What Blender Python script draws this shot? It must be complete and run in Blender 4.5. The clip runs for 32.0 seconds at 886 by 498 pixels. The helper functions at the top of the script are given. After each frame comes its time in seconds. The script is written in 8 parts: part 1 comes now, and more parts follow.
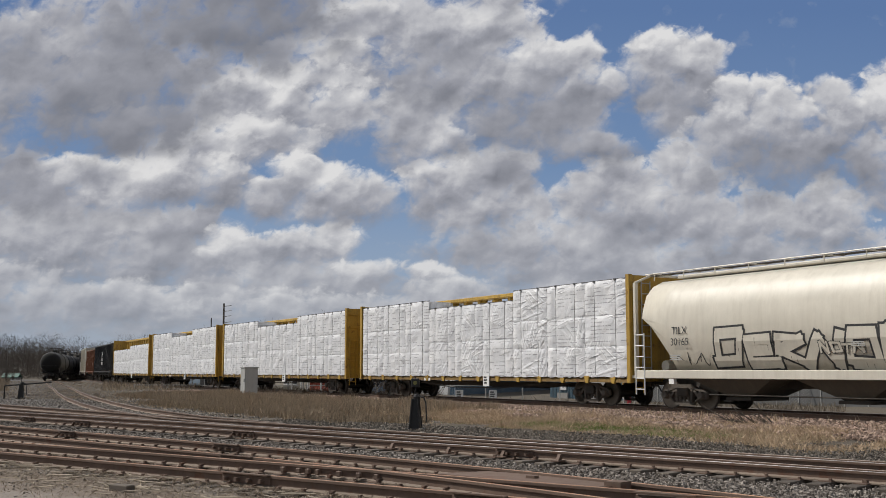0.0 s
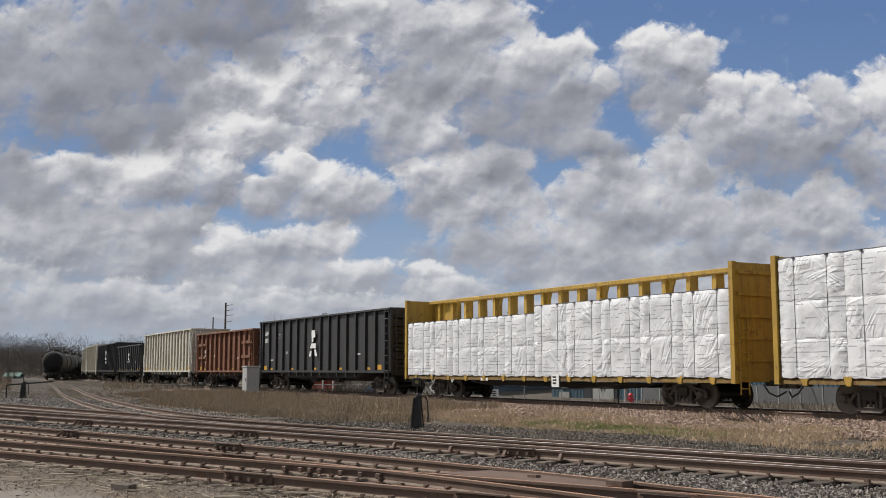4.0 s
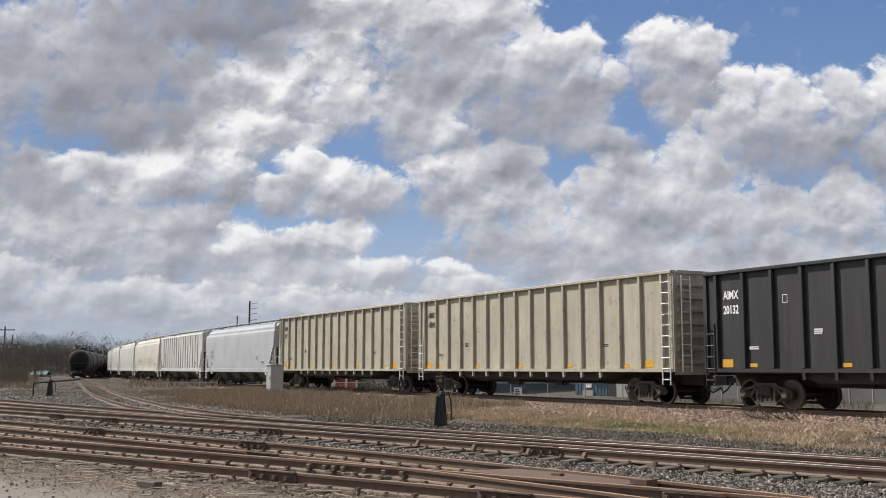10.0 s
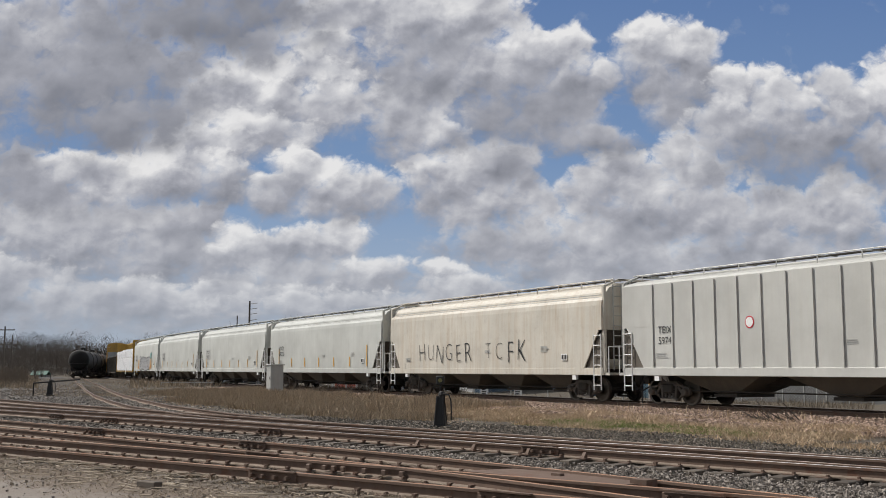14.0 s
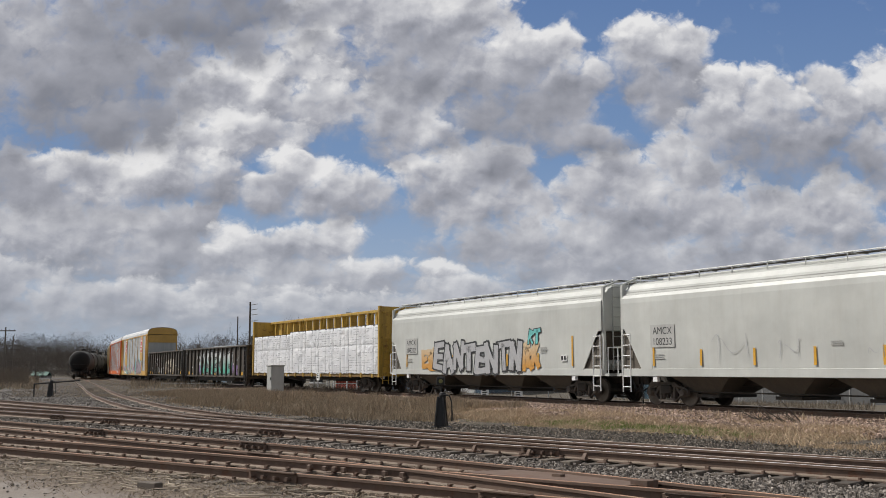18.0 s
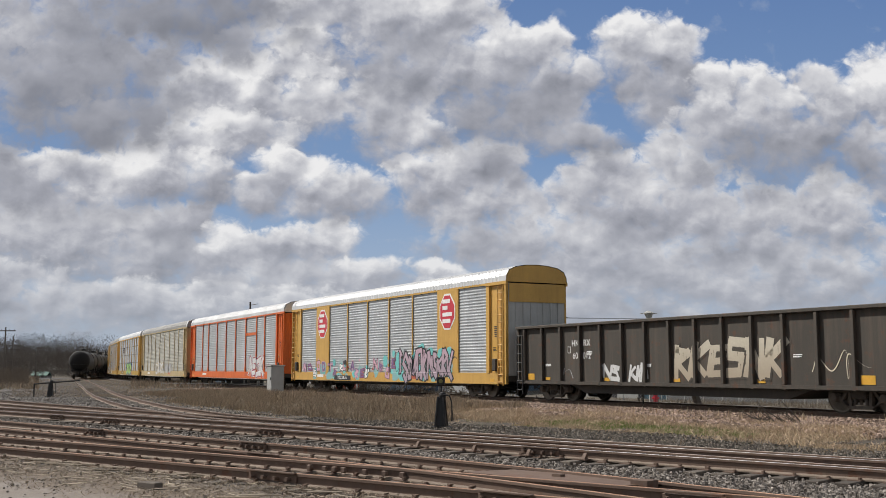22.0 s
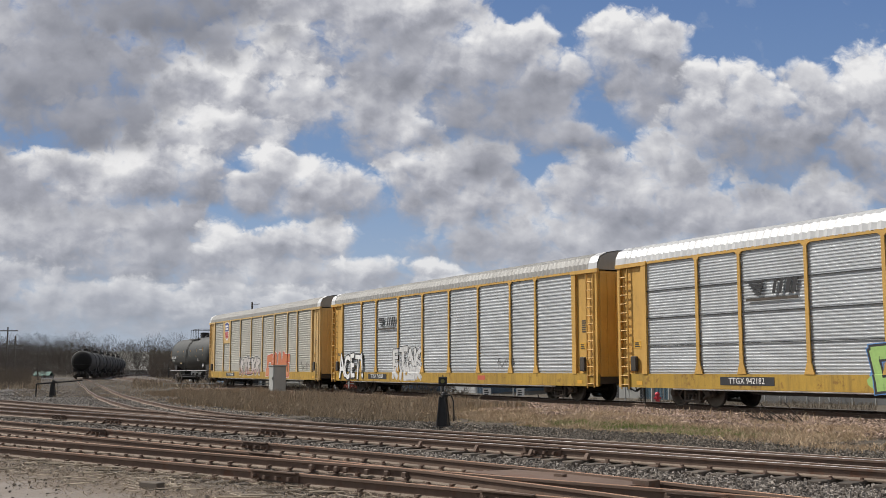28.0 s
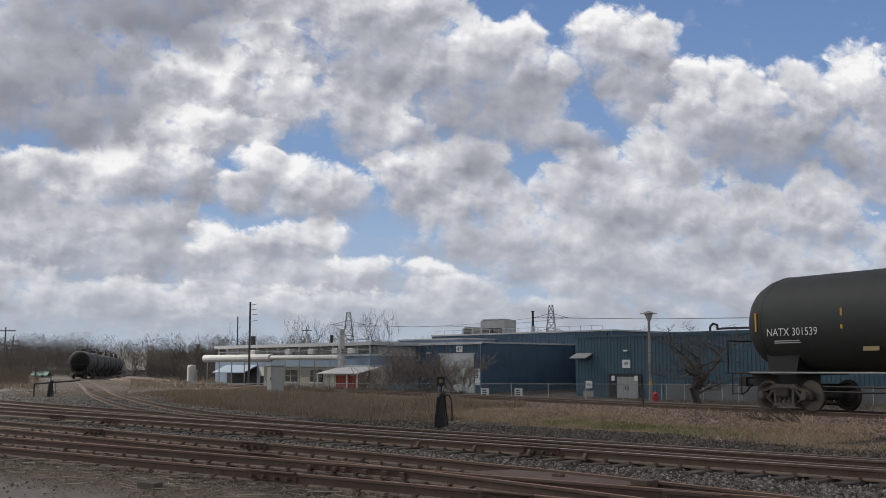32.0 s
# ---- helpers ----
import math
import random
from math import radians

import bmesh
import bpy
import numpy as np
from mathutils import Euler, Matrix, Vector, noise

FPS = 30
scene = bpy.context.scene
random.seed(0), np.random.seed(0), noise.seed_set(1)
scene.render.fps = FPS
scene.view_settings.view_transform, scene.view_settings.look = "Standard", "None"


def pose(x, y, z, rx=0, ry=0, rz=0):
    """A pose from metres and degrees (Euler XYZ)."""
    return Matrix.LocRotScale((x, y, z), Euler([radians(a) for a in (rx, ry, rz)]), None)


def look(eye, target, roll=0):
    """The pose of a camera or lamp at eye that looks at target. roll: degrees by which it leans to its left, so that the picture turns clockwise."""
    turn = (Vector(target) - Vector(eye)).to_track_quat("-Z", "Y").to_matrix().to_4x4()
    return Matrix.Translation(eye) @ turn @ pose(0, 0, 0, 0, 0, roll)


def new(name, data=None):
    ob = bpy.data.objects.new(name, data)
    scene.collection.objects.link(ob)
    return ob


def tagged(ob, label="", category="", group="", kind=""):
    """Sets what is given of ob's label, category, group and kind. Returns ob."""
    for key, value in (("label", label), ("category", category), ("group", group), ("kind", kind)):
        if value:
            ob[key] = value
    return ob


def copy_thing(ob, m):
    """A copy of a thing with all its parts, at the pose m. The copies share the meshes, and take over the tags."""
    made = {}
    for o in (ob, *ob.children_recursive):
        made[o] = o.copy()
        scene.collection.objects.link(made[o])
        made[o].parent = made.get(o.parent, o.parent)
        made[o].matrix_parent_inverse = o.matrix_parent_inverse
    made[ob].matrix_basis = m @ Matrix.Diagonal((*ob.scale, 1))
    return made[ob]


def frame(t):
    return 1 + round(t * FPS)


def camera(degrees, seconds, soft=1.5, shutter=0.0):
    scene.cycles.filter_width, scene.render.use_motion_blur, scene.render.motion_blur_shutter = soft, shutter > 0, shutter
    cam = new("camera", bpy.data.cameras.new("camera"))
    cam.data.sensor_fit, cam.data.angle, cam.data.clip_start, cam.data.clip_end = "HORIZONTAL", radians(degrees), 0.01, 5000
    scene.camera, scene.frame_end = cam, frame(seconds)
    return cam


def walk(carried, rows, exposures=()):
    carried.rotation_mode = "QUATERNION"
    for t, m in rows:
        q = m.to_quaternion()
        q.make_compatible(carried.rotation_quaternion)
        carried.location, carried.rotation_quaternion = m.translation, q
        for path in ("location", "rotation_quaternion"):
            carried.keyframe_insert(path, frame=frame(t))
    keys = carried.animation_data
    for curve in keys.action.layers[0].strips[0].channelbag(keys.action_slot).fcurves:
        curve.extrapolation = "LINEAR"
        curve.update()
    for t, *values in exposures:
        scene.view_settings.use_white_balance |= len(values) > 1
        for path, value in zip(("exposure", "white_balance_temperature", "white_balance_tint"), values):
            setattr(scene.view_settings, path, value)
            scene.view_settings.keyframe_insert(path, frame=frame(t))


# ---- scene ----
# ---------------------------------------------------------------- camera
EYE = 1.6                      # metres above the yard
TILT = 6.435                   # degrees above level
cam = camera(45.0, 32.0, soft=.9)
# seconds, degrees of pan, degrees of tilt about the settled view
SWAY = ((0, -1.36, .09), (.5, -1.41, .08), (1, -1.46, .065), (1.5, -1.767, .06), (2, -1.72, .055), (2.5, -1.67, .051),
        (3, -1.462, .051), (3.5, -1.356, .051), (5.5, -.91, .04), (6, -.784, .045), (6.5, -.678, .02), (7, -.607, .01),
        (7.5, -.561, .0), (8, -.408, .04), (8.5, -.38, .0), (9, -.102, .0), (9.5, .0, -.045), (10, -.03, -.045),
        (11, 0, -.045), (12, -.03, -.09), (12.5, 0, -.045), (13, 0, -.045), (13.5, -.09, -.045), (14, -.03, -.045),
        (14.5, 0, -.045), (16.5, 0, 0), (17, .1, -.1), (17.5, 0, 0), (20, 0, 0), (20.5, 0, .045), (21, 0, 0), (24, 0, 0),
        (25, -.04, -.04), (25.5, 0, 0), (27.5, -.04, 0), (28, .1, 0), (28.5, 0, 0), (32, 0, 0))
walk(cam, [(t, pose(0, 0, EYE, 90 + TILT + tilt, 0, pan)) for t, pan, tilt in SWAY],
     exposures=((0, -.33), (3.5, -.25), (6, .06), (9, .06), (10.5, .0), (12, -.12), (14, -.2), (20, -.2), (22, -.1), (25, -.14), (29, -.08), (31, .06), (32, .04)))

# ---------------------------------------------------------------- light
SUN_WAY = Vector((-.64, .26, .72)).normalized()      # towards the sun
world = bpy.data.worlds.new("spring_sky")
scene.world = world
world.use_nodes = True
wn = world.node_tree.nodes
sky_tex = wn.new("ShaderNodeTexSky")
sky_tex.sky_type, sky_tex.sun_disc = "NISHITA", False
sky_tex.sun_elevation = math.asin(SUN_WAY.z)
sky_tex.sun_rotation = math.atan2(SUN_WAY.x, SUN_WAY.y)
wn["Background"].inputs[1].default_value = 1.0
# broken cloud: part blue sky, part white and grey cloud
veiled = wn.new("ShaderNodeMix")
veiled.data_type = "RGBA"
veiled.inputs[0].default_value = .62
veiled.inputs[7].default_value = (.47, .47, .48, 1)
dimmed = wn.new("ShaderNodeVectorMath")
dimmed.operation = "SCALE"
dimmed.inputs["Scale"].default_value = .11
world.node_tree.links.new(sky_tex.outputs[0], dimmed.inputs[0])
world.node_tree.links.new(dimmed.outputs[0], veiled.inputs[6])
world.node_tree.links.new(veiled.outputs[2], wn["Background"].inputs[0])
sun = new("sun", bpy.data.lights.new("sun", "SUN"))
sun.data.energy, sun.data.angle, sun.data.color = 4.85, radians(.55), (1, .955, .89)
sun.matrix_world = look(SUN_WAY * 200, (0, 0, 0))
scene.view_settings.exposure = 0


# ---------------------------------------------------------------- materials
def nodes_of(name):
    m = bpy.data.materials.new(name)
    m.use_nodes = True
    t = m.node_tree
    return m, t, t.nodes["Principled BSDF"]


def node(t, kind, inputs=(), **props):
    n = t.nodes.new("ShaderNode" + kind)
    if "operation" in props:
        n.operation = props["operation"]
    if "use_clamp" in props:
        n.use_clamp = props["use_clamp"]
    if "data_type" in props:
        n.data_type, n.blend_type = props["data_type"], props["blend_type"]
    if "feature" in props:
        n.feature = props["feature"]
    if "interpolation_type" in props:
        n.interpolation_type = props["interpolation_type"]
    for k, v in dict(inputs).items():
        if hasattr(v, "links") or hasattr(v, "is_linked"):
            t.links.new(v, n.inputs[k])
        else:
            n.inputs[k].default_value = v
    return n


def maths(t, op, a, b=0.0, c=0.0, clamp=False):
    return node(t, "Math", {0: a, 1: b, 2: c}, operation=op, use_clamp=clamp).outputs[0]


def mixed(t, fac, a, b, blend="MIX"):
    n = node(t, "Mix", {0: fac}, data_type="RGBA", blend_type=blend)
    for k, v in ((6, a), (7, b)):
        if hasattr(v, "is_linked"):
            t.links.new(v, n.inputs[k])
        else:
            n.inputs[k].default_value = (*v, 1)
    return n.outputs[2]


def ramp(t, fac, stops):
    n = node(t, "ValToRGB", {0: fac})
    e = n.color_ramp.elements
    while len(e) < len(stops):
        e.new(.5)
    for el, (p, c) in zip(e, stops):
        el.position, el.color = p, (*((c,) * 3 if isinstance(c, (int, float)) else c), 1)
    return n.outputs[0]


def place(t, scale=(1, 1, 1), which="Object"):
    c = node(t, "TexCoord")
    return node(t, "Mapping", {0: c.outputs[which], 3: scale}).outputs[0]


def fuzz(t, vec, scale, detail=6, rough=.6):
    return node(t, "TexNoise", {"Vector": vec, "Scale": scale, "Detail": detail, "Roughness": rough}).outputs[0]


def bumped(t, b, height, strength=.3, distance=.01):
    n = node(t, "Bump", {"Strength": strength, "Distance": distance, "Height": height})
    t.links.new(n.outputs[0], b.inputs["Normal"])


def paint(name, col, rough=.5, grime=.35, dirt=(.09, .07, .05), metal=0.0, rust=0.0, streak=1.0, bump=.15):
    """Weathered paint: broad fading, rain streaks down the side, grain, spots of rust."""
    m, t, b = nodes_of(name)
    info = node(t, "ObjectInfo")
    jump = node(t, "VectorMath", {0: place(t), 1: info.outputs["Location"]}, operation="ADD").outputs[0]
    broad = fuzz(t, jump, .55, 5)
    lines = fuzz(t, node(t, "Mapping", {0: jump, 3: (3.2, 3.2, .25)}).outputs[0], 1.5, 7, .7)
    grain = fuzz(t, jump, 38, 4)
    c = mixed(t, ramp(t, broad, ((.3, 0), (.72, 1))), tuple(x * .84 for x in col), tuple(min(1, x * 1.1) for x in col))
    g = maths(t, "MULTIPLY", ramp(t, lines, ((.46, 0), (.78, 1))), grime * streak)
    c = mixed(t, g, c, dirt)
    c = mixed(t, maths(t, "MULTIPLY", ramp(t, grain, ((.45, 0), (.8, 1))), grime * .5), c, dirt)
    if rust:
        spots = fuzz(t, jump, 2.6, 9, .72)
        c = mixed(t, maths(t, "MULTIPLY", ramp(t, spots, ((.56, 0), (.64, 1))), rust), c, (.13, .045, .018))
    t.links.new(c, b.inputs["Base Color"])
    r = maths(t, "MULTIPLY_ADD", lines, .35, rough - .12, True)
    t.links.new(r, b.inputs["Roughness"])
    b.inputs["Metallic"].default_value = metal
    bumped(t, b, maths(t, "ADD", broad, maths(t, "MULTIPLY", grain, .12)), bump, .02)
    return m


def plain(name, col, rough=.6, metal=0.0):
    m, t, b = nodes_of(name)
    n = fuzz(t, place(t), 9, 5)
    c = mixed(t, n, tuple(x * .75 for x in col), tuple(min(1, x * 1.2) for x in col))
    t.links.new(c, b.inputs["Base Color"])
    b.inputs["Roughness"].default_value, b.inputs["Metallic"].default_value = rough, metal
    return m


def piece_mat(name, dark, light, rough=.9, bump=.5, scale=25, skew=1.0):
    """Loose pieces (stones, blades, ties): each one its own tone."""
    m, t, b = nodes_of(name)
    isl = node(t, "NewGeometry").outputs["Random Per Island"]
    obj = node(t, "ObjectInfo").outputs["Random"]
    r = maths(t, "POWER", maths(t, "FRACT", maths(t, "ADD", isl, obj)), skew)
    n = fuzz(t, place(t), scale, 5)
    c = mixed(t, maths(t, "MULTIPLY_ADD", r, .75, maths(t, "MULTIPLY", n, .25)), dark, light)
    t.links.new(c, b.inputs["Base Color"])
    b.inputs["Roughness"].default_value = rough
    bumped(t, b, n, bump, .01)
    return m


# ---------------------------------------------------------------- mesh helpers
def empty(name, m=None):
    ob = new(name)
    if m is not None:
        ob.matrix_basis = m
    return ob


def mesh_of(name, bm, smooth=False):
    me = bpy.data.meshes.new(name)
    bmesh.ops.recalc_face_normals(bm, faces=bm.faces)
    bm.to_mesh(me)
    bm.free()
    if smooth:
        me.polygons.foreach_set("use_smooth", [True] * len(me.polygons))
    return me


def hang(name, me, material, parent=None, label="", m=None):
    """Links mesh me as one object, under parent where there is one."""
    ob = new(name, me)
    if material is not None and not me.materials:
        me.materials.append(material)
    if parent is not None:
        ob.parent = parent
    if m is not None:
        ob.matrix_basis = m
    if label:
        ob["label"] = label
    return ob


def part(name, bm, material, parent=None, label="", m=None, smooth=False):
    return hang(name, mesh_of(name, bm, smooth), material, parent, label, m)


def box(bm, x0, x1, y0, y1, z0, z1, bevel=0.0):
    v = [bm.verts.new((x, y, z)) for x in (x0, x1) for y in (y0, y1) for z in (z0, z1)]
    fs = [bm.faces.new([v[i] for i in q]) for q in ((0, 1, 3, 2), (4, 6, 7, 5), (0, 4, 5, 1), (2, 3, 7, 6), (0, 2, 6, 4), (1, 5, 7, 3))]
    if bevel:
        es = list({e for f in fs for e in f.edges})
        bmesh.ops.bevel(bm, geom=es, offset=bevel, segments=1, affect="EDGES")
    return bm


def boxed(*a, bevel=0.0):
    return box(bmesh.new(), *a, bevel=bevel)


def prism(bm, outline, x0, x1, axis="x"):
    """A closed outline pushed along an axis: (y, z) along x, (x, z) along y, (x, y) along z."""
    def at(p, d):
        return {"x": (d, p[0], p[1]), "y": (p[0], d, p[1]), "z": (p[0], p[1], d)}[axis]
    a, b = [bm.verts.new(at(p, x0)) for p in outline], [bm.verts.new(at(p, x1)) for p in outline]
    n = len(outline)
    for i in range(n):
        bm.faces.new((a[i], a[(i + 1) % n], b[(i + 1) % n], b[i]))
    bm.faces.new(a[::-1]), bm.faces.new(b)
    return bm


def ribbon(bm, outline, x0, x1, axis="x", close=False):
    """An open outline pushed along an axis into a sheet."""
    def at(p, d):
        return {"x": (d, p[0], p[1]), "y": (p[0], d, p[1])}[axis]
    a, b = [bm.verts.new(at(p, x0)) for p in outline], [bm.verts.new(at(p, x1)) for p in outline]
    for i in range(len(outline) - 1):
        bm.faces.new((a[i], a[i + 1], b[i + 1], b[i]))
    return bm


def rod(bm, p, q, r=.02, sides=6, r2=None):
    p, q = Vector(p), Vector(q)
    d = (q - p).normalized()
    u = d.orthogonal().normalized()
    w = d.cross(u)
    rings = []
    for c, rad in ((p, r), (q, r if r2 is None else r2)):
        rings.append([bm.verts.new(c + (u * math.cos(a) + w * math.sin(a)) * rad) for a in (2 * math.pi * k / sides for k in range(sides))])
    a, b = rings
    for i in range(sides):
        bm.faces.new((a[i], a[(i + 1) % sides], b[(i + 1) % sides], b[i]))
    bm.faces.new(a[::-1]), bm.faces.new(b)
    return bm


def rods(pairs, r=.02, sides=6):
    bm = bmesh.new()
    for p, q in pairs:
        rod(bm, p, q, r, sides)
    return bm


def lathe(bm, prof, sides=24, axis="y", at=(0, 0, 0)):
    """A profile of (along, radius) turned about an axis."""
    rings = []
    for s, r in prof:
        ring = []
        for k in range(sides):
            a = 2 * math.pi * k / sides
            c, d = r * math.cos(a), r * math.sin(a)
            co = {"y": (c, s, d), "x": (s, c, d), "z": (c, d, s)}[axis]
            ring.append(bm.verts.new(Vector(co) + Vector(at)))
        rings.append(ring)
    for a, b in zip(rings, rings[1:]):
        for i in range(sides):
            bm.faces.new((a[i], a[(i + 1) % sides], b[(i + 1) % sides], b[i]))
    bm.faces.new(rings[0][::-1]), bm.faces.new(rings[-1])
    return bm


def letters(text, size, material, parent, m, name="lettering", spread=1.0, bold=0.0):
    """Flat lettering of the built-in font as a mesh part, reading along x in its own plane."""
    cu = bpy.data.curves.new(name, "FONT")
    cu.body, cu.size, cu.align_x, cu.align_y, cu.space_character, cu.offset = text, size, "CENTER", "CENTER", spread, bold
    cu.resolution_u = 3
    tmp = bpy.data.objects.new(name, cu)
    me = bpy.data.meshes.new_from_object(tmp)
    bpy.data.objects.remove(tmp)
    me.materials.clear()
    return hang(name, me, material, parent, "", m)


# ---------------------------------------------------------------- plan
TH = radians(28.26)            # the main line's bearing, left of straight ahead
NEAR = 28.11                   # where the near car sides cut the line abreast of the camera
S1, RAD = 69.0, 752.0          # the main line runs straight to S1, then bends right
RAIL_Z = .336                  # top of the main line's rails
PHI = radians(44.5)            # the yard tracks' bearing
YN, YU = Vector((math.cos(PHI), math.sin(PHI), 0)), Vector((math.sin(PHI), -math.cos(PHI), 0))


def main_line(s, off=0.0):
    """Centre of the main line s metres out, off metres to its far side, and the bearing there."""
    if s <= S1:
        p, a = Vector((NEAR - s * math.sin(TH), s * math.cos(TH), 0)), TH
    else:
        k = (s - S1) / RAD
        a = TH - k
        chord = 2 * RAD * math.sin(k / 2)
        p = Vector((NEAR - S1 * math.sin(TH) - chord * math.sin(TH - k / 2), S1 * math.cos(TH) + chord * math.cos(TH - k / 2), 0))
    return p + Vector((math.cos(a), math.sin(a), 0)) * (1.6 + off), a


def yard(u, d, z=0.0):
    return YU * u + YN * d + Vector((0, 0, z))


def ground_z(x, y):
    d = x * math.cos(TH) + y * math.sin(TH)        # distance from the camera across the main line
    def step(a, b, v):
        k = min(1, max(0, (v - a) / (b - a)))
        return k * k * (3 - 2 * k)
    far = step(90, 130, y)
    z = .12 * step(17.5, 22, d) - 1.2 * step(29.5, 37, d) * (1 - far) - .25 * far * step(29.5, 37, d)
    return z
# ---------------------------------------------------------------- clouds
def cloud_sheet():
    """A layer of broken cumulus 80 m over the camera's eye, drifting; bearings and heights as tangents x 100 of its first place."""
    m, t, b = nodes_of("cumulus_layer")
    t.nodes.remove(b)
    xyz = node(t, "SeparateXYZ", {0: node(t, "TexCoord").outputs["Object"]})
    a = maths(t, "MULTIPLY", maths(t, "DIVIDE", xyz.outputs[0], xyz.outputs[1]), 100)
    h = maths(t, "DIVIDE", 8000.0, xyz.outputs[1])
    p = node(t, "CombineXYZ", {0: a, 1: h, 2: 0.0}).outputs[0]
    low = maths(t, "MULTIPLY_ADD", maths(t, "LOGARITHM", maths(t, "MULTIPLY_ADD", h, .5, 1.0), math.e), 3.5, h)
    f = node(t, "CombineXYZ", {0: a, 1: low, 2: 0.0}).outputs[0]      # lumps lie flatter towards the horizon

    # heaped vapour: lumps on lumps, and finer shreds
    heap = bpy.data.node_groups.new("cloud_heap", "ShaderNodeTree")
    heap.interface.new_socket("P", in_out="INPUT", socket_type="NodeSocketVector")
    heap.interface.new_socket("Height", in_out="OUTPUT", socket_type="NodeSocketFloat")
    heap.interface.new_socket("Broad", in_out="OUTPUT", socket_type="NodeSocketFloat")
    hi, ho = heap.nodes.new("NodeGroupInput"), heap.nodes.new("NodeGroupOutput")
    bent = node(heap, "TexNoise", {"Vector": hi.outputs[0], "Scale": .5, "Detail": 3, "Roughness": .55})
    bent = node(heap, "VectorMath", {0: bent.outputs["Color"], 1: (.5, .5, .5)}, operation="SUBTRACT").outputs[0]
    bent = node(heap, "VectorMath", {0: node(heap, "VectorMath", {0: bent, "Scale": 2.2}, operation="SCALE").outputs[0], 1: hi.outputs[0]}, operation="ADD").outputs[0]
    lumps = node(heap, "TexVoronoi", {"Vector": bent, "Scale": .34, "Smoothness": .55, "Detail": 3.0, "Roughness": .5, "Lacunarity": 2.1}, feature="SMOOTH_F1").outputs["Distance"]
    shreds = node(heap, "TexNoise", {"Vector": bent, "Scale": .3, "Detail": 6, "Roughness": .56}).outputs[0]
    total = maths(heap, "ADD", maths(heap, "MULTIPLY", maths(heap, "SUBTRACT", .5, lumps), .75), maths(heap, "MULTIPLY", maths(heap, "SUBTRACT", shreds, .5), 1.5))
    heap.links.new(total, ho.inputs[0])
    swell = node(heap, "TexVoronoi", {"Vector": bent, "Scale": .2, "Smoothness": .8, "Detail": 1.0, "Roughness": .5}, feature="SMOOTH_F1").outputs["Distance"]
    roll = node(heap, "TexNoise", {"Vector": hi.outputs[0], "Scale": .24, "Detail": 2.5, "Roughness": .5}).outputs[0]
    heap.links.new(maths(heap, "SUBTRACT", maths(heap, "MULTIPLY", roll, 1.3), maths(heap, "MULTIPLY", swell, .8)), ho.inputs[1])
    def height(v, out):
        n = t.nodes.new("ShaderNodeGroup")
        n.node_tree = heap
        t.links.new(v, n.inputs[0])
        return n.outputs[out]
    rough = height(f, 0)
    relief = maths(t, "SUBTRACT", rough, height(node(t, "VectorMath", {0: f, 1: (-.3, .6, 0)}, operation="ADD").outputs[0], 0))
    broad = maths(t, "SUBTRACT", height(f, 1), height(node(t, "VectorMath", {0: f, 1: (-.7, 1.5, 0)}, operation="ADD").outputs[0], 1))
    relief = maths(t, "ADD", maths(t, "MULTIPLY", relief, .42), maths(t, "MULTIPLY", broad, .75))
    slow = node(t, "TexNoise", {"Vector": f, "Scale": .14, "Detail": 3, "Roughness": .5})
    w = node(t, "VectorMath", {0: slow.outputs["Color"], 1: (.5, .5, .5)}, operation="SUBTRACT").outputs[0]
    w = node(t, "VectorMath", {0: p, 1: node(t, "VectorMath", {0: w, "Scale": 3.0}, operation="SCALE").outputs[0]}, operation="ADD").outputs[0]
    tone = maths(t, "SUBTRACT", slow.outputs[0], .5)

    g = bpy.data.node_groups.new("cloud_puff", "ShaderNodeTree")
    for nm, kind in (("P", "Vector"), ("Rough", "Float"), ("Relief", "Float"), ("Tone", "Float"), ("Centre", "Vector"), ("Inverse", "Vector"), ("Grey", "Float"), ("Under", "Color")):
        g.interface.new_socket(nm, in_out="INPUT", socket_type="NodeSocket" + kind)
    g.interface.new_socket("Color", in_out="OUTPUT", socket_type="NodeSocketColor")
    gi, go = g.nodes.new("NodeGroupInput"), g.nodes.new("NodeGroupOutput")
    # each layer waits for the one under it
    after = node(g, "VectorMath", {0: gi.outputs["Under"], "Scale": 1e-6}, operation="SCALE").outputs[0]
    q = node(g, "VectorMath", {0: gi.outputs["P"], 1: after}, operation="ADD").outputs[0]
    q = node(g, "VectorMath", {0: q, 1: gi.outputs["Centre"]}, operation="SUBTRACT").outputs[0]
    q = node(g, "VectorMath", {0: q, 1: gi.outputs["Inverse"]}, operation="MULTIPLY").outputs[0]
    r2 = node(g, "VectorMath", {0: q, 1: q}, operation="DOT_PRODUCT").outputs["Value"]
    up = node(g, "SeparateXYZ", {0: q}).outputs[1]
    body = maths(g, "ADD", maths(g, "SUBTRACT", 1.3, r2), maths(g, "MULTIPLY", gi.outputs["Rough"], .95))
    # crisp heads, soft ragged feet
    soft = node(g, "MapRange", {"Value": up, "From Min": -.5, "From Max": .6, "To Min": 1.05, "To Max": .42}).outputs[0]
    soft = maths(g, "MULTIPLY_ADD", gi.outputs["Grey"], .45, soft)
    alpha = node(g, "MapRange", {"Value": body, "From Min": 0.0, "From Max": soft}, interpolation_type="SMOOTHSTEP").outputs[0]
    white = maths(g, "SUBTRACT", 1.0, maths(g, "MULTIPLY", gi.outputs["Grey"], .8))
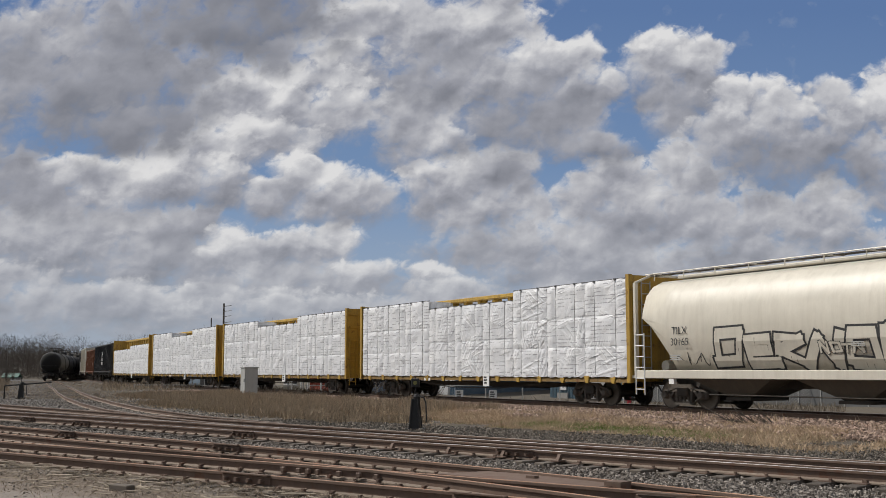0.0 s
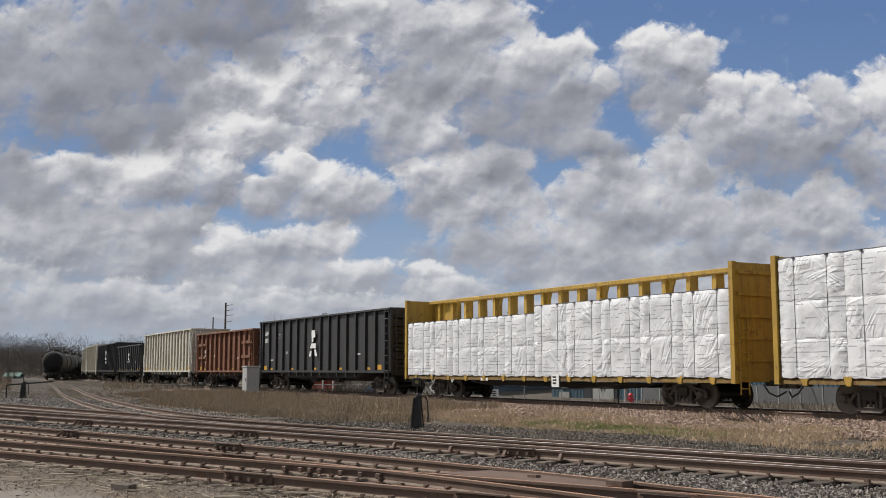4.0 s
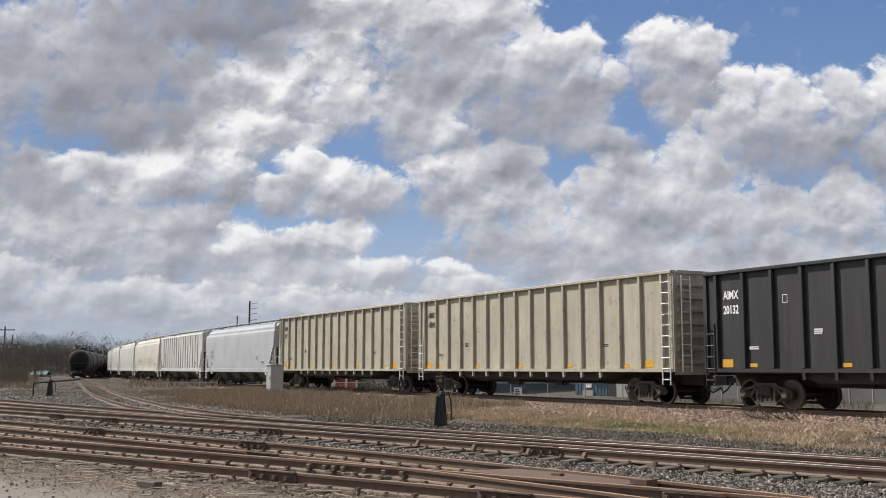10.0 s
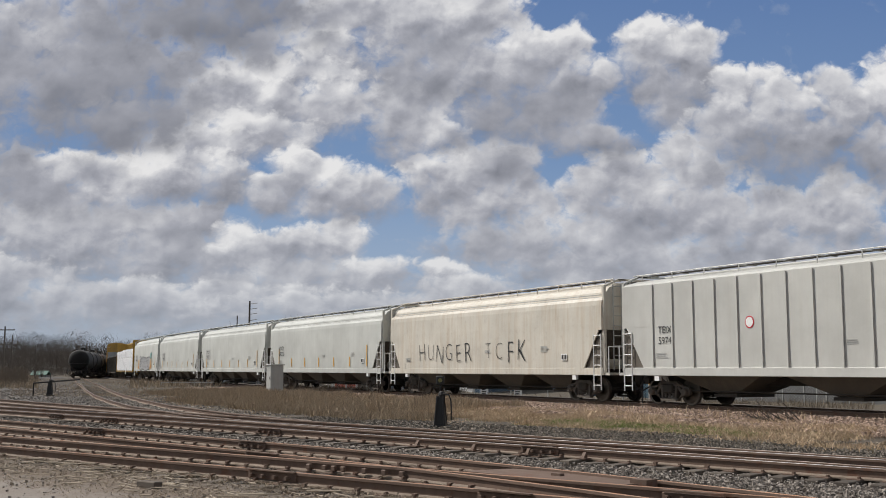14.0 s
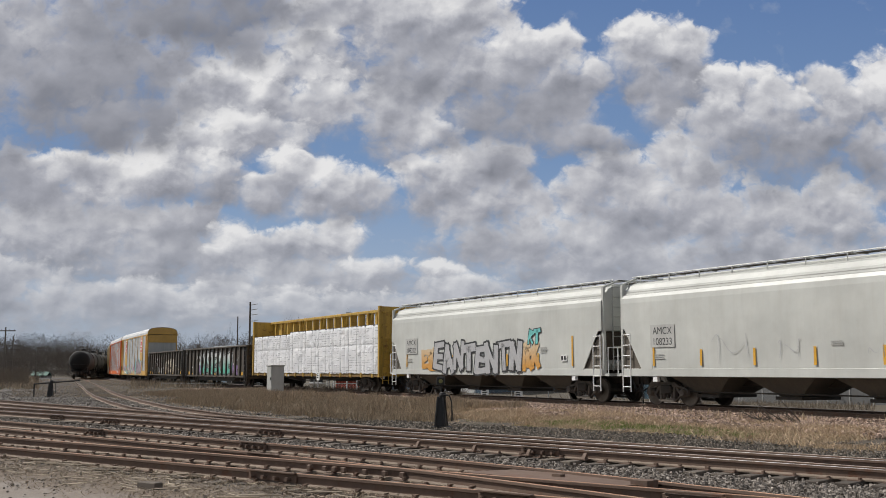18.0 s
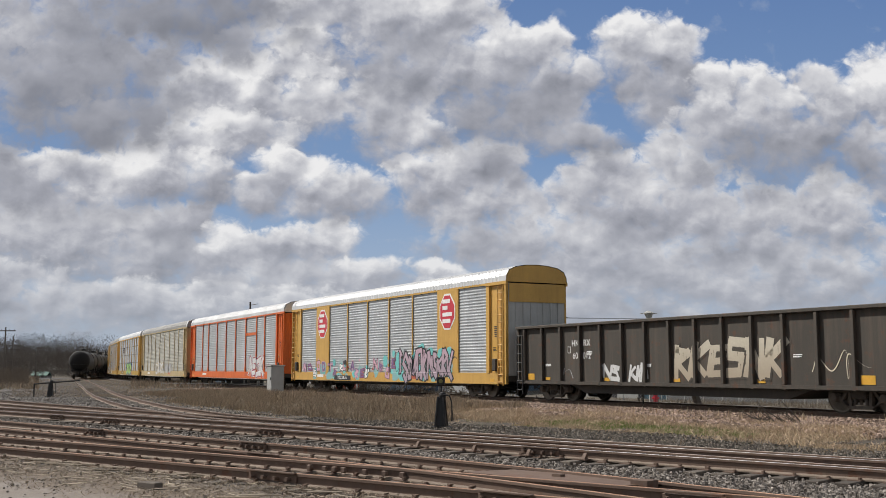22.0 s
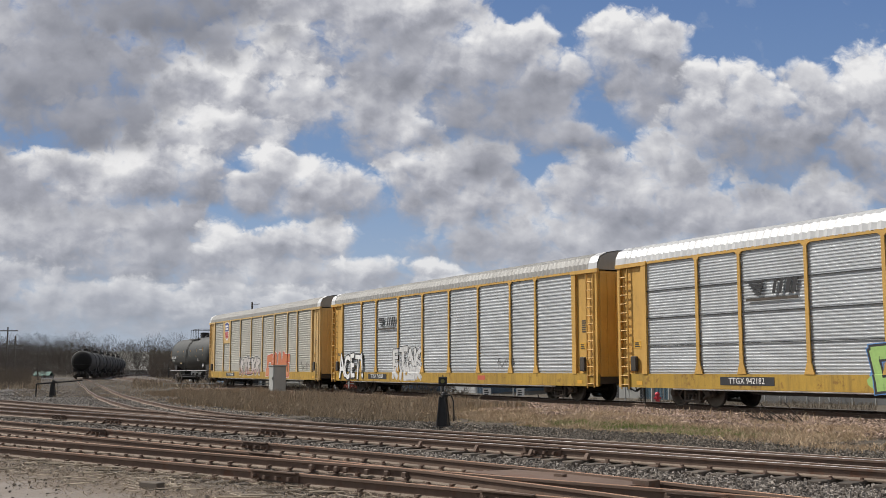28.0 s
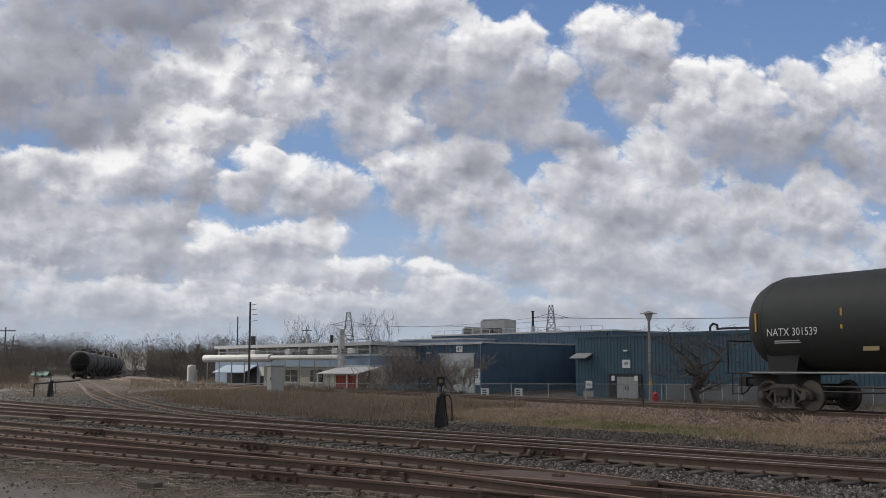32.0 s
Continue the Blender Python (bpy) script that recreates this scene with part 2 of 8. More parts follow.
    lit = maths(g, "MULTIPLY_ADD", up, maths(g, "MULTIPLY_ADD", white, .3, .05), maths(g, "MULTIPLY_ADD", gi.outputs["Grey"], -.46, .765))
    lit = maths(g, "ADD", lit, maths(g, "MULTIPLY", gi.outputs["Relief"], maths(g, "MULTIPLY_ADD", white, .75, .06)))
    lit = maths(g, "ADD", lit, maths(g, "MULTIPLY", gi.outputs["Tone"], .45))
    rim = node(g, "MapRange", {"Value": body, "From Min": .1, "From Max": .8, "To Min": .2, "To Max": 0.0}).outputs[0]
    lit = maths(g, "ADD", lit, maths(g, "MULTIPLY", rim, maths(g, "MULTIPLY_ADD", up, .9, .2, True)))
    col = ramp(g, lit, ((0, (.185, .194, .228)), (.25, (.265, .276, .322)), (.55, (.43, .44, .495)), (.8, (.66, .665, .70)), (1, (.90, .895, .90))))
    out = mixed(g, alpha, gi.outputs["Under"], col)
    g.links.new(out, go.inputs[0])

    # clear air: pale low down, deeper blue above, with thin haze
    blue = ramp(t, maths(t, "MULTIPLY", h, 1 / 36), ((0, (.46, .53, .62)), (.25, (.33, .45, .63)), (.55, (.205, .325, .545)), (1, (.135, .235, .465))))
    veil = node(t, "MapRange", {"Value": rough, "From Min": -.1, "From Max": .75, "To Max": .5}).outputs[0]
    col = mixed(t, veil, blue, (.52, .56, .63))
    far_rows = [(-46.6, 13.5, 8.0, 4.3, 0.5), (-38.6, 13.7, 8.0, 2.7, 0.5), (-35.3, 11.3, 13.8, 4.8, 0.45), (-24.1, 9.7, 9.0, 4.0, 0.55), (-11.9, 7.3, 11.1, 2.7, 0.5),
        (-28.2, 5.7, 22.2, 2.4, 0.4), (0.8, 5.0, 22.2, 2.1, 0.35), (24.7, 8.1, 20.1, 4.3, 0.4), (-44.7, 7.1, 11.6, 3.2, 0.45), (11.5, 11.3, 12.8, 4.0, 0.35),
        (27.5, 13.5, 11.7, 3.8, 0.35), (36.6, 13.7, 4.3, 4.1, 0.35), (45.5, 10.8, 6.4, 3.2, 0.4), (46.9, 17.3, 4.8, 3.3, 0.4), (19.6, 15.6, 10.2, 4.6, 0.35),
        (15.9, 18.9, 3.2, 2.2, 0.2), (22.3, 20.0, 3.2, 2.5, 0.25), (3.0, 16.2, 6.4, 4.6, 0.4), (-0.7, 17.8, 3.7, 2.4, 0.2), (5.2, 19.4, 3.8, 2.2, 0.4)]
    middle_rows = [(-24.2, 13.2, 3.7, 2.4, 0.6), (-18.3, 10.5, 4.8, 2.6, 0.25), (-20.4, 11.9, 2.7, 1.6, 0.1), (-14.0, 11.9, 4.8, 2.3, 0.1), (-10.3, 11.9, 3.2, 2.4, 0.12),
        (-6.6, 9.2, 3.2, 1.6, 0.2), (-0.2, 8.4, 3.2, 1.5, 0.1), (1.9, 7.1, 5.3, 1.9, 0.3), (13.8, 21.6, 4.8, 1.8, 0.65), (8.9, 23.5, 7.0, 3.3, 0.7), (4.1, 25.2, 10.8, 5.6, 0.72),
        (-3.4, 21.6, 4.8, 2.5, 0.4), (-5.1, 23.5, 3.8, 2.2, 0.2), (-4.5, 25.2, 5.9, 2.5, 0.25), (-2.4, 28.0, 8.1, 3.3, 0.55), (12.8, 28.2, 3.5, 2.2, 0.35),
        (9.6, 30.2, 3.0, 2.9, 0.15), (6.3, 30.5, 3.8, 2.8, 0.3), (0.9, 30.5, 7.6, 4.5, 0.25), (-5.1, 32.7, 7.1, 5.1, 0.45), (2.5, 33.8, 3.8, 3.4, 0.1),
        (-1.3, 34.4, 3.8, 2.8, 0.15), (0.9, 37.2, 4.9, 2.8, 0.2), (21.4, 26.0, 4.1, 3.6, 0.55), (23.0, 26.6, 3.2, 3.9, 0.75), (19.9, 29.3, 4.9, 4.8, 0.3),
        (18.8, 32.1, 3.3, 2.5, 0.1), (22.6, 30.5, 3.0, 2.5, 0.2), (41.6, 19.4, 3.8, 4.4, 0.5), (32.0, 20.2, 10.2, 4.4, 0.9), (26.2, 22.7, 3.8, 2.8, 0.5),
        (37.6, 24.9, 5.1, 4.2, 0.4), (33.2, 23.3, 4.3, 2.8, 0.45), (27.9, 26.3, 4.1, 3.4, 0.1), (30.6, 24.9, 3.2, 3.0, 0.2), (41.9, 26.3, 3.2, 4.2, 0.2),
        (47.3, 24.4, 5.4, 6.1, 0.35)]
    near_rows = [(-10.0, 33.3, 6.5, 5.1, 0.35), (-12.2, 33.8, 4.9, 3.4, 0.25), (-14.3, 29.6, 6.5, 3.6, 0.4), (-18.0, 26.0, 9.2, 4.7, 0.3), (-22.3, 24.9, 5.1, 3.9, 0.2),
        (-13.7, 24.4, 5.9, 3.3, 0.35), (-20.7, 21.6, 8.1, 2.7, 0.35), (-26.0, 20.5, 7.0, 3.0, 0.3), (-33.9, 16.4, 12.8, 2.4, 0.6), (-40.4, 17.8, 5.4, 3.0, 0.6),
        (-22.2, 17.0, 5.9, 2.3, 0.65), (-26.5, 18.6, 7.0, 2.6, 0.25), (-31.3, 18.3, 5.9, 2.5, 0.12), (-36.2, 19.4, 3.8, 1.7, 0.12), (-16.8, 16.4, 3.7, 2.1, 0.35),
        (-9.3, 16.2, 5.1, 2.6, 0.4), (-11.5, 17.8, 5.4, 2.4, 0.2), (-15.2, 19.4, 3.2, 1.6, 0.1), (-30.0, 29.3, 8.7, 3.4, 0.55), (-38.2, 29.9, 11.9, 8.4, 0.66),
        (-46.7, 25.5, 8.6, 8.9, 0.7), (-33.1, 24.9, 9.7, 5.3, 0.98), (-31.5, 23.0, 7.0, 2.5, 1), (-28.5, 33.3, 10.3, 3.7, 1), (-20.9, 33.5, 9.3, 4.2, 1.08),
        (-18.7, 30.2, 2.7, 2.1, 0.95), (-22.1, 37.8, 13.7, 3.4, 1)]

    def lay(col, puffs, k):
        for cx, cy, rx, ry, grey in puffs:
            n = t.nodes.new("ShaderNodeGroup")
            n.node_tree = g
            for key, v in (("P", w), ("Rough", rough), ("Relief", relief), ("Tone", tone), ("Under", col)):
                t.links.new(v, n.inputs[key])
            n.inputs["Centre"].default_value, n.inputs["Inverse"].default_value, n.inputs["Grey"].default_value = (cx, cy, 0), (k / rx, k / ry, 0), grey
            col = n.outputs[0]
        return col
    col = lay(col, far_rows, .78)
    col = lay(col, middle_rows, .86)
    col = lay(col, near_rows, .82)
    # distance pales the low rows
    far = ramp(t, maths(t, "MULTIPLY", h, 1 / 20), ((.1, .6), (.35, .25), (.75, .0)))
    col = mixed(t, far, col, (.43, .475, .545))
    em = node(t, "Emission", {0: col, 1: 1.0})
    t.links.new(em.outputs[0], t.nodes["Material Output"].inputs[0])
    bm = bmesh.new()
    rows = [[bm.verts.new((k * y * .43 + (2 if k > 0 else 1) * k * 17, y, 0)) for k in (-1, -.5, 0, .5, 1)] for y in (190, 210, 240, 320, 450, 700, 1200, 2200, 4800)]
    for r, s in zip(rows, rows[1:]):
        for i in range(4):
            bm.faces.new((r[i], r[i + 1], s[i + 1], s[i]))
    ob = part("backdrop", bm, m)
    return tagged(ob, "broken white and grey cumulus clouds drifting over blue sky", "sky", kind="structure")


sky_sheet = cloud_sheet()


def drift(t):
    return pose(-.69 * (t - 20), -.38 * (t - 20), EYE + 80)


def passing_cloud():
    """A thick cloud high up and out of view that drifts across the sun at the end."""
    m, t, b = nodes_of("thick_cloud")
    xyz = node(t, "SeparateXYZ", {0: node(t, "TexCoord").outputs["Object"]})
    n = fuzz(t, place(t), .02, 4)
    thick = maths(t, "ADD", xyz.outputs[0], maths(t, "MULTIPLY_ADD", n, 40.0, -20.0))
    k = node(t, "MapRange", {"Value": thick, "From Min": -20.0, "From Max": 20.0}, interpolation_type="SMOOTHSTEP").outputs[0]
    b.inputs["Base Color"].default_value = (.8, .8, .82, 1)
    b.inputs["Roughness"].default_value = 1
    t.links.new(maths(t, "MULTIPLY", k, .86), b.inputs["Alpha"])
    bm = bmesh.new()
    rows = [[bm.verts.new((x, y, 6 * noise.noise((x * .01, y * .01, 3)))) for x in range(-60, 541, 60)] for y in range(-240, 241, 60)]
    for r, s in zip(rows, rows[1:]):
        for i in range(len(r) - 1):
            bm.faces.new((r[i], r[i + 1], s[i + 1], s[i]))
    return tagged(part("cloud", bm, m), "thick grey cloud drifting across the sun", "cloud")


sun_cloud = passing_cloud()


def cloud_way(t):
    high = 300
    edge = {28: 75, 29: 45, 30: 12, 31: -6, 32: -19}.get(t, 400 - 11.6 * t)
    return pose(edge + SUN_WAY.x / SUN_WAY.z * high, 70 + SUN_WAY.y / SUN_WAY.z * high, high)
# ---------------------------------------------------------------- materials of the place
def xyz_sum(t, xy):
    """Metres right of the branch track's outer side, beyond which the yard is stony."""
    return maths(t, "ADD", xy.outputs[0], maths(t, "MULTIPLY_ADD", xy.outputs[1], .345, -3.0))


def ground_material():
    m, t, b = nodes_of("yard_ground")
    c = node(t, "TexCoord").outputs["Object"]
    d = node(t, "VectorMath", {0: c, 1: tuple(YN)}, operation="DOT_PRODUCT").outputs["Value"]
    dm = node(t, "VectorMath", {0: c, 1: (math.cos(TH), math.sin(TH), 0)}, operation="DOT_PRODUCT").outputs["Value"]
    wob = maths(t, "MULTIPLY_ADD", fuzz(t, c, .35, 5), 3.0, -1.5)
    d = maths(t, "ADD", d, wob)
    dm = maths(t, "ADD", dm, maths(t, "MULTIPLY", wob, .8))
    grit = node(t, "TexVoronoi", {"Vector": c, "Scale": 24.0, "Randomness": 1.0}, feature="F1")
    tone = node(t, "SeparateXYZ", {0: grit.outputs["Color"]}).outputs[0]
    n1, n2, n3 = fuzz(t, c, .8, 6), fuzz(t, c, 7, 7, .7), fuzz(t, c, 60, 4)
    dirt = mixed(t, n2, (.15, .128, .108), (.31, .275, .245))
    dirt = mixed(t, ramp(t, n1, ((.4, 0), (.65, .7))), dirt, (.19, .15, .115))
    gravel = mixed(t, maths(t, "POWER", tone, 2.0), (.10, .083, .068), (.37, .325, .28))
    gravel = mixed(t, ramp(t, n1, ((.35, .4), (.7, 0))), gravel, (.055, .045, .037))
    soil = mixed(t, n2, (.038, .031, .025), (.115, .092, .068))
    soil = mixed(t, ramp(t, n1, ((.5, 0), (.68, .55))), soil, (.085, .085, .045))
    k1 = node(t, "MapRange", {"Value": d, "From Min": 7.8, "From Max": 9.2}).outputs[0]
    k2 = node(t, "MapRange", {"Value": d, "From Min": 20.4, "From Max": 22.0}).outputs[0]
    k3 = node(t, "MapRange", {"Value": dm, "From Min": 31, "From Max": 33}).outputs[0]
    mulch = mixed(t, ramp(t, fuzz(t, c, 16, 8, .75), ((.38, 0), (.66, 1))), (.05, .037, .027), (.25, .19, .135))
    k0 = node(t, "MapRange", {"Value": maths(t, "MULTIPLY_ADD", fuzz(t, c, 1.6, 6, .7), 2.2, maths(t, "SUBTRACT", d, wob)), "From Min": 7.5, "From Max": 8.3}).outputs[0]
    dirt = mixed(t, maths(t, "MULTIPLY", k0, .85), dirt, mulch)
    col = mixed(t, k1, dirt, gravel)
    verge = mixed(t, maths(t, "POWER", tone, 2.0), (.03, .026, .022), (.14, .12, .10))
    col = mixed(t, node(t, "MapRange", {"Value": d, "From Min": 16.6, "From Max": 18.2}).outputs[0], col, verge)
    col = mixed(t, k2, col, soil)
    big = node(t, "TexVoronoi", {"Vector": c, "Scale": 7.0, "Randomness": 1.0}, feature="F1")
    stony = mixed(t, maths(t, "POWER", node(t, "SeparateXYZ", {0: big.outputs["Color"]}).outputs[0], 2.0), (.045, .04, .035), (.19, .175, .16))
    stony = mixed(t, ramp(t, n1, ((.4, .6), (.65, 0))), stony, (.055, .047, .04))
    xy = node(t, "SeparateXYZ", {0: c})
    west = node(t, "MapRange", {"Value": maths(t, "ADD", xyz_sum(t, xy), wob), "From Min": 2.0, "From Max": -4.0}).outputs[0]
    west = maths(t, "MULTIPLY", west, node(t, "MapRange", {"Value": xy.outputs[1], "From Min": 34.0, "From Max": 46.0}).outputs[0])
    col = mixed(t, west, col, stony)
    col = mixed(t, k3, col, mixed(t, n2, (.065, .055, .04), (.15, .125, .092)))
    t.links.new(col, b.inputs["Base Color"])
    b.inputs["Roughness"].default_value = .95
    bumped(t, b, maths(t, "ADD", maths(t, "MULTIPLY", maths(t, "SUBTRACT", 1.0, grit.outputs["Distance"]), .7), maths(t, "ADD", n2, maths(t, "MULTIPLY", n3, .3))), .75, .016)
    return m


M_GROUND = ground_material()
M_BALLAST = piece_mat("ballast_bed", (.085, .07, .058), (.21, .178, .15), scale=18, bump=1.0)
M_STONE = piece_mat("ballast_stone", (.15, .104, .08), (.56, .41, .32), skew=1.3)
M_STONE2 = piece_mat("grey_ballast_stone", (.075, .063, .053), (.46, .41, .36), skew=1.7)
M_STONE3 = piece_mat("dark_verge_stone", (.045, .038, .031), (.33, .285, .235), skew=2.0)
M_STONE4 = piece_mat("brown_track_stone", (.11, .086, .066), (.46, .38, .31), skew=1.2)
M_TIE = piece_mat("weathered_tie", (.05, .041, .034), (.16, .133, .108), scale=8)
M_GRASS = piece_mat("dry_grass", (.24, .168, .10), (.74, .565, .385), .8, .1)
M_TALLGRASS = piece_mat("tall_dry_grass", (.15, .112, .075), (.52, .41, .285), .8, .1)
M_GREEN = piece_mat("green_grass", (.09, .15, .03), (.28, .34, .09), .8, .1)
M_BARK = piece_mat("bare_twigs", (.075, .062, .052), (.16, .135, .112), .9)
M_TWIG = piece_mat("pale_twigs", (.15, .122, .10), (.30, .25, .205), .9)
M_STEEL = paint("rusty_steel", (.155, .102, .075), .75, .5, dirt=(.058, .044, .035), rust=.5, streak=.7)
# dust, plus the light on the flange put into the colour
M_FOOT = paint("dusty_lit_rail_foot", (.23, .18, .14), .85, .6, dirt=(.10, .07, .05), streak=.8)
M_HEAD = plain("polished_railhead", (.34, .33, .32), .35, 1.0)
M_DULL = plain("dull_railhead", (.21, .175, .15), .5, .8)
M_RUSTHEAD = paint("rusty_railhead", (.34, .17, .09), .5, .6, dirt=(.36, .28, .22), metal=.3)
M_BLACK = paint("black_iron", (.018, .017, .017), .55, .3, dirt=(.075, .06, .05))
M_GREYBOX = paint("grey_cabinet", (.42, .42, .40), .5, .2)

# ---------------------------------------------------------------- ground
def ground():
    def lines(lo, hi, step, far):
        a = [lo + step * i for i in range(int((hi - lo) / step) + 1)]
        d, left = step, []
        while a[0] - sum(left) > -far:
            d *= 1.5
            left.append(d)
        v, ls, rs = a[0], [], []
        for k in left:
            v -= k
            ls.append(v)
        v = a[-1]
        for k in left:
            v += k
            rs.append(v)
        return ls[::-1] + a + rs
    xs, ys = lines(-90, 60, 1.5, 4500), lines(-6, 150, 1.5, 4500)
    verts = [(x, y, ground_z(x, y) + .05 * noise.noise((x * .35, y * .35, 0)) - (.075 if 8.6 < x * YN.x + y * YN.y < 18.6 else 0)) for y in ys for x in xs]
    n = len(xs)
    faces = [(j * n + i, j * n + i + 1, (j + 1) * n + i + 1, (j + 1) * n + i) for j in range(len(ys) - 1) for i in range(n - 1)]
    me = bpy.data.meshes.new("ground")
    me.from_pydata(verts, [], faces)
    me.polygons.foreach_set("use_smooth", [True] * len(faces))
    tagged(hang("ground", me, M_GROUND), "gravel and dirt rail yard with dry grass", "ground", kind="structure")


ground()

RAIL = ((-.07, -.17), (.07, -.17), (.07, -.155), (.012, -.135), (.012, -.045), (.036, -.035), (.036, -.003), (.03, 0), (-.03, 0), (-.036, -.003), (-.036, -.035), (-.012, -.045), (-.012, -.135), (-.07, -.155))


def sweep(path, outline, closed=True):
    """A cross-section swept along a path of points in plan."""
    bm = bmesh.new()
    rings = []
    for i, p in enumerate(path):
        a, b = path[max(0, i - 1)], path[min(len(path) - 1, i + 1)]
        d = Vector((b[0] - a[0], b[1] - a[1], 0)).normalized()
        r = Vector((d.y, -d.x, 0))
        rings.append([bm.verts.new(Vector(p) + r * o + Vector((0, 0, z))) for o, z in outline])
    n = len(outline)
    for a, b in zip(rings, rings[1:]):
        for i in range(n if closed else n - 1):
            bm.faces.new((a[i], a[(i + 1) % n], b[(i + 1) % n], b[i]))
    if closed:
        bm.faces.new(rings[0][::-1]), bm.faces.new(rings[-1])
    return bm


TIE_ME = mesh_of("tie", boxed(-.115, .115, -1.3, 1.3, -.17, 0, bevel=.012))
TIE_ME.materials.append(M_TIE)


def track(name, centre, top, label, head, ties=None, gauge=.755, apart=True, parent=None):
    """Two rails on ties along a path of centre points (in order); top: height of the railhead."""
    tr = parent or tagged(empty(name), label, "railway track", kind="structure")
    for side in (-1, 1):
        path = []
        for i, p in enumerate(centre):
            a, b = centre[max(0, i - 1)], centre[min(len(centre) - 1, i + 1)]
            d = (b - a).normalized()
            path.append(p + Vector((d.y, -d.x, 0)) * gauge * side + Vector((0, 0, top)))
        rail = part("rail", sweep(path, RAIL), M_STEEL, tr)
        part("rail_foot", sweep(path, ((-.073, -.172), (.073, -.172), (.073, -.152), (.018, -.130), (-.018, -.130), (-.073, -.152))), M_FOOT, rail, "dusty rail foot, paler for the light on it")
        part("railhead", sweep(path, ((-.017, .0), (.017, .0), (.015, .004), (-.015, .004))), head, rail, "worn running surface")
    far = bmesh.new()
    iron = bmesh.new()
    rnd = random.Random(len(name) * 7 + len(centre))
    for i, (a, b) in enumerate(zip(centre, centre[1:])):
        d = (b - a)
        for k in range(max(1, round(d.length / .52))):
            q = a + d * (k / max(1, round(d.length / .52)))
            w = math.atan2(d.y, d.x) + rnd.uniform(-.03, .03)
            m = Matrix.Translation(q + Vector((0, 0, top - .165 + rnd.uniform(-.02, .006)))) @ Matrix.Rotation(w, 4, "Z")
            if apart and ties and ties[0] < q.dot(YU) < ties[1]:
                hang("tie", TIE_ME, None, tr, m=m)
                for s in (-1, 1):
                    for x, y, wx, wy, hz in ((0, s * gauge, .1, .19, .014), (.05, s * gauge - .095, .018, .024, .045), (-.05, s * gauge + .095, .018, .024, .045)) + (((.02, s * gauge, .03, .085, .055),) if rnd.random() < .45 else ()):
                        c = [m @ Vector((x + a, y + b, z)) for a in (-wx, wx) for b in (-wy, wy) for z in (-.01, hz)]
                        v = [iron.verts.new(p) for p in c]
                        for f in ((4, 6, 7, 5), (0, 1, 3, 2), (0, 4, 5, 1), (2, 3, 7, 6), (1, 5, 7, 3)):
                            iron.faces.new([v[j] for j in f])
            else:
                c = [m @ Vector((x, y, z)) for x in (-.115, .115) for y in (-1.3, 1.3) for z in (-.17, 0)]
                v = [far.verts.new(p) for p in c]
                for f in ((0, 1, 3, 2), (4, 6, 7, 5), (0, 4, 5, 1), (2, 3, 7, 6), (1, 5, 7, 3)):
                    far.faces.new([v[j] for j in f])
    if iron.verts:
        part("spikes", iron, M_STEEL, tr, "rusty tie plates, anchors and spikes")["kind"] = "stuff"
    else:
        iron.free()
    if far.verts:
        part("ties", far, M_TIE, tr)["kind"] = "stuff"
    else:
        far.free()
    return tr


def yard_path(fn, u0, u1, step=2.0):
    n = int((u1 - u0) / step)
    return [yard(u0 + (u1 - u0) * i / n, fn(u0 + (u1 - u0) * i / n)) for i in range(n + 1)]


def main_path(s0, s1, off=0.0, step=6.0):
    n = int((s1 - s0) / step)
    return [main_line(s0 + (s1 - s0) * i / n, off)[0] for i in range(n + 1)]


# main line on its ballast bed
BED = ((-7.0, .02), (-5.8, .125), (-4.4, .15), (-1.75, .165), (-.8, .155), (.8, .155), (1.75, .165), (2.9, -.1), (4.2, -.75))
bed_path = main_path(-60, 520, step=1.5)
bed = sweep(bed_path, [(-o, z) for o, z in BED], closed=False)
for v in bed.verts:
    v.co.z += .035 * noise.noise(v.co * 1.7)
tagged(part("ballast_bed", bed, M_BALLAST), "tan crushed stone ballast bed under the main line", "ballast", kind="structure")
track("main_track", main_path(-60, 500, step=4.0), RAIL_Z, "main line rails on ties in ballast", M_DULL)
SIDE_J, SIDE_A, SIDE_B = Vector((-38.7, 116.2, 0)), Vector((-54.2, 160, 0)), Vector((-82.5, 274, 0))
side_path = [SIDE_J.lerp(SIDE_A, i / 10) for i in range(10)] + [SIDE_A.lerp(SIDE_B, i / 25) for i in range(26)]
track("siding_track", side_path, .2, "siding track under the standing tank cars", M_RUSTHEAD)

# yard tracks
Y_TOP = .18
through_road = lambda u: 16.08
track("yard_track_through", yard_path(through_road, -110, 24), Y_TOP, "yard track with bright worn rails", M_HEAD, (-31, -2))
def lead(u):            # leaves the through road to its far side
    v = max(0, -u - 1)
    return 16.2 + .034 * v + .00088 * min(v, 60) ** 2
track("yard_track_lead", yard_path(lead, -100, 10), Y_TOP - .002, "yard turnout lead with dull rails", M_DULL, (-31, -9.5))
near_road = lambda u: 11.62 - .0075 * max(0, u + 17) ** 2
track("yard_track_near", yard_path(near_road, -100, 2), Y_TOP - .004, "yard track with rust brown rails", M_RUSTHEAD, (-28, 0))
cross_road = lambda u: 10.32 + .1 * (u + 7.5)
track("yard_track_front", yard_path(cross_road, -60, 8), Y_TOP - .006, "yard turnout track with rust brown rails", M_RUSTHEAD, (-26, -3))
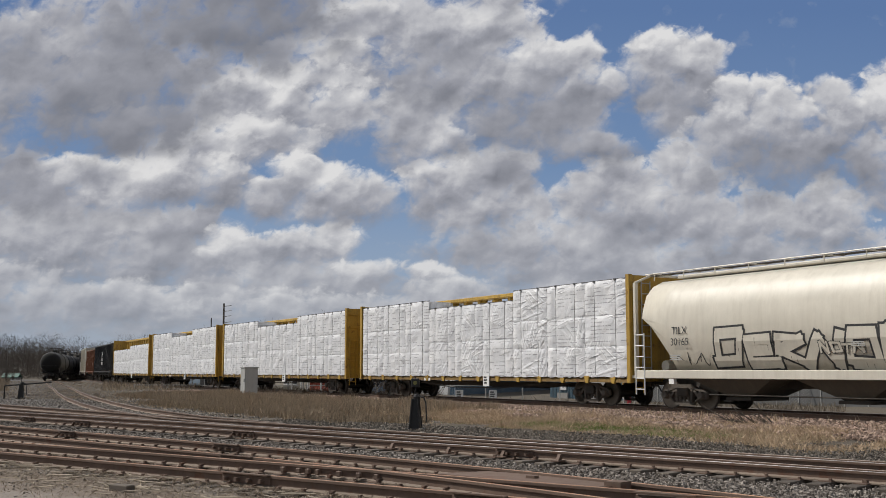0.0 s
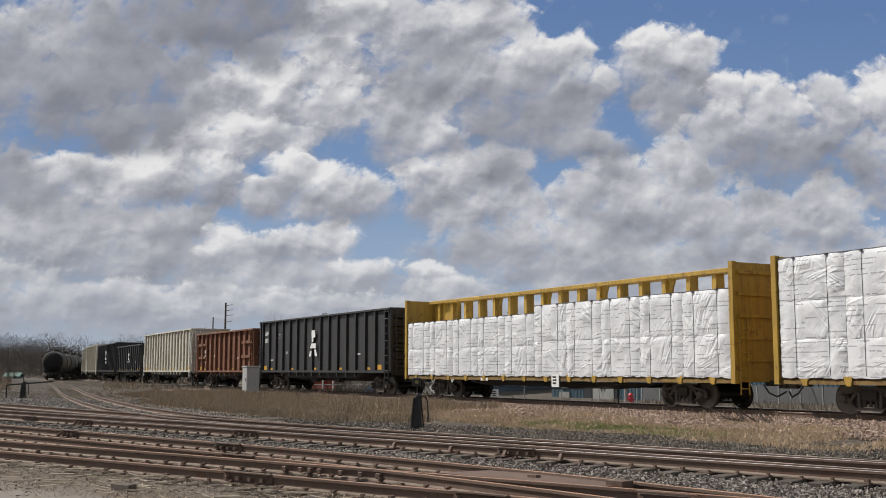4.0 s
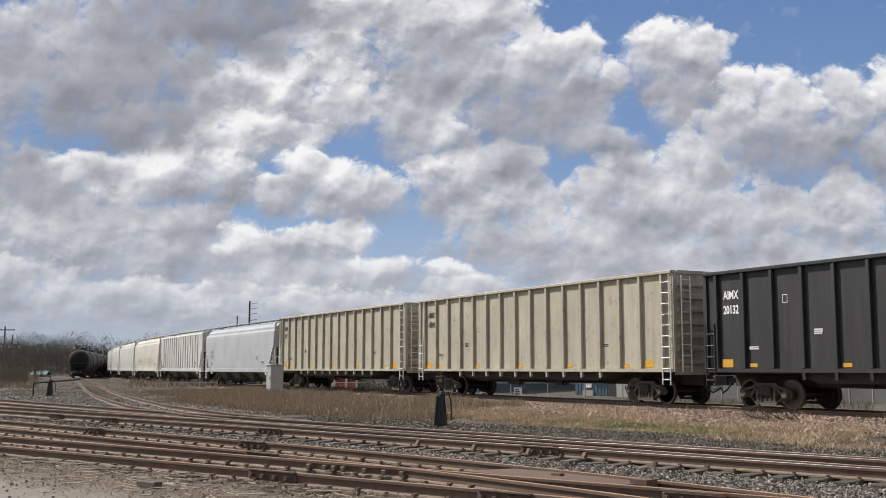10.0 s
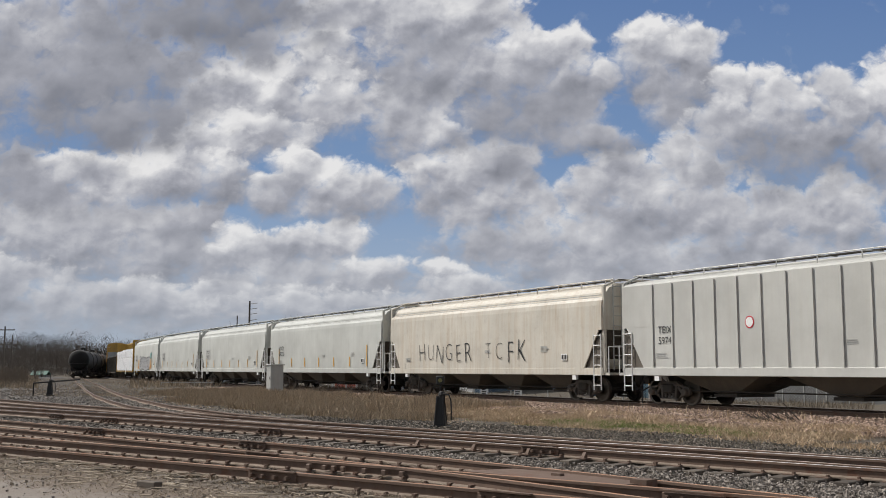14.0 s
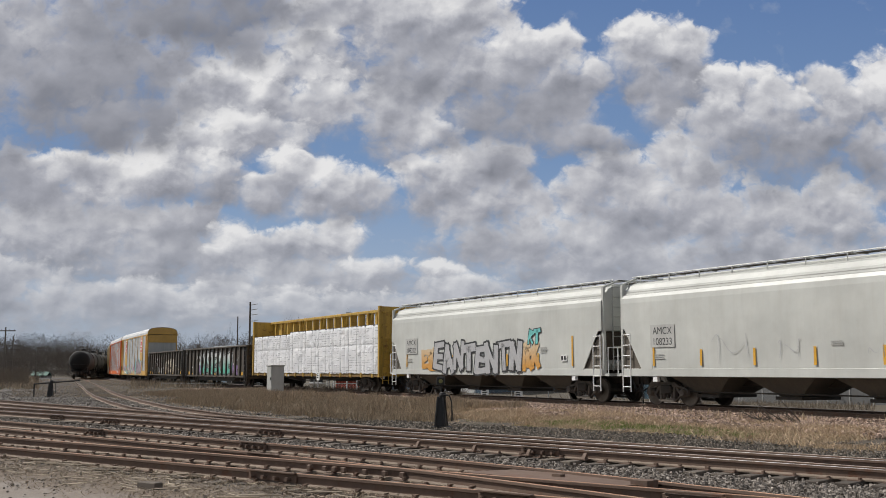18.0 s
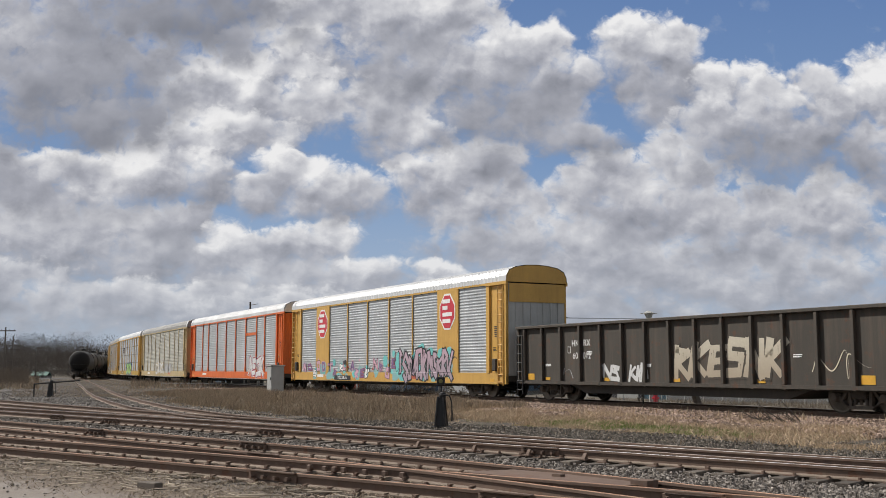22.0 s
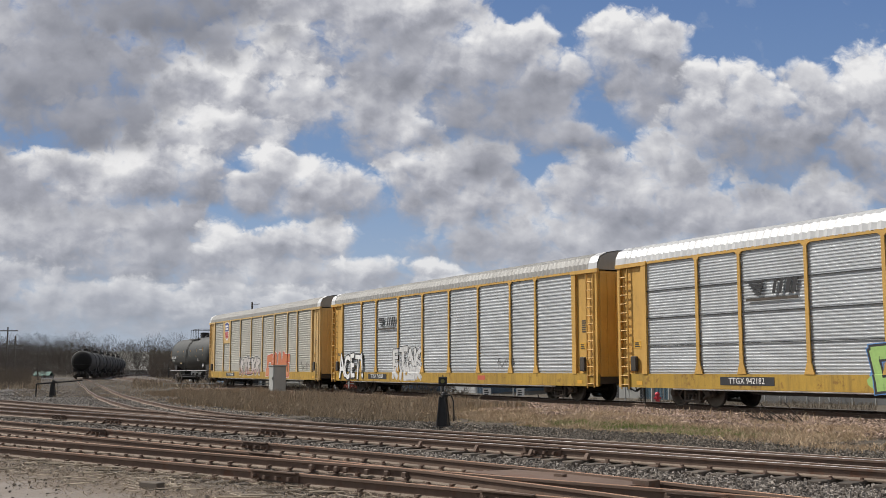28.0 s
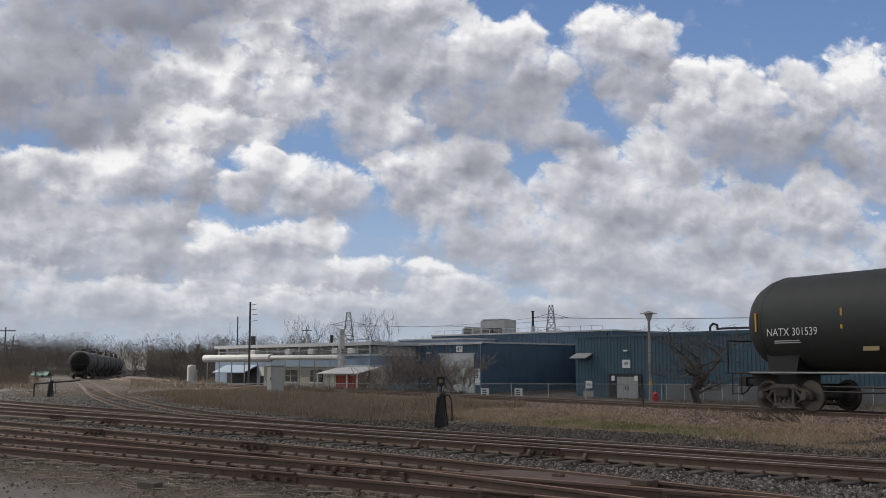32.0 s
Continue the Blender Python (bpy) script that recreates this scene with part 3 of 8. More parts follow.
# the lead's branch swings off to the siding
branch = [(-24, 17.65), (-30, 18.9), (-38, 21.4), (-46, 24.6), (-56, 28.9), (-70, 35.3), (-88, 43.8), (-110, 53.8)]
track("yard_track_branch", [yard(u, d) for u, d in branch], Y_TOP - .003, "branch track curving off to the siding", M_DULL)
# ---------------------------------------------------------------- materials of the train
M_UNDER = paint("underframe_grime", (.042, .036, .03), .75, .5, dirt=(.10, .08, .06))
M_WHEEL = plain("wheel_steel", (.085, .07, .058), .65, .3)
M_TREAD = plain("worn_wheel_rim", (.17, .145, .12), .5, .6)
M_YELLOW = paint("deck_yellow", (.47, .29, .042), .55, .7, dirt=(.09, .06, .03), rust=.6)
M_DECKRUST = paint("rusted_deck_edge", (.27, .165, .045), .65, .9, dirt=(.05, .035, .022), rust=.9)
M_GONBLACK = paint("gondola_black", (.027, .027, .029), .5, .35, dirt=(.10, .092, .085))
M_GONTAN = paint("gondola_tan", (.47, .43, .34), .55, .4, dirt=(.2, .15, .1), rust=.3, bump=.6)
M_GONPALE = paint("gondola_pale", (.54, .505, .415), .55, .3, dirt=(.22, .18, .13), rust=.25, bump=.6)
M_GONRUST = paint("gondola_rust", (.21, .088, .046), .8, .75, dirt=(.06, .03, .021), rust=.8, bump=.5)
M_GONOLD = paint("gondola_old_brown", (.052, .045, .036), .7, .45, dirt=(.16, .12, .09), rust=.45)
M_HOPWHITE = paint("hopper_white", (.54, .55, .52), .42, .14, dirt=(.32, .28, .22))
M_HOPGREY = paint("hopper_grey", (.44, .455, .475), .42, .1, dirt=(.3, .28, .25))
M_HOPRIB = paint("hopper_ribbed_white", (.54, .54, .51), .45, .14, dirt=(.32, .28, .22))
M_HOPCREAM = paint("hopper_cream", (.62, .59, .52), .45, .5, dirt=(.40, .26, .13), rust=.12)
M_HOPOLD = paint("hopper_old_cream", (.66, .62, .53), .42, .32, dirt=(.38, .33, .26))
# chute colour; also the shade painted into the hopper cars' end recesses
M_CHUTE_SHADE = paint("hopper_chute", (.105, .09, .072), .7, .5, dirt=(.2, .17, .13))
M_GALV = paint("galvanised_panel", (.47, .49, .505), .42, .28, dirt=(.26, .24, .21), metal=.35)
M_GALVOLD = paint("tarnished_panel", (.44, .43, .38), .5, .35, dirt=(.26, .20, .13), metal=.25)
M_ROOF = paint("galvanised_roof", (.63, .635, .635), .4, .12, dirt=(.4, .38, .35), metal=.25)
M_ROOFOLD = paint("tarnished_roof", (.31, .305, .29), .55, .3, dirt=(.22, .2, .17), metal=.1)
M_RACKYEL = paint("rack_yellow", (.60, .355, .085), .5, .28, dirt=(.33, .17, .06), rust=.12)
M_RACKFADED = paint("rack_faded_yellow", (.60, .415, .175), .55, .3, dirt=(.33, .19, .08), rust=.15)
M_RACKORANGE = paint("rack_orange", (.66, .13, .018), .5, .2, dirt=(.3, .07, .02), rust=.08)
M_RACKTAN = paint("rack_tan", (.47, .365, .19), .55, .35, dirt=(.28, .17, .08), rust=.15)
M_DOORGREY = paint("rack_door_grey", (.47, .47, .45), .5, .3)
M_TANK = paint("tank_black", (.034, .036, .034), .6, .3, dirt=(.075, .07, .062), streak=.6)
M_TANKDUST = paint("dusty_tank_grey", (.06, .058, .055), .75, .5, dirt=(.07, .065, .06))
# darker, rougher black for the ends of the standing tank cars
M_TANKEND = plain("tank_end_black", (.014, .013, .012), .95)
M_WHITE = plain("white_lettering", (.82, .82, .80), .6)
M_INK = plain("black_lettering", (.03, .03, .032), .6)
M_REFLECT = plain("yellow_reflector", (.66, .36, .045), .4)
M_REDSIGN = plain("red_enamel", (.55, .035, .055), .5)
M_BLUESIGN = plain("blue_enamel", (.06, .08, .25), .5)
M_PINK = plain("pink_spray", (.62, .36, .43), .6)
M_AQUA = plain("aqua_spray", (.16, .52, .50), .6)
M_LIME = plain("lime_spray", (.33, .52, .16), .6)
M_SILVERSPRAY = plain("silver_spray", (.42, .42, .43), .5)
M_CREAMSPRAY = plain("cream_spray", (.66, .60, .46), .6)
M_REDSPRAY = plain("red_spray", (.52, .11, .06), .6)
M_BLUESPRAY = plain("blue_spray", (.10, .25, .55), .6)


def wrap_material():
    """White lumber wrap: smooth film with fans of creases, soft folds and rows of small printed bars."""
    m, t, b = nodes_of("lumber_wrap")
    jump = node(t, "VectorMath", {0: node(t, "CombineXYZ", {0: node(t, "ObjectInfo").outputs["Random"]}).outputs[0], "Scale": 57.0}, operation="SCALE").outputs[0]
    p = place(t)
    sep = node(t, "SeparateXYZ", {0: p})
    q = node(t, "VectorMath", {0: p, 1: jump}, operation="ADD").outputs[0]
    soft = fuzz(t, q, .9, 3)
    bent = maths(t, "ADD", sep.outputs[2], maths(t, "MULTIPLY", soft, .07))
    rows = maths(t, "MULTIPLY", bent, 7.0)
    line = maths(t, "LESS_THAN", maths(t, "FRACT", rows), .24)
    cell = node(t, "TexWhiteNoise", {"Vector": node(t, "CombineXYZ", {0: maths(t, "FLOOR", maths(t, "MULTIPLY", node(t, "SeparateXYZ", {0: q}).outputs[0], 2.4)), 1: maths(t, "FLOOR", rows), 2: 0.0}).outputs[0]}).outputs[0]
    word = fuzz(t, node(t, "Mapping", {0: q, 3: (9.0, .1, 3.0)}).outputs[0], 1.0, 2)
    ink = maths(t, "MULTIPLY", line, maths(t, "MULTIPLY", maths(t, "GREATER_THAN", cell, .55), maths(t, "GREATER_THAN", word, .44)))
    c = mixed(t, ramp(t, soft, ((.3, 0), (.7, 1))), (.66, .668, .69), (.79, .79, .795))
    c = mixed(t, maths(t, "MULTIPLY", ink, .7), c, (.24, .24, .26))
    t.links.new(c, b.inputs["Base Color"])
    b.inputs["Roughness"].default_value = .5
    def folds(turn, scale, lo, hi):
        n = node(t, "TexNoise", {"Vector": node(t, "Mapping", {0: node(t, "Mapping", {0: q, 2: (0, turn, 0)}).outputs[0], 3: (.3, 1, 1.6)}).outputs[0], "Scale": scale, "Detail": 2, "Roughness": .45, "Distortion": .9}).outputs[0]
        ridge = maths(t, "SUBTRACT", 1.0, maths(t, "MULTIPLY", maths(t, "ABSOLUTE", maths(t, "SUBTRACT", n, .5)), 7.0), 0, True)
        where = ramp(t, fuzz(t, node(t, "VectorMath", {0: q, 1: (turn * 9, 3, turn * 5)}, operation="ADD").outputs[0], .8, 2), ((lo, 0), (hi, 1)))
        return maths(t, "MULTIPLY", ridge, where)
    high = maths(t, "ADD", maths(t, "ADD", folds(1.1, 2.0, .5, .68), folds(.25, 1.5, .48, .66)), maths(t, "MULTIPLY", soft, 1.2))
    high = maths(t, "ADD", high, folds(-.7, 1.7, .54, .7))
    bumped(t, b, maths(t, "ADD", high, maths(t, "MULTIPLY", fuzz(t, q, 5, 4), .5)), .6, .045)
    return m


M_WRAP = wrap_material()
M_STRAP = plain("black_strap", (.12, .12, .12), .5)
FACE = Matrix.Rotation(math.pi / 2, 4, "X")       # lettering upright on the near side


def on_side(x, y, z):
    return Matrix.Translation((x, y, z)) @ FACE


# ---------------------------------------------------------------- trucks
def truck_meshes():
    bm = bmesh.new()
    prism(bm, [(-.6, .70), (-.42, .82), (.42, .82), (.6, .70), (.5, .66), (-.5, .66)], -.07, .07, "y")
    prism(bm, [(-.5, .22), (.5, .22), (.42, .13), (-.42, .13)], -.07, .07, "y")
    for s in (-1, 1):
        prism(bm, [(s * .6, .70), (s * .95, .64), (s * 1.08, .56), (s * 1.08, .36), (s * 1.0, .36), (s * .98, .54), (s * .86, .56), (s * .5, .66)], -.06, .06, "y")
        prism(bm, [(s * .5, .22), (s * .76, .36), (s * .80, .50), (s * .72, .50), (s * .66, .40), (s * .42, .13)], -.06, .06, "y")
        prism(bm, [(s * .30, .2), (s * .40, .2), (s * .44, .70), (s * .34, .70)], -.07, .07, "y")
        prism(bm, [(s * .42, .62), (s * .52, .66), (s * .74, .40), (s * .66, .36)], -.05, .05, "y")
        lathe(bm, ((-.13, .09), (-.11, .13), (.10, .15), (.16, .11)), 10, "y", (s * .89, -.06, .46))
    frame_me = mesh_of("side_frame", bm)
    bm = bmesh.new()
    for x in (-.2, 0, .2):
        for k in range(5):
            lathe(bm, ((.24 + k * .072, .082), (.262 + k * .072, .082)), 9, "z", (x, 0, 0))
        rod(bm, (x, 0, .24), (x, 0, .6), .05, 7)
    spring_me = mesh_of("spring", bm)
    bm = bmesh.new()
    box(bm, -.26, .26, -1.15, 1.15, .42, .72, bevel=.03)
    box(bm, -.34, -.26, -1.0, 1.0, .30, .40)
    box(bm, .26, .34, -1.0, 1.0, .30, .40)
    bolster_me = mesh_of("truck", bm)
    wheel = [(-.07, .08), (-.07, .2), (-.02, .26), (-.02, .36), (-.066, .40), (-.066, .455), (.03, .462), (.066, .47), (.066, .495), (.062, .40), (.02, .34), (.02, .24), (.07, .18), (.07, .08)]
    bm = bmesh.new()
    lathe(bm, wheel, 28, "y")
    wheel_me = mesh_of("wheel", bm)
    bm = bmesh.new()
    lathe(bm, ((-.07, .405), (-.074, .41), (-.074, .452), (-.07, .456)), 28, "y")
    rim_me = mesh_of("rim", bm)
    bm = bmesh.new()
    rod(bm, (0, -1.05, 0), (0, 1.05, 0), .085, 10)
    axle_me = mesh_of("axle", bm)
    return frame_me, spring_me, bolster_me, wheel_me, rim_me, axle_me


FRAME_ME, SPRING_ME, BOLSTER_ME, WHEEL_ME, RIM_ME, AXLE_ME = truck_meshes()
M_FRAME = paint("truck_casting", (.095, .08, .066), .75, .45, dirt=(.19, .16, .13))


def truck(car, x):
    t = hang("truck", BOLSTER_ME, M_UNDER, car, "cast steel truck", Matrix.Translation((x, 0, 0)))
    for s in (-1, 1):
        hang("side_frame", FRAME_ME, M_FRAME, t, m=Matrix.Translation((0, s * 1.0, 0)))
        hang("spring", SPRING_ME, M_FRAME, t, m=Matrix.Translation((0, s * 1.02, 0)))
        for a in (-.89, .89):
            hang("wheel", WHEEL_ME, M_WHEEL, t, m=Matrix.Translation((a, s * .755, .46)) @ Matrix.Rotation(0 if s > 0 else math.pi, 4, "Z"))
            hang("rim", RIM_ME, M_TREAD, t, m=Matrix.Translation((a, s * .755, .46)) @ Matrix.Rotation(math.pi if s > 0 else 0, 4, "Z"))
    for a in (-.89, .89):
        hang("axle", AXLE_ME, M_UNDER, t, m=Matrix.Translation((a, 0, .46)))
    return t


def couplers(car, half, z=.86):
    for s in (-1, 1):
        bm = bmesh.new()
        box(bm, half * s - .1, half * s + .62 * s, -.09, .09, z - .09, z + .09, bevel=.02)
        prism(bm, [(half * s + .55 * s, -.16), (half * s + .85 * s, -.2), (half * s + .9 * s, .02), (half * s + .7 * s, .16), (half * s + .55 * s, .16)], z - .16, z + .16, "z")
        part("coupler", bm, M_UNDER, car)
        bm = bmesh.new()
        pts = [Vector((half * s + .1 * s, -.35, z - .05)), Vector((half * s + .3 * s, -.36, z - .3)), Vector((half * s + .6 * s, -.3, z - .42)), Vector((half * s + .85 * s, -.15, z - .25))]
        for a, b in zip(pts, pts[1:]):
            rod(bm, a, b, .028, 6)
        part("air_hose", bm, M_INK, car)


def ladder(car, x, y, z0, z1, width=.42, material=None, along="x", step=.38, r=.02):
    bm = bmesh.new()
    ends = []
    for k in (-.5, .5):
        a = (x + k * width, y, z0) if along == "x" else (x, y + k * width, z0)
        b = (a[0], a[1], z1)
        rod(bm, a, b, r * 1.3, 5)
        ends.append(a)
    z = z0 + step * .5
    while z < z1:
        rod(bm, (ends[0][0], ends[0][1], z), (ends[1][0], ends[1][1], z), r, 5)
        z += step
    return part("ladder", bm, material or M_WHITE, car)


def bars(car, x, z, y, rows, w, h, material, name="data_panel", gap=1.7, seed=0):
    """Small printing that cannot be read, as plain bars."""
    rnd = random.Random(seed + rows)
    bm = bmesh.new()
    for i in range(rows):
        ww = w * rnd.uniform(.6, 1)
        box(bm, x, x + ww, y - .004, y, z - i * h * gap - h, z - i * h * gap)
    return part(name, bm, material, car)


def patch(car, x0, x1, z0, z1, y, material, name, label="", out=.008):
    return part(name, boxed(x0, x1, y - out, y, z0, z1), material, car, label)


def outline_plate(car, x, z, y, pts, material, name, out=.01, label=""):
    bm = prism(bmesh.new(), [(x + a, z + b) for a, b in pts], y - out, y, "y")
    return part(name, bm, material, car, label)


STROKES = (((.1, 0), (.45, 1), (.85, 0), None, (.25, .35), (.72, .35)), ((.15, 0), (.15, 1), None, (.15, .93), (.8, .78), (.2, .5), (.85, 0)),
           ((.85, .9), (.25, .95), (.15, .58), (.8, .45), (.75, .05), (.1, .08)), ((.15, 0), (.15, 1), None, (.85, 1), (.2, .5), (.85, 0)),
           ((.1, 0), (.15, 1), (.8, 0), (.85, 1)), ((.9, .95), (.2, .95), (.15, .05), (.9, .05), None, (.2, .5), (.75, .52)),
           ((.5, 0), (.5, .95), None, (.05, .93), (.95, .95)), ((.2, .05), (.12, .9), (.8, .95), (.88, .1), (.2, .05)))
WIDE = {}                      # plain bays of each rack
BAYS = (-11.9, -9.08, -7.05, -4.23, -1.41, 1.41, 4.23, 7.05, 9.08, 11.9)      # an autorack's bays, the second from each end narrow
POSTS = BAYS[1:-1]


def on_rack(bm, y, plain_bays=()):
    """Lays paint on an autorack's side: into the screen's bays, over the posts and the sill."""
    xs = [v.co.x for v in bm.verts]
    cuts = [((0, 0, z), (0, 0, 1)) for z in (1.115, 1.13)]
    cuts += [((x + k, 0, 0), (1, 0, 0)) for x in POSTS if min(xs) < x < max(xs) for k in (-.085, -.07, .07, .085)]
    for co, no in cuts:
        bmesh.ops.bisect_plane(bm, geom=bm.verts[:] + bm.edges[:] + bm.faces[:], plane_co=co, plane_no=no)
    for v in bm.verts:
        lift = y - v.co.y
        bay = sum(v.co.x > x for x in POSTS)
        base = 1.602 if v.co.z < 1.12 else 1.614 if bay in plain_bays else 1.622 if any(abs(v.co.x - x) < .0775 for x in POSTS) else 1.571
        v.co.y = -base - lift


def on_bulge(bm, y):
    """Lays paint on the rounded side of the old hopper car."""
    for z in (1.3, 1.45, 1.6, 1.8, 2.0, 2.2, 2.5, 2.8):
        bmesh.ops.bisect_plane(bm, geom=bm.verts[:] + bm.edges[:] + bm.faces[:], plane_co=(0, 0, z), plane_no=(0, 0, 1))
    for v in bm.verts:
        v.co.y += 1.606 - float(np.interp(v.co.z, (1.2, 1.6, 2.2, 2.8), (1.2, 1.42, 1.58, 1.6))) - .006


def spray(car, x0, x1, z0, z1, y, count, fills, ink, cloud=None, seed=1, label="spray-painted graffiti", spiky=.1, rim=None, bulge=False):
    """A graffiti piece: thick outlined strokes, leaning and overlapping, over a mist of paint; it spells nothing."""
    rnd = random.Random(seed)
    bm = bmesh.new()
    def blob(pts, mat, lift):
        bm.faces.new([bm.verts.new((px, y - lift, pz)) for px, pz in pts]).material_index = mat
    W, H = (x1 - x0) / count, z1 - z0
    if cloud is not None:
        for i in range(count * 5):
            cx, cz, r = rnd.uniform(x0 - .3, x1 + .3), rnd.uniform(z0, z1 - .1), rnd.uniform(.1, .3) * H
            blob([(cx + r * 1.5 * rnd.uniform(.6, 1.15) * math.cos(a), min(max(cz + r * rnd.uniform(.6, 1.15) * math.sin(a), z0 - .1), z1 + .3)) for a in (k * .524 for k in range(12))], 3 + (i % len(cloud)), .002 + .001 * i / (count * 5))
    thick = .5 * min(.34 * W, .25 * H)
    edge = .055 * H
    last = -1
    for i in range(count):
        pick = rnd.choice([k for k in range(len(STROKES)) if k != last])
        last = pick
        lean, size, drop = rnd.uniform(-.12, .3) * W, rnd.uniform(.92, 1.12), rnd.uniform(-.06, .06) * H
        left = x0 + i * W - .04 * W
        pens, pen = [], []
        for p in STROKES[pick]:
            if p is None:
                pens.append(pen)
                pen = []
            else:
                px, pz = p[0] + rnd.uniform(-spiky, spiky) * .5, p[1] + rnd.uniform(-spiky, spiky) * .35
                pen.append(Vector((left + (px * W * 1.06) + lean * (pz - .5), z0 + drop + thick + pz * (H - 2 * thick) * size)))
        pens.append(pen)
        tier = .0012 * (i % 2)
        for layer, grow_, mat in ((0, edge * 1.4, 2), (1, edge, 1), (2, 0, 0)):
            if layer == 0 and rim is None:
                continue
            for pen in pens:
                for n, (p, q) in enumerate(zip(pen, pen[1:])):
                    d = (q - p).normalized()
                    r = thick * (.8 + .35 * ((n + i) % 2)) + grow_
                    nn = Vector((-d.y, d.x)) * r
                    e = d * (thick * .55 + grow_)
                    k = .75 + spiky
                    blob([tuple(c) for c in (p - e + nn * k, q + e * 1.1 + nn, q + e * 1.1 - nn * .9, p - e - nn)], mat, .004 + .0016 * layer + tier + .0002 * n)
        for _ in range(2):                       # drips and stray cuts
            cx, cz = left + rnd.uniform(.2, .9) * W, z0 + rnd.uniform(.1, .8) * H
            blob([(cx, cz), (cx + .02, cz), (cx + .012, cz - rnd.uniform(.1, .25) * H)], 1, .0115)
    if car.name.startswith("autorack"):
        on_rack(bm, y, WIDE[car.name])
    elif bulge:
        on_bulge(bm, y)
    ob = part("graffiti", bm, None, car, label)
    for m in [fills, ink, rim or ink] + list(cloud or []):
        ob.data.materials.append(m)
    return ob


def fade(name, high, low, z0, z1):
    """Spray paint that runs from one colour into another up the side."""
    m, t, b = nodes_of(name)
    p = place(t)
    z = node(t, "SeparateXYZ", {0: p}).outputs[2]
    k = node(t, "MapRange", {"Value": maths(t, "MULTIPLY_ADD", fuzz(t, p, 2.2, 4), .5, z), "From Min": z0 + .25, "From Max": z1 + .25}).outputs[0]
    c = mixed(t, k, low, high)
    c = mixed(t, maths(t, "MULTIPLY", fuzz(t, p, 12, 5), .4), c, tuple(x * .6 for x in low))
    t.links.new(c, b.inputs["Base Color"])
    b.inputs["Roughness"].default_value = .6
    return m


M_MINTFADE = fade("mint_to_white_spray", (.62, .60, .60), (.10, .42, .32), 1.3, 2.3)
M_PINKFADE = fade("pink_grey_spray", (.55, .38, .45), (.42, .33, .38), 1.2, 2.2)
M_ORANGEFADE = fade("orange_spray_fade", (.55, .17, .06), (.60, .24, .12), 1.2, 2.1)
M_GREYFADE = fade("grey_white_spray", (.62, .61, .58), (.36, .12, .09), .9, 1.5)
M_CREAMFADE = fade("cream_spray_fade", (.60, .55, .44), (.42, .35, .26), 1.1, 2.2)
M_ORANGEFLAME = fade("orange_flame_spray", (.66, .60, .45), (.62, .30, .06), 1.4, 2.6)
M_AQUAMIST = fade("aqua_mist_spray", (.47, .49, .50), (.25, .47, .47), 1.1, 1.9)
M_GREYWHITE = plain("grey_white_spray_paint", (.62, .62, .61), .6)
M_MAROON = plain("maroon_spray", (.30, .03, .07), .6)
M_PURPLE = plain("purple_spray", (.20, .13, .26), .6)


def specks(car, x0, x1, z0, z1, y, n, r0, r1, mats, seed, label):
    """Dots or clouds of spray paint on a rack's side."""
    rnd = random.Random(seed)
    bm = bmesh.new()
    for i in range(n):
        cx, cz, r = rnd.uniform(x0, x1), rnd.uniform(z0, z1), rnd.uniform(r0, r1)
        vs = [bm.verts.new((cx + r * rnd.uniform(.8, 1.15) * math.cos(a), y - .002 * i / n, max(.68, cz + r * rnd.uniform(.8, 1.15) * math.sin(a)))) for a in (k * .628 for k in range(10))]
        bm.faces.new(vs).material_index = i % len(mats)
    on_rack(bm, y, WIDE[car.name])
    ob = part("graffiti", bm, None, car, label)
    for m in mats:
        ob.data.materials.append(m)


def scrawl(car, x0, x1, z0, z1, y, ink, seed, width=.045, label="hand-drawn spray tag", bulge=False):
    """A tag drawn in one loose, looping line that spells nothing."""
    rnd = random.Random(seed)
    bm = bmesh.new()
    H = z1 - z0
    loops = max(2, (x1 - x0) / H * 1.6)
    n = int(loops * 22)
    a, b, c = (rnd.uniform(0, 6) for _ in range(3))
    pts = []
    for i in range(n):
        u = i / (n - 1)
        ph = u * loops * 6.28
        k = .65 + .35 * math.sin(ph * .37 + a)
        pts.append(Vector((x0 + (x1 - x0) * u + .28 * H * math.sin(ph * .5 + b), (z0 + z1) / 2 + .5 * H * k * math.sin(ph + .9 * math.sin(ph * .29 + c)))))
    prev = None
    for i, p in enumerate(pts):
        d = pts[min(n - 1, i + 1)] - pts[max(0, i - 1)]
        nn = Vector((-d.y, d.x)).normalized() * width * (.35 + .25 * math.sin(i * .21))
        cur = [bm.verts.new((q.x, y - .006, q.y)) for q in (p + nn, p - nn)]
        if prev:
            bm.faces.new((prev[0], cur[0], cur[1], prev[1]))
        prev = cur
    if bulge:
        on_bulge(bm, y)
    elif car.name.startswith("autorack"):
        on_rack(bm, y, WIDE[car.name])
    return part("graffiti", bm, ink, car, label)


CARS = []


def enter(car, label, category, s_left, body, group="cars of the freight train"):
    tagged(car, label, category, group)
    CARS.append((car, s_left - body / 2))
    return car


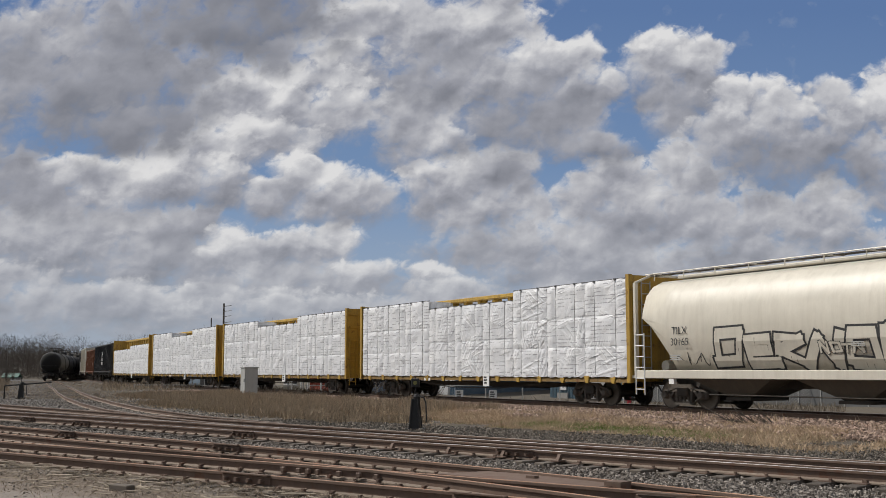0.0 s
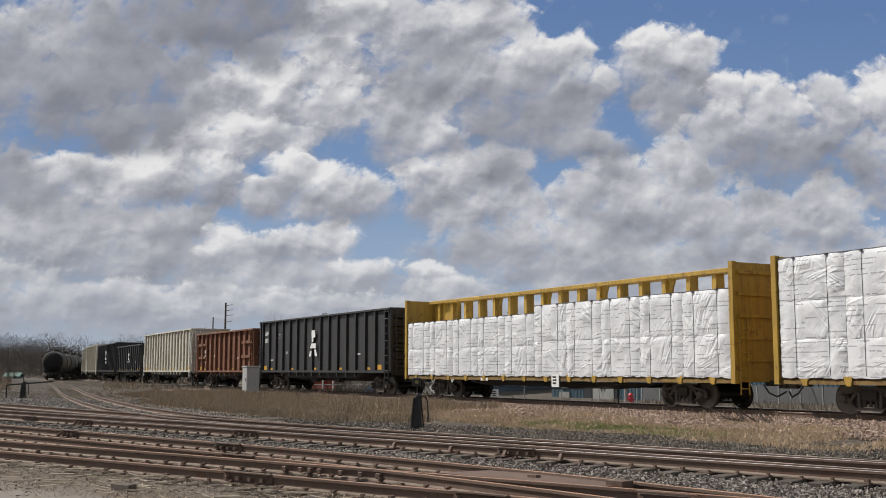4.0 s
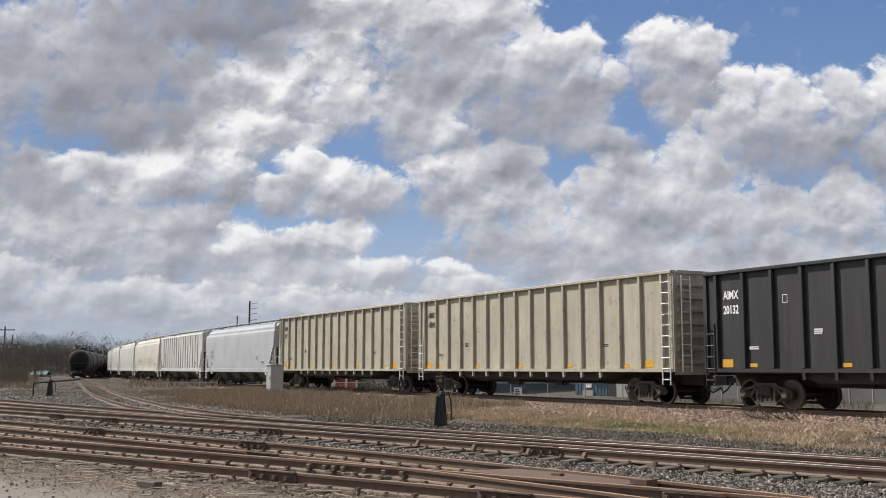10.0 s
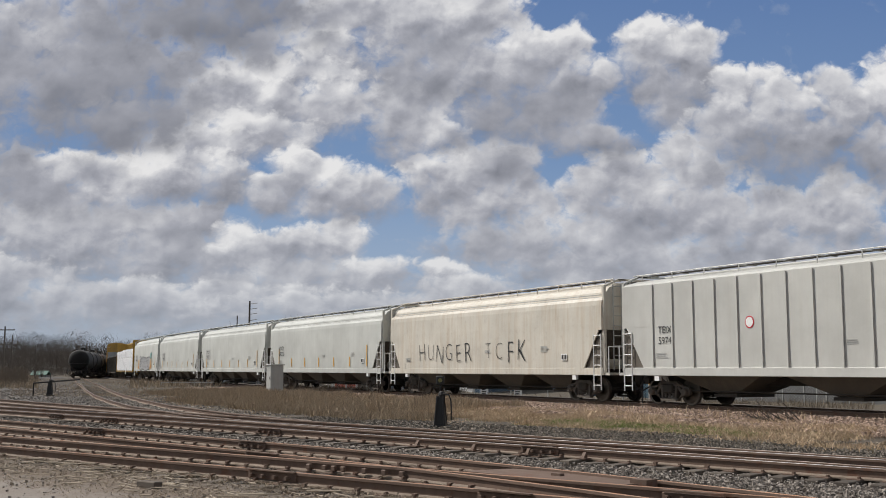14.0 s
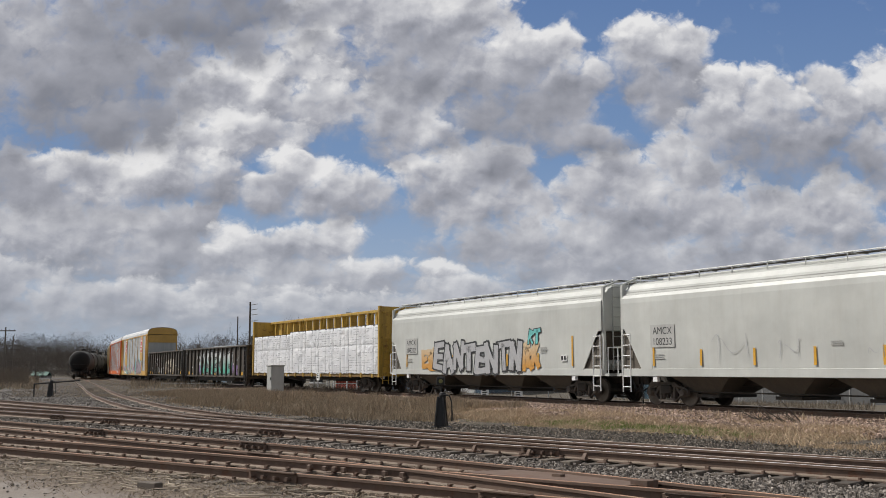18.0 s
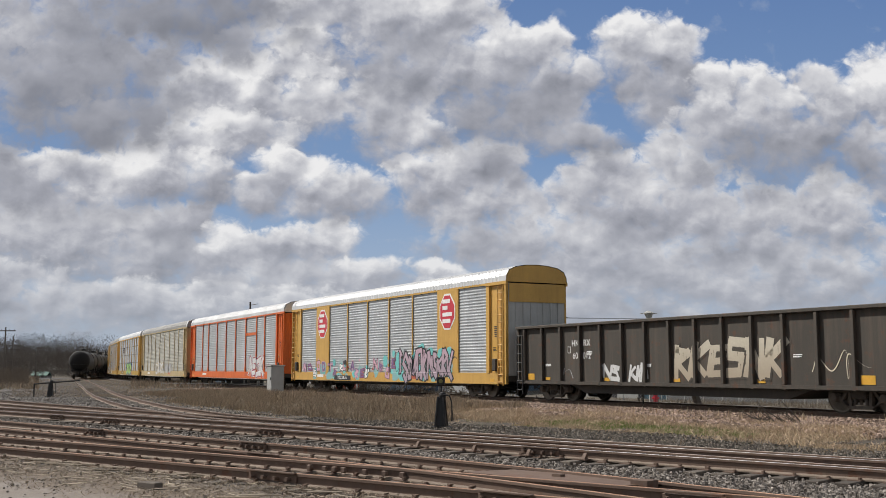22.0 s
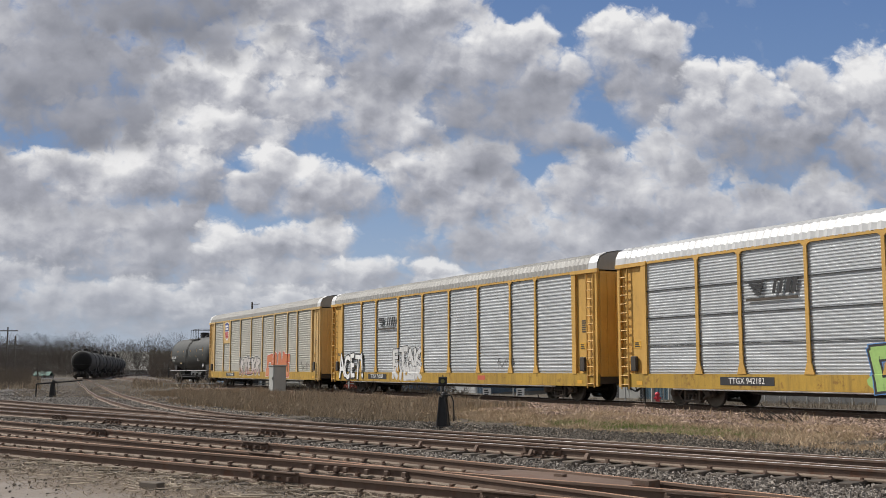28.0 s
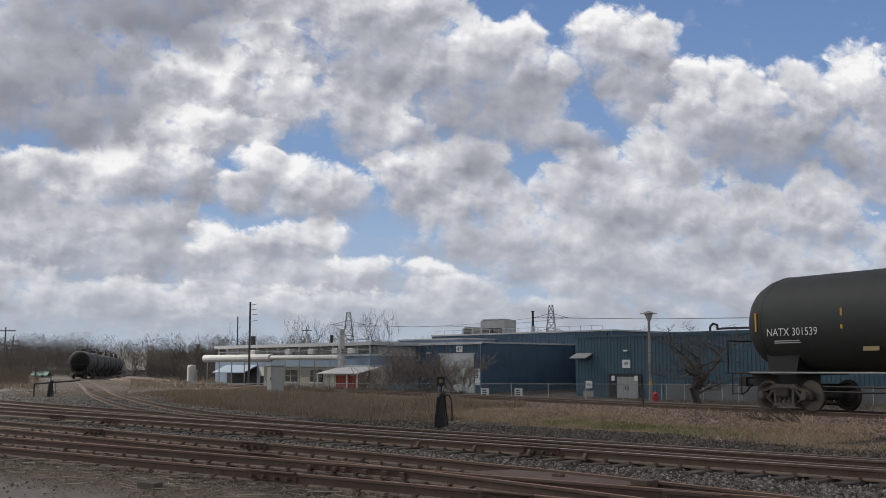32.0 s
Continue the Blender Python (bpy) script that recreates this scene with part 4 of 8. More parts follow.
# ---------------------------------------------------------------- centre-beam flat cars with wrapped lumber
def bundle_mesh(w, h, seed):
    """One pack: a wrapped face that bellies out between its straps, gathers at the ends and hangs ragged at the foot."""
    rnd = random.Random(seed)
    bm = bmesh.new()
    nx, nz, d = 24, 12, 1.3
    grid = {}
    for i in range(nx + 1):
        for k in range(nz + 1):
            u, v = i / nx, k / nz
            ends = min(1, min(u, 1 - u) / .13)
            rim = min(1, (1 - v) / .12) * min(1, (v + .12) / .2)
            tied = 1 - .75 * math.exp(-((u - .25) / .035) ** 2) - .75 * math.exp(-((u - .75) / .035) ** 2)
            x, z = u * w, v * h
            belly = .05 + .045 * noise.noise((x * .9 + seed * 3.1, z * 1.3, seed))
            gather = .022 * noise.noise((x * 2.2 + seed, z * 8, seed * 2.0)) * (1.3 - ends)
            crease = .012 * noise.noise((x * 4 + z * 3 + seed, z * 4 - x * 2, seed * 5.0))
            out = .018 + max(0, belly) * ends ** .7 * rim * tied + gather + crease * rim
            dz = -.03 - .07 * abs(noise.noise((x * 1.7, seed * 4.0, 1))) - .03 * rnd.random() if k == 0 else (-.035 * (1 - ends) + .012 * noise.noise((x * 2.5, seed, 7)) if k == nz else 0)
            grid[i, k] = bm.verts.new(((u - .5) * w, -max(.004, out), z + dz))
    for i in range(nx):
        for k in range(nz):
            bm.faces.new((grid[i, k], grid[i + 1, k], grid[i + 1, k + 1], grid[i, k + 1]))
    for f in bm.faces:
        f.smooth = True
    box(bm, -.5 * w, .5 * w, -.002, d, .0, h - .03)
    return mesh_of("lumber_bundle", bm)


BUNDLES = {}


def bundle(car, x0, x1, z0, z1, seed, side=-1):
    key = (round(x1 - x0, 2), round(z1 - z0, 2), seed % 6)
    if key not in BUNDLES:
        BUNDLES[key] = bundle_mesh(x1 - x0 - .01, z1 - z0 - .016, seed % 6 + 1)
    m = Matrix.Translation(((x0 + x1) / 2, side * 1.5, z0)) @ Matrix.Rotation(0 if side < 0 else math.pi, 4, "Z")
    ob = hang("lumber_pack", BUNDLES[key], M_WRAP, car, "lumber in white printed wrap", m)
    return ob


def centerbeam(s_left, stacks, label, sign_x=1.5):
    """stacks: (from, to, (heights of the layers)) along the deck, from the rear end."""
    L, top = 22.4, 4.72
    car = empty("centerbeam_flatcar")
    h = L / 2
    part("deck", boxed(-h, h, -1.42, 1.42, .98, 1.1), M_DECKRUST, car)
    for s in (-1, 1):
        part("side_sill", boxed(-h, h, s * 1.45 - .05, s * 1.45 + .05, .86, .98), M_DECKRUST, car)
        for i in range(14):
            x = -h + 1.0 + i * (L - 2) / 13
            part("stake_pocket", prism(bmesh.new(), [(x - .16, 1.09), (x + .16, 1.09), (x + .1, .82), (x - .05, .82)], s * 1.5 - .035, s * 1.5 + .035, "y"), M_YELLOW, car)
            part("dunnage", boxed(x + .45, x + .62, s * 1.36 - .12, s * 1.36 + .12, 1.02, 1.12), M_TIE, car, "grey timber block")
        bm = bmesh.new()
        prism(bm, [(-h + 4.5, .8), (h - 4.5, .8), (h - 6, .62), (-h + 6, .62)], s * .5 - .12, s * .5 + .12, "y")
        part("centre_sill", bm, M_UNDER, car)
        bm = bmesh.new()
        for a in (-1, 1):
            rod(bm, (a * 5.5, s * 1.2, .78), (a * 2.2, s * 1.2, .55), .025, 5)
        rod(bm, (-2.2, s * 1.2, .55), (2.2, s * 1.2, .55), .025, 5)
        part("truss_rod", bm, M_UNDER, car)
    for s in (-1, 1):
        bm = bmesh.new()
        box(bm, s * h - .09, s * h + .09, -1.45, 1.45, .9, top)
        part("bulkhead", bm, M_YELLOW, car)
        for y in (-1.5, 1.5):
            part("bulkhead_post", boxed(s * h - .09, s * h + .09, y - .09, y + .09, .85, top + .03), M_YELLOW, car)
        for z in (1.6, 2.3, 3.0, 3.7, 4.4):
            part("bulkhead_rib", boxed(s * (h + .09), s * (h + .17), -1.4, 1.4, z - .05, z + .05), M_YELLOW, car)
    part("top_chord", boxed(-h, h, -.32, .32, top - .16, top, bevel=.02), M_YELLOW, car)
    n = 17
    for i in range(n):
        x = -h + .9 + i * (L - 1.8) / (n - 1)
        part("centre_post", boxed(x - .1, x + .1, -.2, .2, 1.1, top - .16), M_YELLOW, car)
        if i % 3 == 1:
            part("brace", prism(bmesh.new(), [(x + .1, top - .16), (x + .42, top - .16), (x + .18, top - .7), (x + .1, top - .95)], -.06, .06, "y"), M_YELLOW, car)
    part("end_web", boxed(-h + .1, -h + 1.9, -.03, .03, 3.7, top - .16), M_YELLOW, car)
    seed = int(abs(s_left))
    for x0, x1, layers in stacks:
        k = max(1, round((x1 - x0) / 2.45))
        w = (x1 - x0) / k
        z = 1.1
        for j, hh in enumerate(layers):
            for i in range(k):
                seed += 7
                for side in (-1, 1):
                    bundle(car, -h + x0 + i * w, -h + x0 + (i + 1) * w, z, z + hh, seed, side)
            z += hh
            # dark strip stands in for the dark gap between the layers
            part("batten", boxed(-h + x0, -h + x1, -1.508, -1.47, z - .03, z + .012), M_STRAP, car)
        for i in range(k * 2):
            x = -h + x0 + (i + .5) * w / 2
            part("strap", boxed(x - .006, x + .006, -1.545, -1.535, 1.12, z + .01), M_STRAP, car)
            part("strap_clip", boxed(x - .035, x + .035, -1.58, -1.5, z - .05, z + .012), M_STRAP, car)
    outline_plate(car, sign_x, .86, -1.53, [(-.24, -.24), (.24, -.24), (.24, .26), (-.24, .26)], M_WHITE, "sign_plate", .03)
    bars(car, sign_x - .16, 1.04, -1.562, 3, .32, .07, M_INK)
    bars(car, -4.2, .95, -1.502, 1, .9, .12, M_WHITE)
    for x in (-h + 2.9, h - 2.9):
        truck(car, x)
    couplers(car, h)
    ladder(car, h + .12, -1.2, .5, 3.0, .36, M_YELLOW, "y")
    return enter(car, label, "flatcar", s_left, L)


full = ((.14, 7.5, (1.14, 1.14, 1.26)), (7.52, 14.8, (1.57, 1.57)), (14.82, 22.26, (1.14, 1.14, 1.26)))
for s in (-247.5, -223.3, -199.1):
    centerbeam(s, full, "yellow centre-beam flatcar loaded with white-wrapped lumber stacked high")
centerbeam(-174.9, ((.14, 11.2, (1.25, 1.25)), (11.22, 22.26, (1.4, 1.4))), "yellow centre-beam flatcar half loaded with white-wrapped lumber")
centerbeam(128.8, ((.14, 7.8, (1.55, .95)), (7.82, 22.26, (1.62, 1.02))), "yellow centre-beam flatcar with two layers of white-wrapped lumber, beam showing above", 2.0)


# ---------------------------------------------------------------- ribbed gondolas
def gondola(s_left, body, top, mat, label, ribs, mark=None, ink=None, logo=None, floor=1.25, deep=.15, boxes=False, chord=None, taper=True, plates=True, rib_mat=None):
    car = empty("gondola_car")
    h = body / 2
    ink = ink or M_WHITE
    rib_mat = rib_mat or mat
    wall = 1.6 - deep
    for s in (-1, 1):
        part("side_panel", boxed(-h, h, s * wall - .03, s * wall + .03, floor, top - .05), mat, car)
        part("top_chord", boxed(-h - .04, h + .04, s * 1.5 - .12, s * 1.5 + .12, top - .12, top, bevel=.02), chord or mat, car)
        part("side_sill", boxed(-h, h, s * 1.5 - .1, s * 1.5 + .02, floor - .1, floor + .02), mat, car)
        part("end_panel", boxed(s * h - .03, s * h + .03, -wall, wall, floor - .2, top - .05), mat, car)
        part("end_top_chord", boxed(s * h - .1, s * h + .1, -1.38, 1.38, top - .12, top - .002), mat, car)
        k = 7
        for i in range(k):
            z = floor + (i + .6) * (top - floor - .3) / k
            part("end_rib", prism(bmesh.new(), [(s * (h + .03), z - .13), (s * (h + .17), z - .06), (s * (h + .17), z + .06), (s * (h + .03), z + .13)], -wall + .05, wall - .05, "y"), mat, car)
        low = floor - (.32 if taper else .12)
        rib = prism(bmesh.new(), [(wall + .03, floor), (wall + deep, floor), (wall + deep * .85, low), (wall + .03, low + .03)] if taper else [(wall + .03, floor), (wall + deep, floor), (wall + deep, low), (wall + .03, low)], -.055, .055, "x")
        foot_me = mesh_of("rib_foot", rib)
        rib_me = mesh_of("rib", boxed(-.065, .065, wall + .03, wall + deep, floor + .02, top - .12, bevel=.012))
        for i in range(ribs):
            x = -h + .55 + i * (body - 1.1) / (ribs - 1)
            flip = Matrix.Translation((x, 0, 0)) @ Matrix.Rotation(0 if s > 0 else math.pi, 4, "Z")
            hang("rib", rib_me, rib_mat, car, m=flip)
            if 3.2 < x + h < body - 3.2 or not taper:
                hang("rib_foot", foot_me, rib_mat, car, m=flip)
        part("corner_post", boxed(-s * h - .08, -s * h + .08, -1.55, -wall + .04, floor - .1, top - .05), mat, car)
    part("floor", boxed(-h, h, -wall, wall, floor - .14, floor - .06), M_UNDER, car)
    part("centre_sill", boxed(-h, h, -.25, .25, .68, floor - .14), M_UNDER, car)
    bm = bmesh.new()
    prism(bm, [(-h + 3.6, floor - .1), (h - 3.6, floor - .1), (h - 4.6, floor - .42), (-h + 4.6, floor - .42)], -wall + .1, wall - .1, "y")
    part("belly", bm, M_UNDER, car)
    bm = bmesh.new()
    rod(bm, (-2.1, -.9, .75), (-1.1, -.9, .75), .17, 10)
    rod(bm, (-1.1, -.9, .72), (2.5, -.9, .68), .03, 5)
    box(bm, 1.6, 2.1, -1.0, -.7, .6, .95)
    part("brake_cylinder", bm, M_UNDER, car)
    lad = M_WHITE if mat not in (M_GONBLACK, M_GONOLD, M_GONRUST) else (M_GONRUST if mat is M_GONRUST else M_GONBLACK)
    ladder(car, h - .28, -1.62, floor - .55, top - .15, .42, lad)
    ladder(car, -h + .28, -1.62, floor - .55, floor + 1.5 if top > 3.5 else top - .4, .42, lad)
    ladder(car, h + .22, -1.1, floor - .1, top - .2, .4, lad, "y")
    ladder(car, -h - .22, 1.1, floor - .1, top - .2, .4, lad, "y")
    face = -(wall + .034)
    if mark and top < 3.5:
        step = (body - 1.1) / (ribs - 1)
        for j, line in enumerate(mark):
            for half, dx in ((line[:2], -.38), (line[2:], .40)):
                letters(half, .36, ink, car, on_side(-h + .55 + step * 3 + dx, face - .008, top - .8 - j * .5))
    elif mark:
        step = (body - 1.1) / (ribs - 1)
        for j, line in enumerate(mark):
            letters(line, .38, ink, car, (on_side(-h + .55 + step * .5, face - .008, top - .82 - j * .48) if not boxes else on_side(-h + 2.2, face - .008, top - 1.45 - j * .36)) @ Matrix.Diagonal((.74, 1, 1, 1)), bold=.012)
    if logo:
        x = -h + logo
        z0, z1 = floor + .85, top - .85
        hgt = z1 - z0
        yy = -(1.6 + .004)
        shape = ([(-.2, hgt * .55), (-.26, hgt), (.26, hgt), (.34, hgt * .72), (.06, hgt * .72), (.04, hgt * .55)], [(-.62, 0), (-.45, hgt * .2), (-.2, hgt * .2), (-.36, 0)], [(-.5, hgt * .32), (-.22, hgt * .5), (.42, hgt * .5), (.42, hgt * .3)], [(.3, 0), (.2, hgt * .26), (.46, hgt * .26), (.66, 0)])
        for pts in shape:
            outline_plate(car, x, z0, yy, pts, M_WHITE, "emblem", .006)
    if plates:
        step = (body - 1.1) / (ribs - 1)
        for i in range(0, ribs - 1, 1):
            if i % 3 == 1 or i in (0, ribs - 2):
                x = -h + .55 + i * step
                patch(car, x + .15, x + .15 + (.5 if i in (0, ribs - 2) else .34), floor + .06, floor + (.32 if i in (0, ribs - 2) else .18), face, M_REFLECT, "reflector")
        x = -h + .55 + step * 3.3
        bars(car, x, floor + 1.2, face, 3, .36, .035, ink, seed=3)
        bars(car, -h + .7 + step, floor + .72, face, 2, .45, .035, ink, seed=4)
        bars(car, h - 2.9 - step, floor + .95, face, 2, .5, .035, ink, seed=5)
        outline_plate(car, -h + .55 + step * 2.4, top - 1.05, face, [(-.1, -.13), (.1, -.13), (.1, .13), (-.1, .13)], ink, "stencil", .004)
        outline_plate(car, -h + .55 + step * 2.4, top - 1.05, face - .004, [(-.08, -.11), (.08, -.11), (.08, .11), (-.08, .11)], mat, "stencil", .004)
    if boxes:
        for sx in (-1, 1):
            for z in (floor + 1.0, floor + 2.0):
                part("end_stiffener", boxed(sx * (h - 1.5) - 1.15, sx * (h - 1.5) + 1.15, -1.57, -wall, z - .1, z + .1), mat, car)
    for x in (-h + 2.15, h - 2.15):
        truck(car, x)
    couplers(car, h)
    return enter(car, label, "gondola", s_left, body), face


gondola(-153.6, 19.6, 4.5, M_GONBLACK, "black ribbed steel gondola car with white emblem", 16, ("AIMX", "20011"), logo=9.4)
rusty, face = gondola(-137.5, 14.6, 4.15, M_GONRUST, "rust-brown ribbed gondola car with worn paint", 12, ("AIMX", "101572"), boxes=True, deep=.2)
scrawl(rusty, 3.6, 4.4, 1.7, 3.1, -1.36, M_WHITE, 5, .03)
for k in range(4):
    scrawl(rusty, -3.4 + k * 1.3, -3.0 + k * 1.3, 1.75, 2.15, -1.36, M_CREAMSPRAY, 8 + k, .02)
pale, face = gondola(-116.35, 19.6, 4.7, M_GONPALE, "pale grey-tan ribbed gondola car with chalky paint", 17, ("AIMX", "15014"), M_INK)
scrawl(pale, -6.4, -2.4, 1.75, 3.0, face, M_INK, 21, .03)
gondola(-98.85, 15.9, 3.9, M_GONBLACK, "short black ribbed gondola car with white emblem", 13, ("AIMX", "19253"), logo=8.1)
gondola(-77.58, 19.6, 4.47, M_GONBLACK, "tall black ribbed gondola car with white emblem", 16, ("AIMX", "20132"), logo=9.9)
gondola(-56.5, 19.4, 4.72, M_GONTAN, "tan ribbed steel gondola car with dents", 16, ("AIMX", "14049"), M_INK)
gondola(-35.4, 19.5, 4.72, M_GONTAN, "tan ribbed steel gondola car with dents", 16, ("AIMX", "15171"), M_INK)
g1, face = gondola(150.9, 20.4, 3.1, M_GONOLD, "low dark brown gondola car covered in mint graffiti", 15, ("HKRX", "60059"), deep=.16, floor=.78, taper=False)
spray(g1, -4.9, 5.8, .85, 2.65, -1.476, 9, M_MINTFADE, M_INK, None, 3, "large mint green and white graffiti", .14, M_SILVERSPRAY)
spray(g1, -5.4, -4.7, .9, 1.7, -1.476, 1, M_PURPLE, M_PURPLE, None, 4, "purple spray paint", .25)
spray(g1, 5.9, 7.4, .9, 1.6, -1.476, 2, M_PURPLE, M_PURPLE, None, 5, "purple spray paint", .25)
scrawl(g1, 5.0, 6.0, 1.95, 2.4, -1.478, M_SILVERSPRAY, 61, .03)
scrawl(g1, 6.6, 8.0, 1.85, 2.4, -1.478, M_SILVERSPRAY, 62, .03)
g2, face = gondola(172.1, 19.8, 3.1, M_GONOLD, "low dark brown gondola car with cream graffiti", 15, ("HKRX", "60012"), deep=.16, floor=.78, taper=False)
spray(g2, -3.9, -2.9, .85, 1.45, -1.476, 2, M_GREYWHITE, M_GONOLD, None, 5, "white spray-painted tag", .3)
spray(g2, -2.3, -1.1, .85, 1.5, -1.476, 3, M_GREYWHITE, M_GONOLD, None, 8, "white spray-painted tag", .3)
scrawl(g2, -6.6, -6.0, .9, 1.4, -1.478, M_SILVERSPRAY, 9, .03)
spray(g2, .2, 5.4, .95, 2.3, -1.476, 6, M_CREAMFADE, M_GONOLD, None, 6, "cream and white block graffiti", .12)
scrawl(g2, 6.2, 8.4, 1.0, 1.9, -1.478, M_CREAMSPRAY, 7, .03)


# ---------------------------------------------------------------- covered hoppers
def hopper(s_left, body, mat, label, mark=None, style="smooth", top=4.55, plate=None, stripe=None, ink=None, reflect=True):
    car = empty("hopper_car")
    h = body / 2
    ink = ink or M_INK
    if style == "ribbed":
        prof = [(1.54, 1.25), (1.55, 2.0), (1.55, 3.2), (1.55, 4.28), (1.45, 4.36), (.8, 4.52), (0, 4.56)]
    elif style == "round":
        prof = [(1.2, 1.2), (1.42, 1.6), (1.58, 2.2), (1.6, 2.8), (1.55, 3.4), (1.38, 3.9), (1.05, 4.25), (.6, 4.45), (0, 4.5)]
    else:
        prof = [(1.57, 1.3), (1.588, 2.2), (1.59, 3.0), (1.575, 3.7), (1.555, 3.88), (1.48, 4.0), (1.43, 4.02), (1.41, 4.1), (1.38, 4.12), (1.36, 4.2), (1.33, 4.22), (1.2, 4.38), (.8, 4.52), (0, 4.55)]
    cut = 2.75 if style != "round" else 3.35
    def section(x, low):
        ys = [(y, max(z, low)) for y, z in prof]
        return [(x, -y, z) for y, z in ys] + [(x, y, z) for y, z in ys[::-1][1:]]
    bm = bmesh.new()
    secs = [(-h + .02, cut), (-h + 1.74, cut), (-h + 1.75, 1.25), (h - 1.75, 1.25), (h - 1.74, cut), (h - .02, cut)]
    if style == "round":
        secs = [(-h + .5, 3.1), (-h + 1.9, 1.2), (h - 1.9, 1.2), (h - .5, 3.1)]
    rings = [[bm.verts.new(p) for p in section(x, low)] for x, low in secs]
    for a, b in zip(rings, rings[1:]):
        for i in range(len(a)):
            bm.faces.new((a[i], a[(i + 1) % len(a)], b[(i + 1) % len(b)], b[i]))
    bm.faces.new(rings[0][::-1]), bm.faces.new(rings[-1])
    bmesh.ops.remove_doubles(bm, verts=bm.verts, dist=.001)
    part("body", bm, mat, car, smooth=style == "round")
    for s in (-1, 1):
        if style != "round":
            bm = bmesh.new()
            a = [bm.verts.new((s * (h - .04), y, cut - .03)) for y in (-1.5, 1.5)]
            c = [bm.verts.new((s * (h - 1.72), y, 1.22)) for y in (-1.5, 1.5)]
            bm.faces.new((a[0], a[1], c[1], c[0]))
            for y in (-1, 1):
                part("corner_sheet", prism(bmesh.new(), [(s * (h - 1.77), 1.26), (s * (h - 1.2), 1.26), (s * (h - .2), cut + .02), (s * (h - 1.77), cut + .02)], y * (1.565 if style == "smooth" else 1.53) - .02, y * (1.565 if style == "smooth" else 1.53) + .02, "y"), mat, car)
            # the recess's shade is put into the colour of this sheet and panel
            part("slope_sheet", bm, M_CHUTE_SHADE, car, "sloped end sheet coloured dark as shade")
            part("end_shear_panel", prism(bmesh.new(), [(s * (h - .1), 1.3), (s * (h - 1.7), 1.3), (s * (h - .1), cut - .05)], -1.50, -1.46, "y"), M_CHUTE_SHADE, car)
        if style == "smooth":
            for z, y in ((3.9, 1.5), (4.01, 1.455), (4.11, 1.405)):
                part("roof_seam", boxed(-h + .05, h - .05, s * y - .012, s * y + .012, z - .014, z + .014), M_DOORGREY, car)
        part("side_sill", boxed(-h, h, s * 1.52 - .06, s * 1.52 + .03, 1.02, 1.3, bevel=.015), stripe or mat, car)
        part("end_platform", boxed(s * h - (.0 if s > 0 else .35), s * h + (.35 if s > 0 else 0), -1.5, 1.5, 1.02, 1.12), mat, car)
        part("end_post", boxed(s * h - .06, s * h + .06, -1.52, -1.4, 1.1, 4.42), mat, car)
        part("end_post", boxed(s * h - .06, s * h + .06, 1.4, 1.52, 1.1, 4.42), mat, car)
        part("roof_bow", rods([((s * h, -1.46, 4.42), (s * (h + .0), -.75, 4.7)), ((s * h, .75, 4.7), (s * h, 1.46, 4.42)), ((s * h, -.75, 4.7), (s * h, .75, 4.7))], .045), mat, car)
        ladder(car, s * (h - .32), -1.58, .45, 2.6, .46, M_WHITE)
        ladder(car, s * (h + .1), -.9, 1.2, 4.5, .4, M_GREYBOX, "y")
        bm = bmesh.new()
        for y in (-1.5, 0, 1.5):
            rod(bm, (s * (h + .3), y, 1.1), (s * (h + .3), y, 2.1), .022, 5)
        rod(bm, (s * (h + .3), -1.5, 2.1), (s * (h + .3), 1.5, 2.1), .022, 5)
        part("end_rail", bm, M_WHITE, car)
        bm = bmesh.new()
        rod(bm, (s * (h - .75), -.8, 1.45), (s * (h - .75), -.1, 1.45), .2, 10)
        part("brake_reservoir", bm, mat, car)
        part("tow_lug", boxed(s * (h - 1.9) - .12, s * (h - 1.9) + .12, -1.56, -1.44, .84, 1.03), M_WHITE, car)
    n = 4 if style == "smooth" else 3
    pitch = (body - 4.0) / n
    for i in range(n):
        x = -h + 2.0 + (i + .5) * pitch
        bm = bmesh.new()
        a = [bm.verts.new((x + sx * pitch * .5, sy * 1.4, 1.22)) for sx, sy in ((-1, -1), (1, -1), (1, 1), (-1, 1))]
        b = [bm.verts.new((x + sx * .42, sy * .75, .42)) for sx, sy in ((-1, -1), (1, -1), (1, 1), (-1, 1))]
        for k in range(4):
            bm.faces.new((a[k], a[(k + 1) % 4], b[(k + 1) % 4], b[k]))
        bm.faces.new(a[::-1]), bm.faces.new(b)
        part("hopper_chute", bm, M_CHUTE_SHADE, car)
        part("outlet_gate", boxed(x - .55, x + .55, -.85, .85, .32, .42), M_UNDER, car)
    bm = bmesh.new()
    rod(bm, (-h + 2, -.95, .5), (h - 2, -.95, .5), .025, 5)
    part("brake_pipe", bm, M_UNDER, car)
    part("centre_sill", boxed(-h, h, -.2, .2, .72, 1.02), M_UNDER, car)
    # roof walk, hatches and brackets
    part("roof_hatch", boxed(-h + .9, h - .9, -.28, .28, 4.54, 4.66, bevel=.03), mat, car)
    for s in (-1, 1):
        part("running_board", boxed(-h - .1, h + .1, s * .62 - .16, s * .62 + .16, 4.68, 4.71), M_UNDER, car)
    k = 12
    for i in range(k):
        x = -h + .5 + i * (body - 1) / (k - 1)
        for s in (-1, 1):
            part("walk_bracket", rods([((x, s * 1.0, 4.47), (x, s * .98, 4.72)), ((x, s * .98, 4.70), (x + .35, s * .5, 4.66))], .022, 5), mat, car)
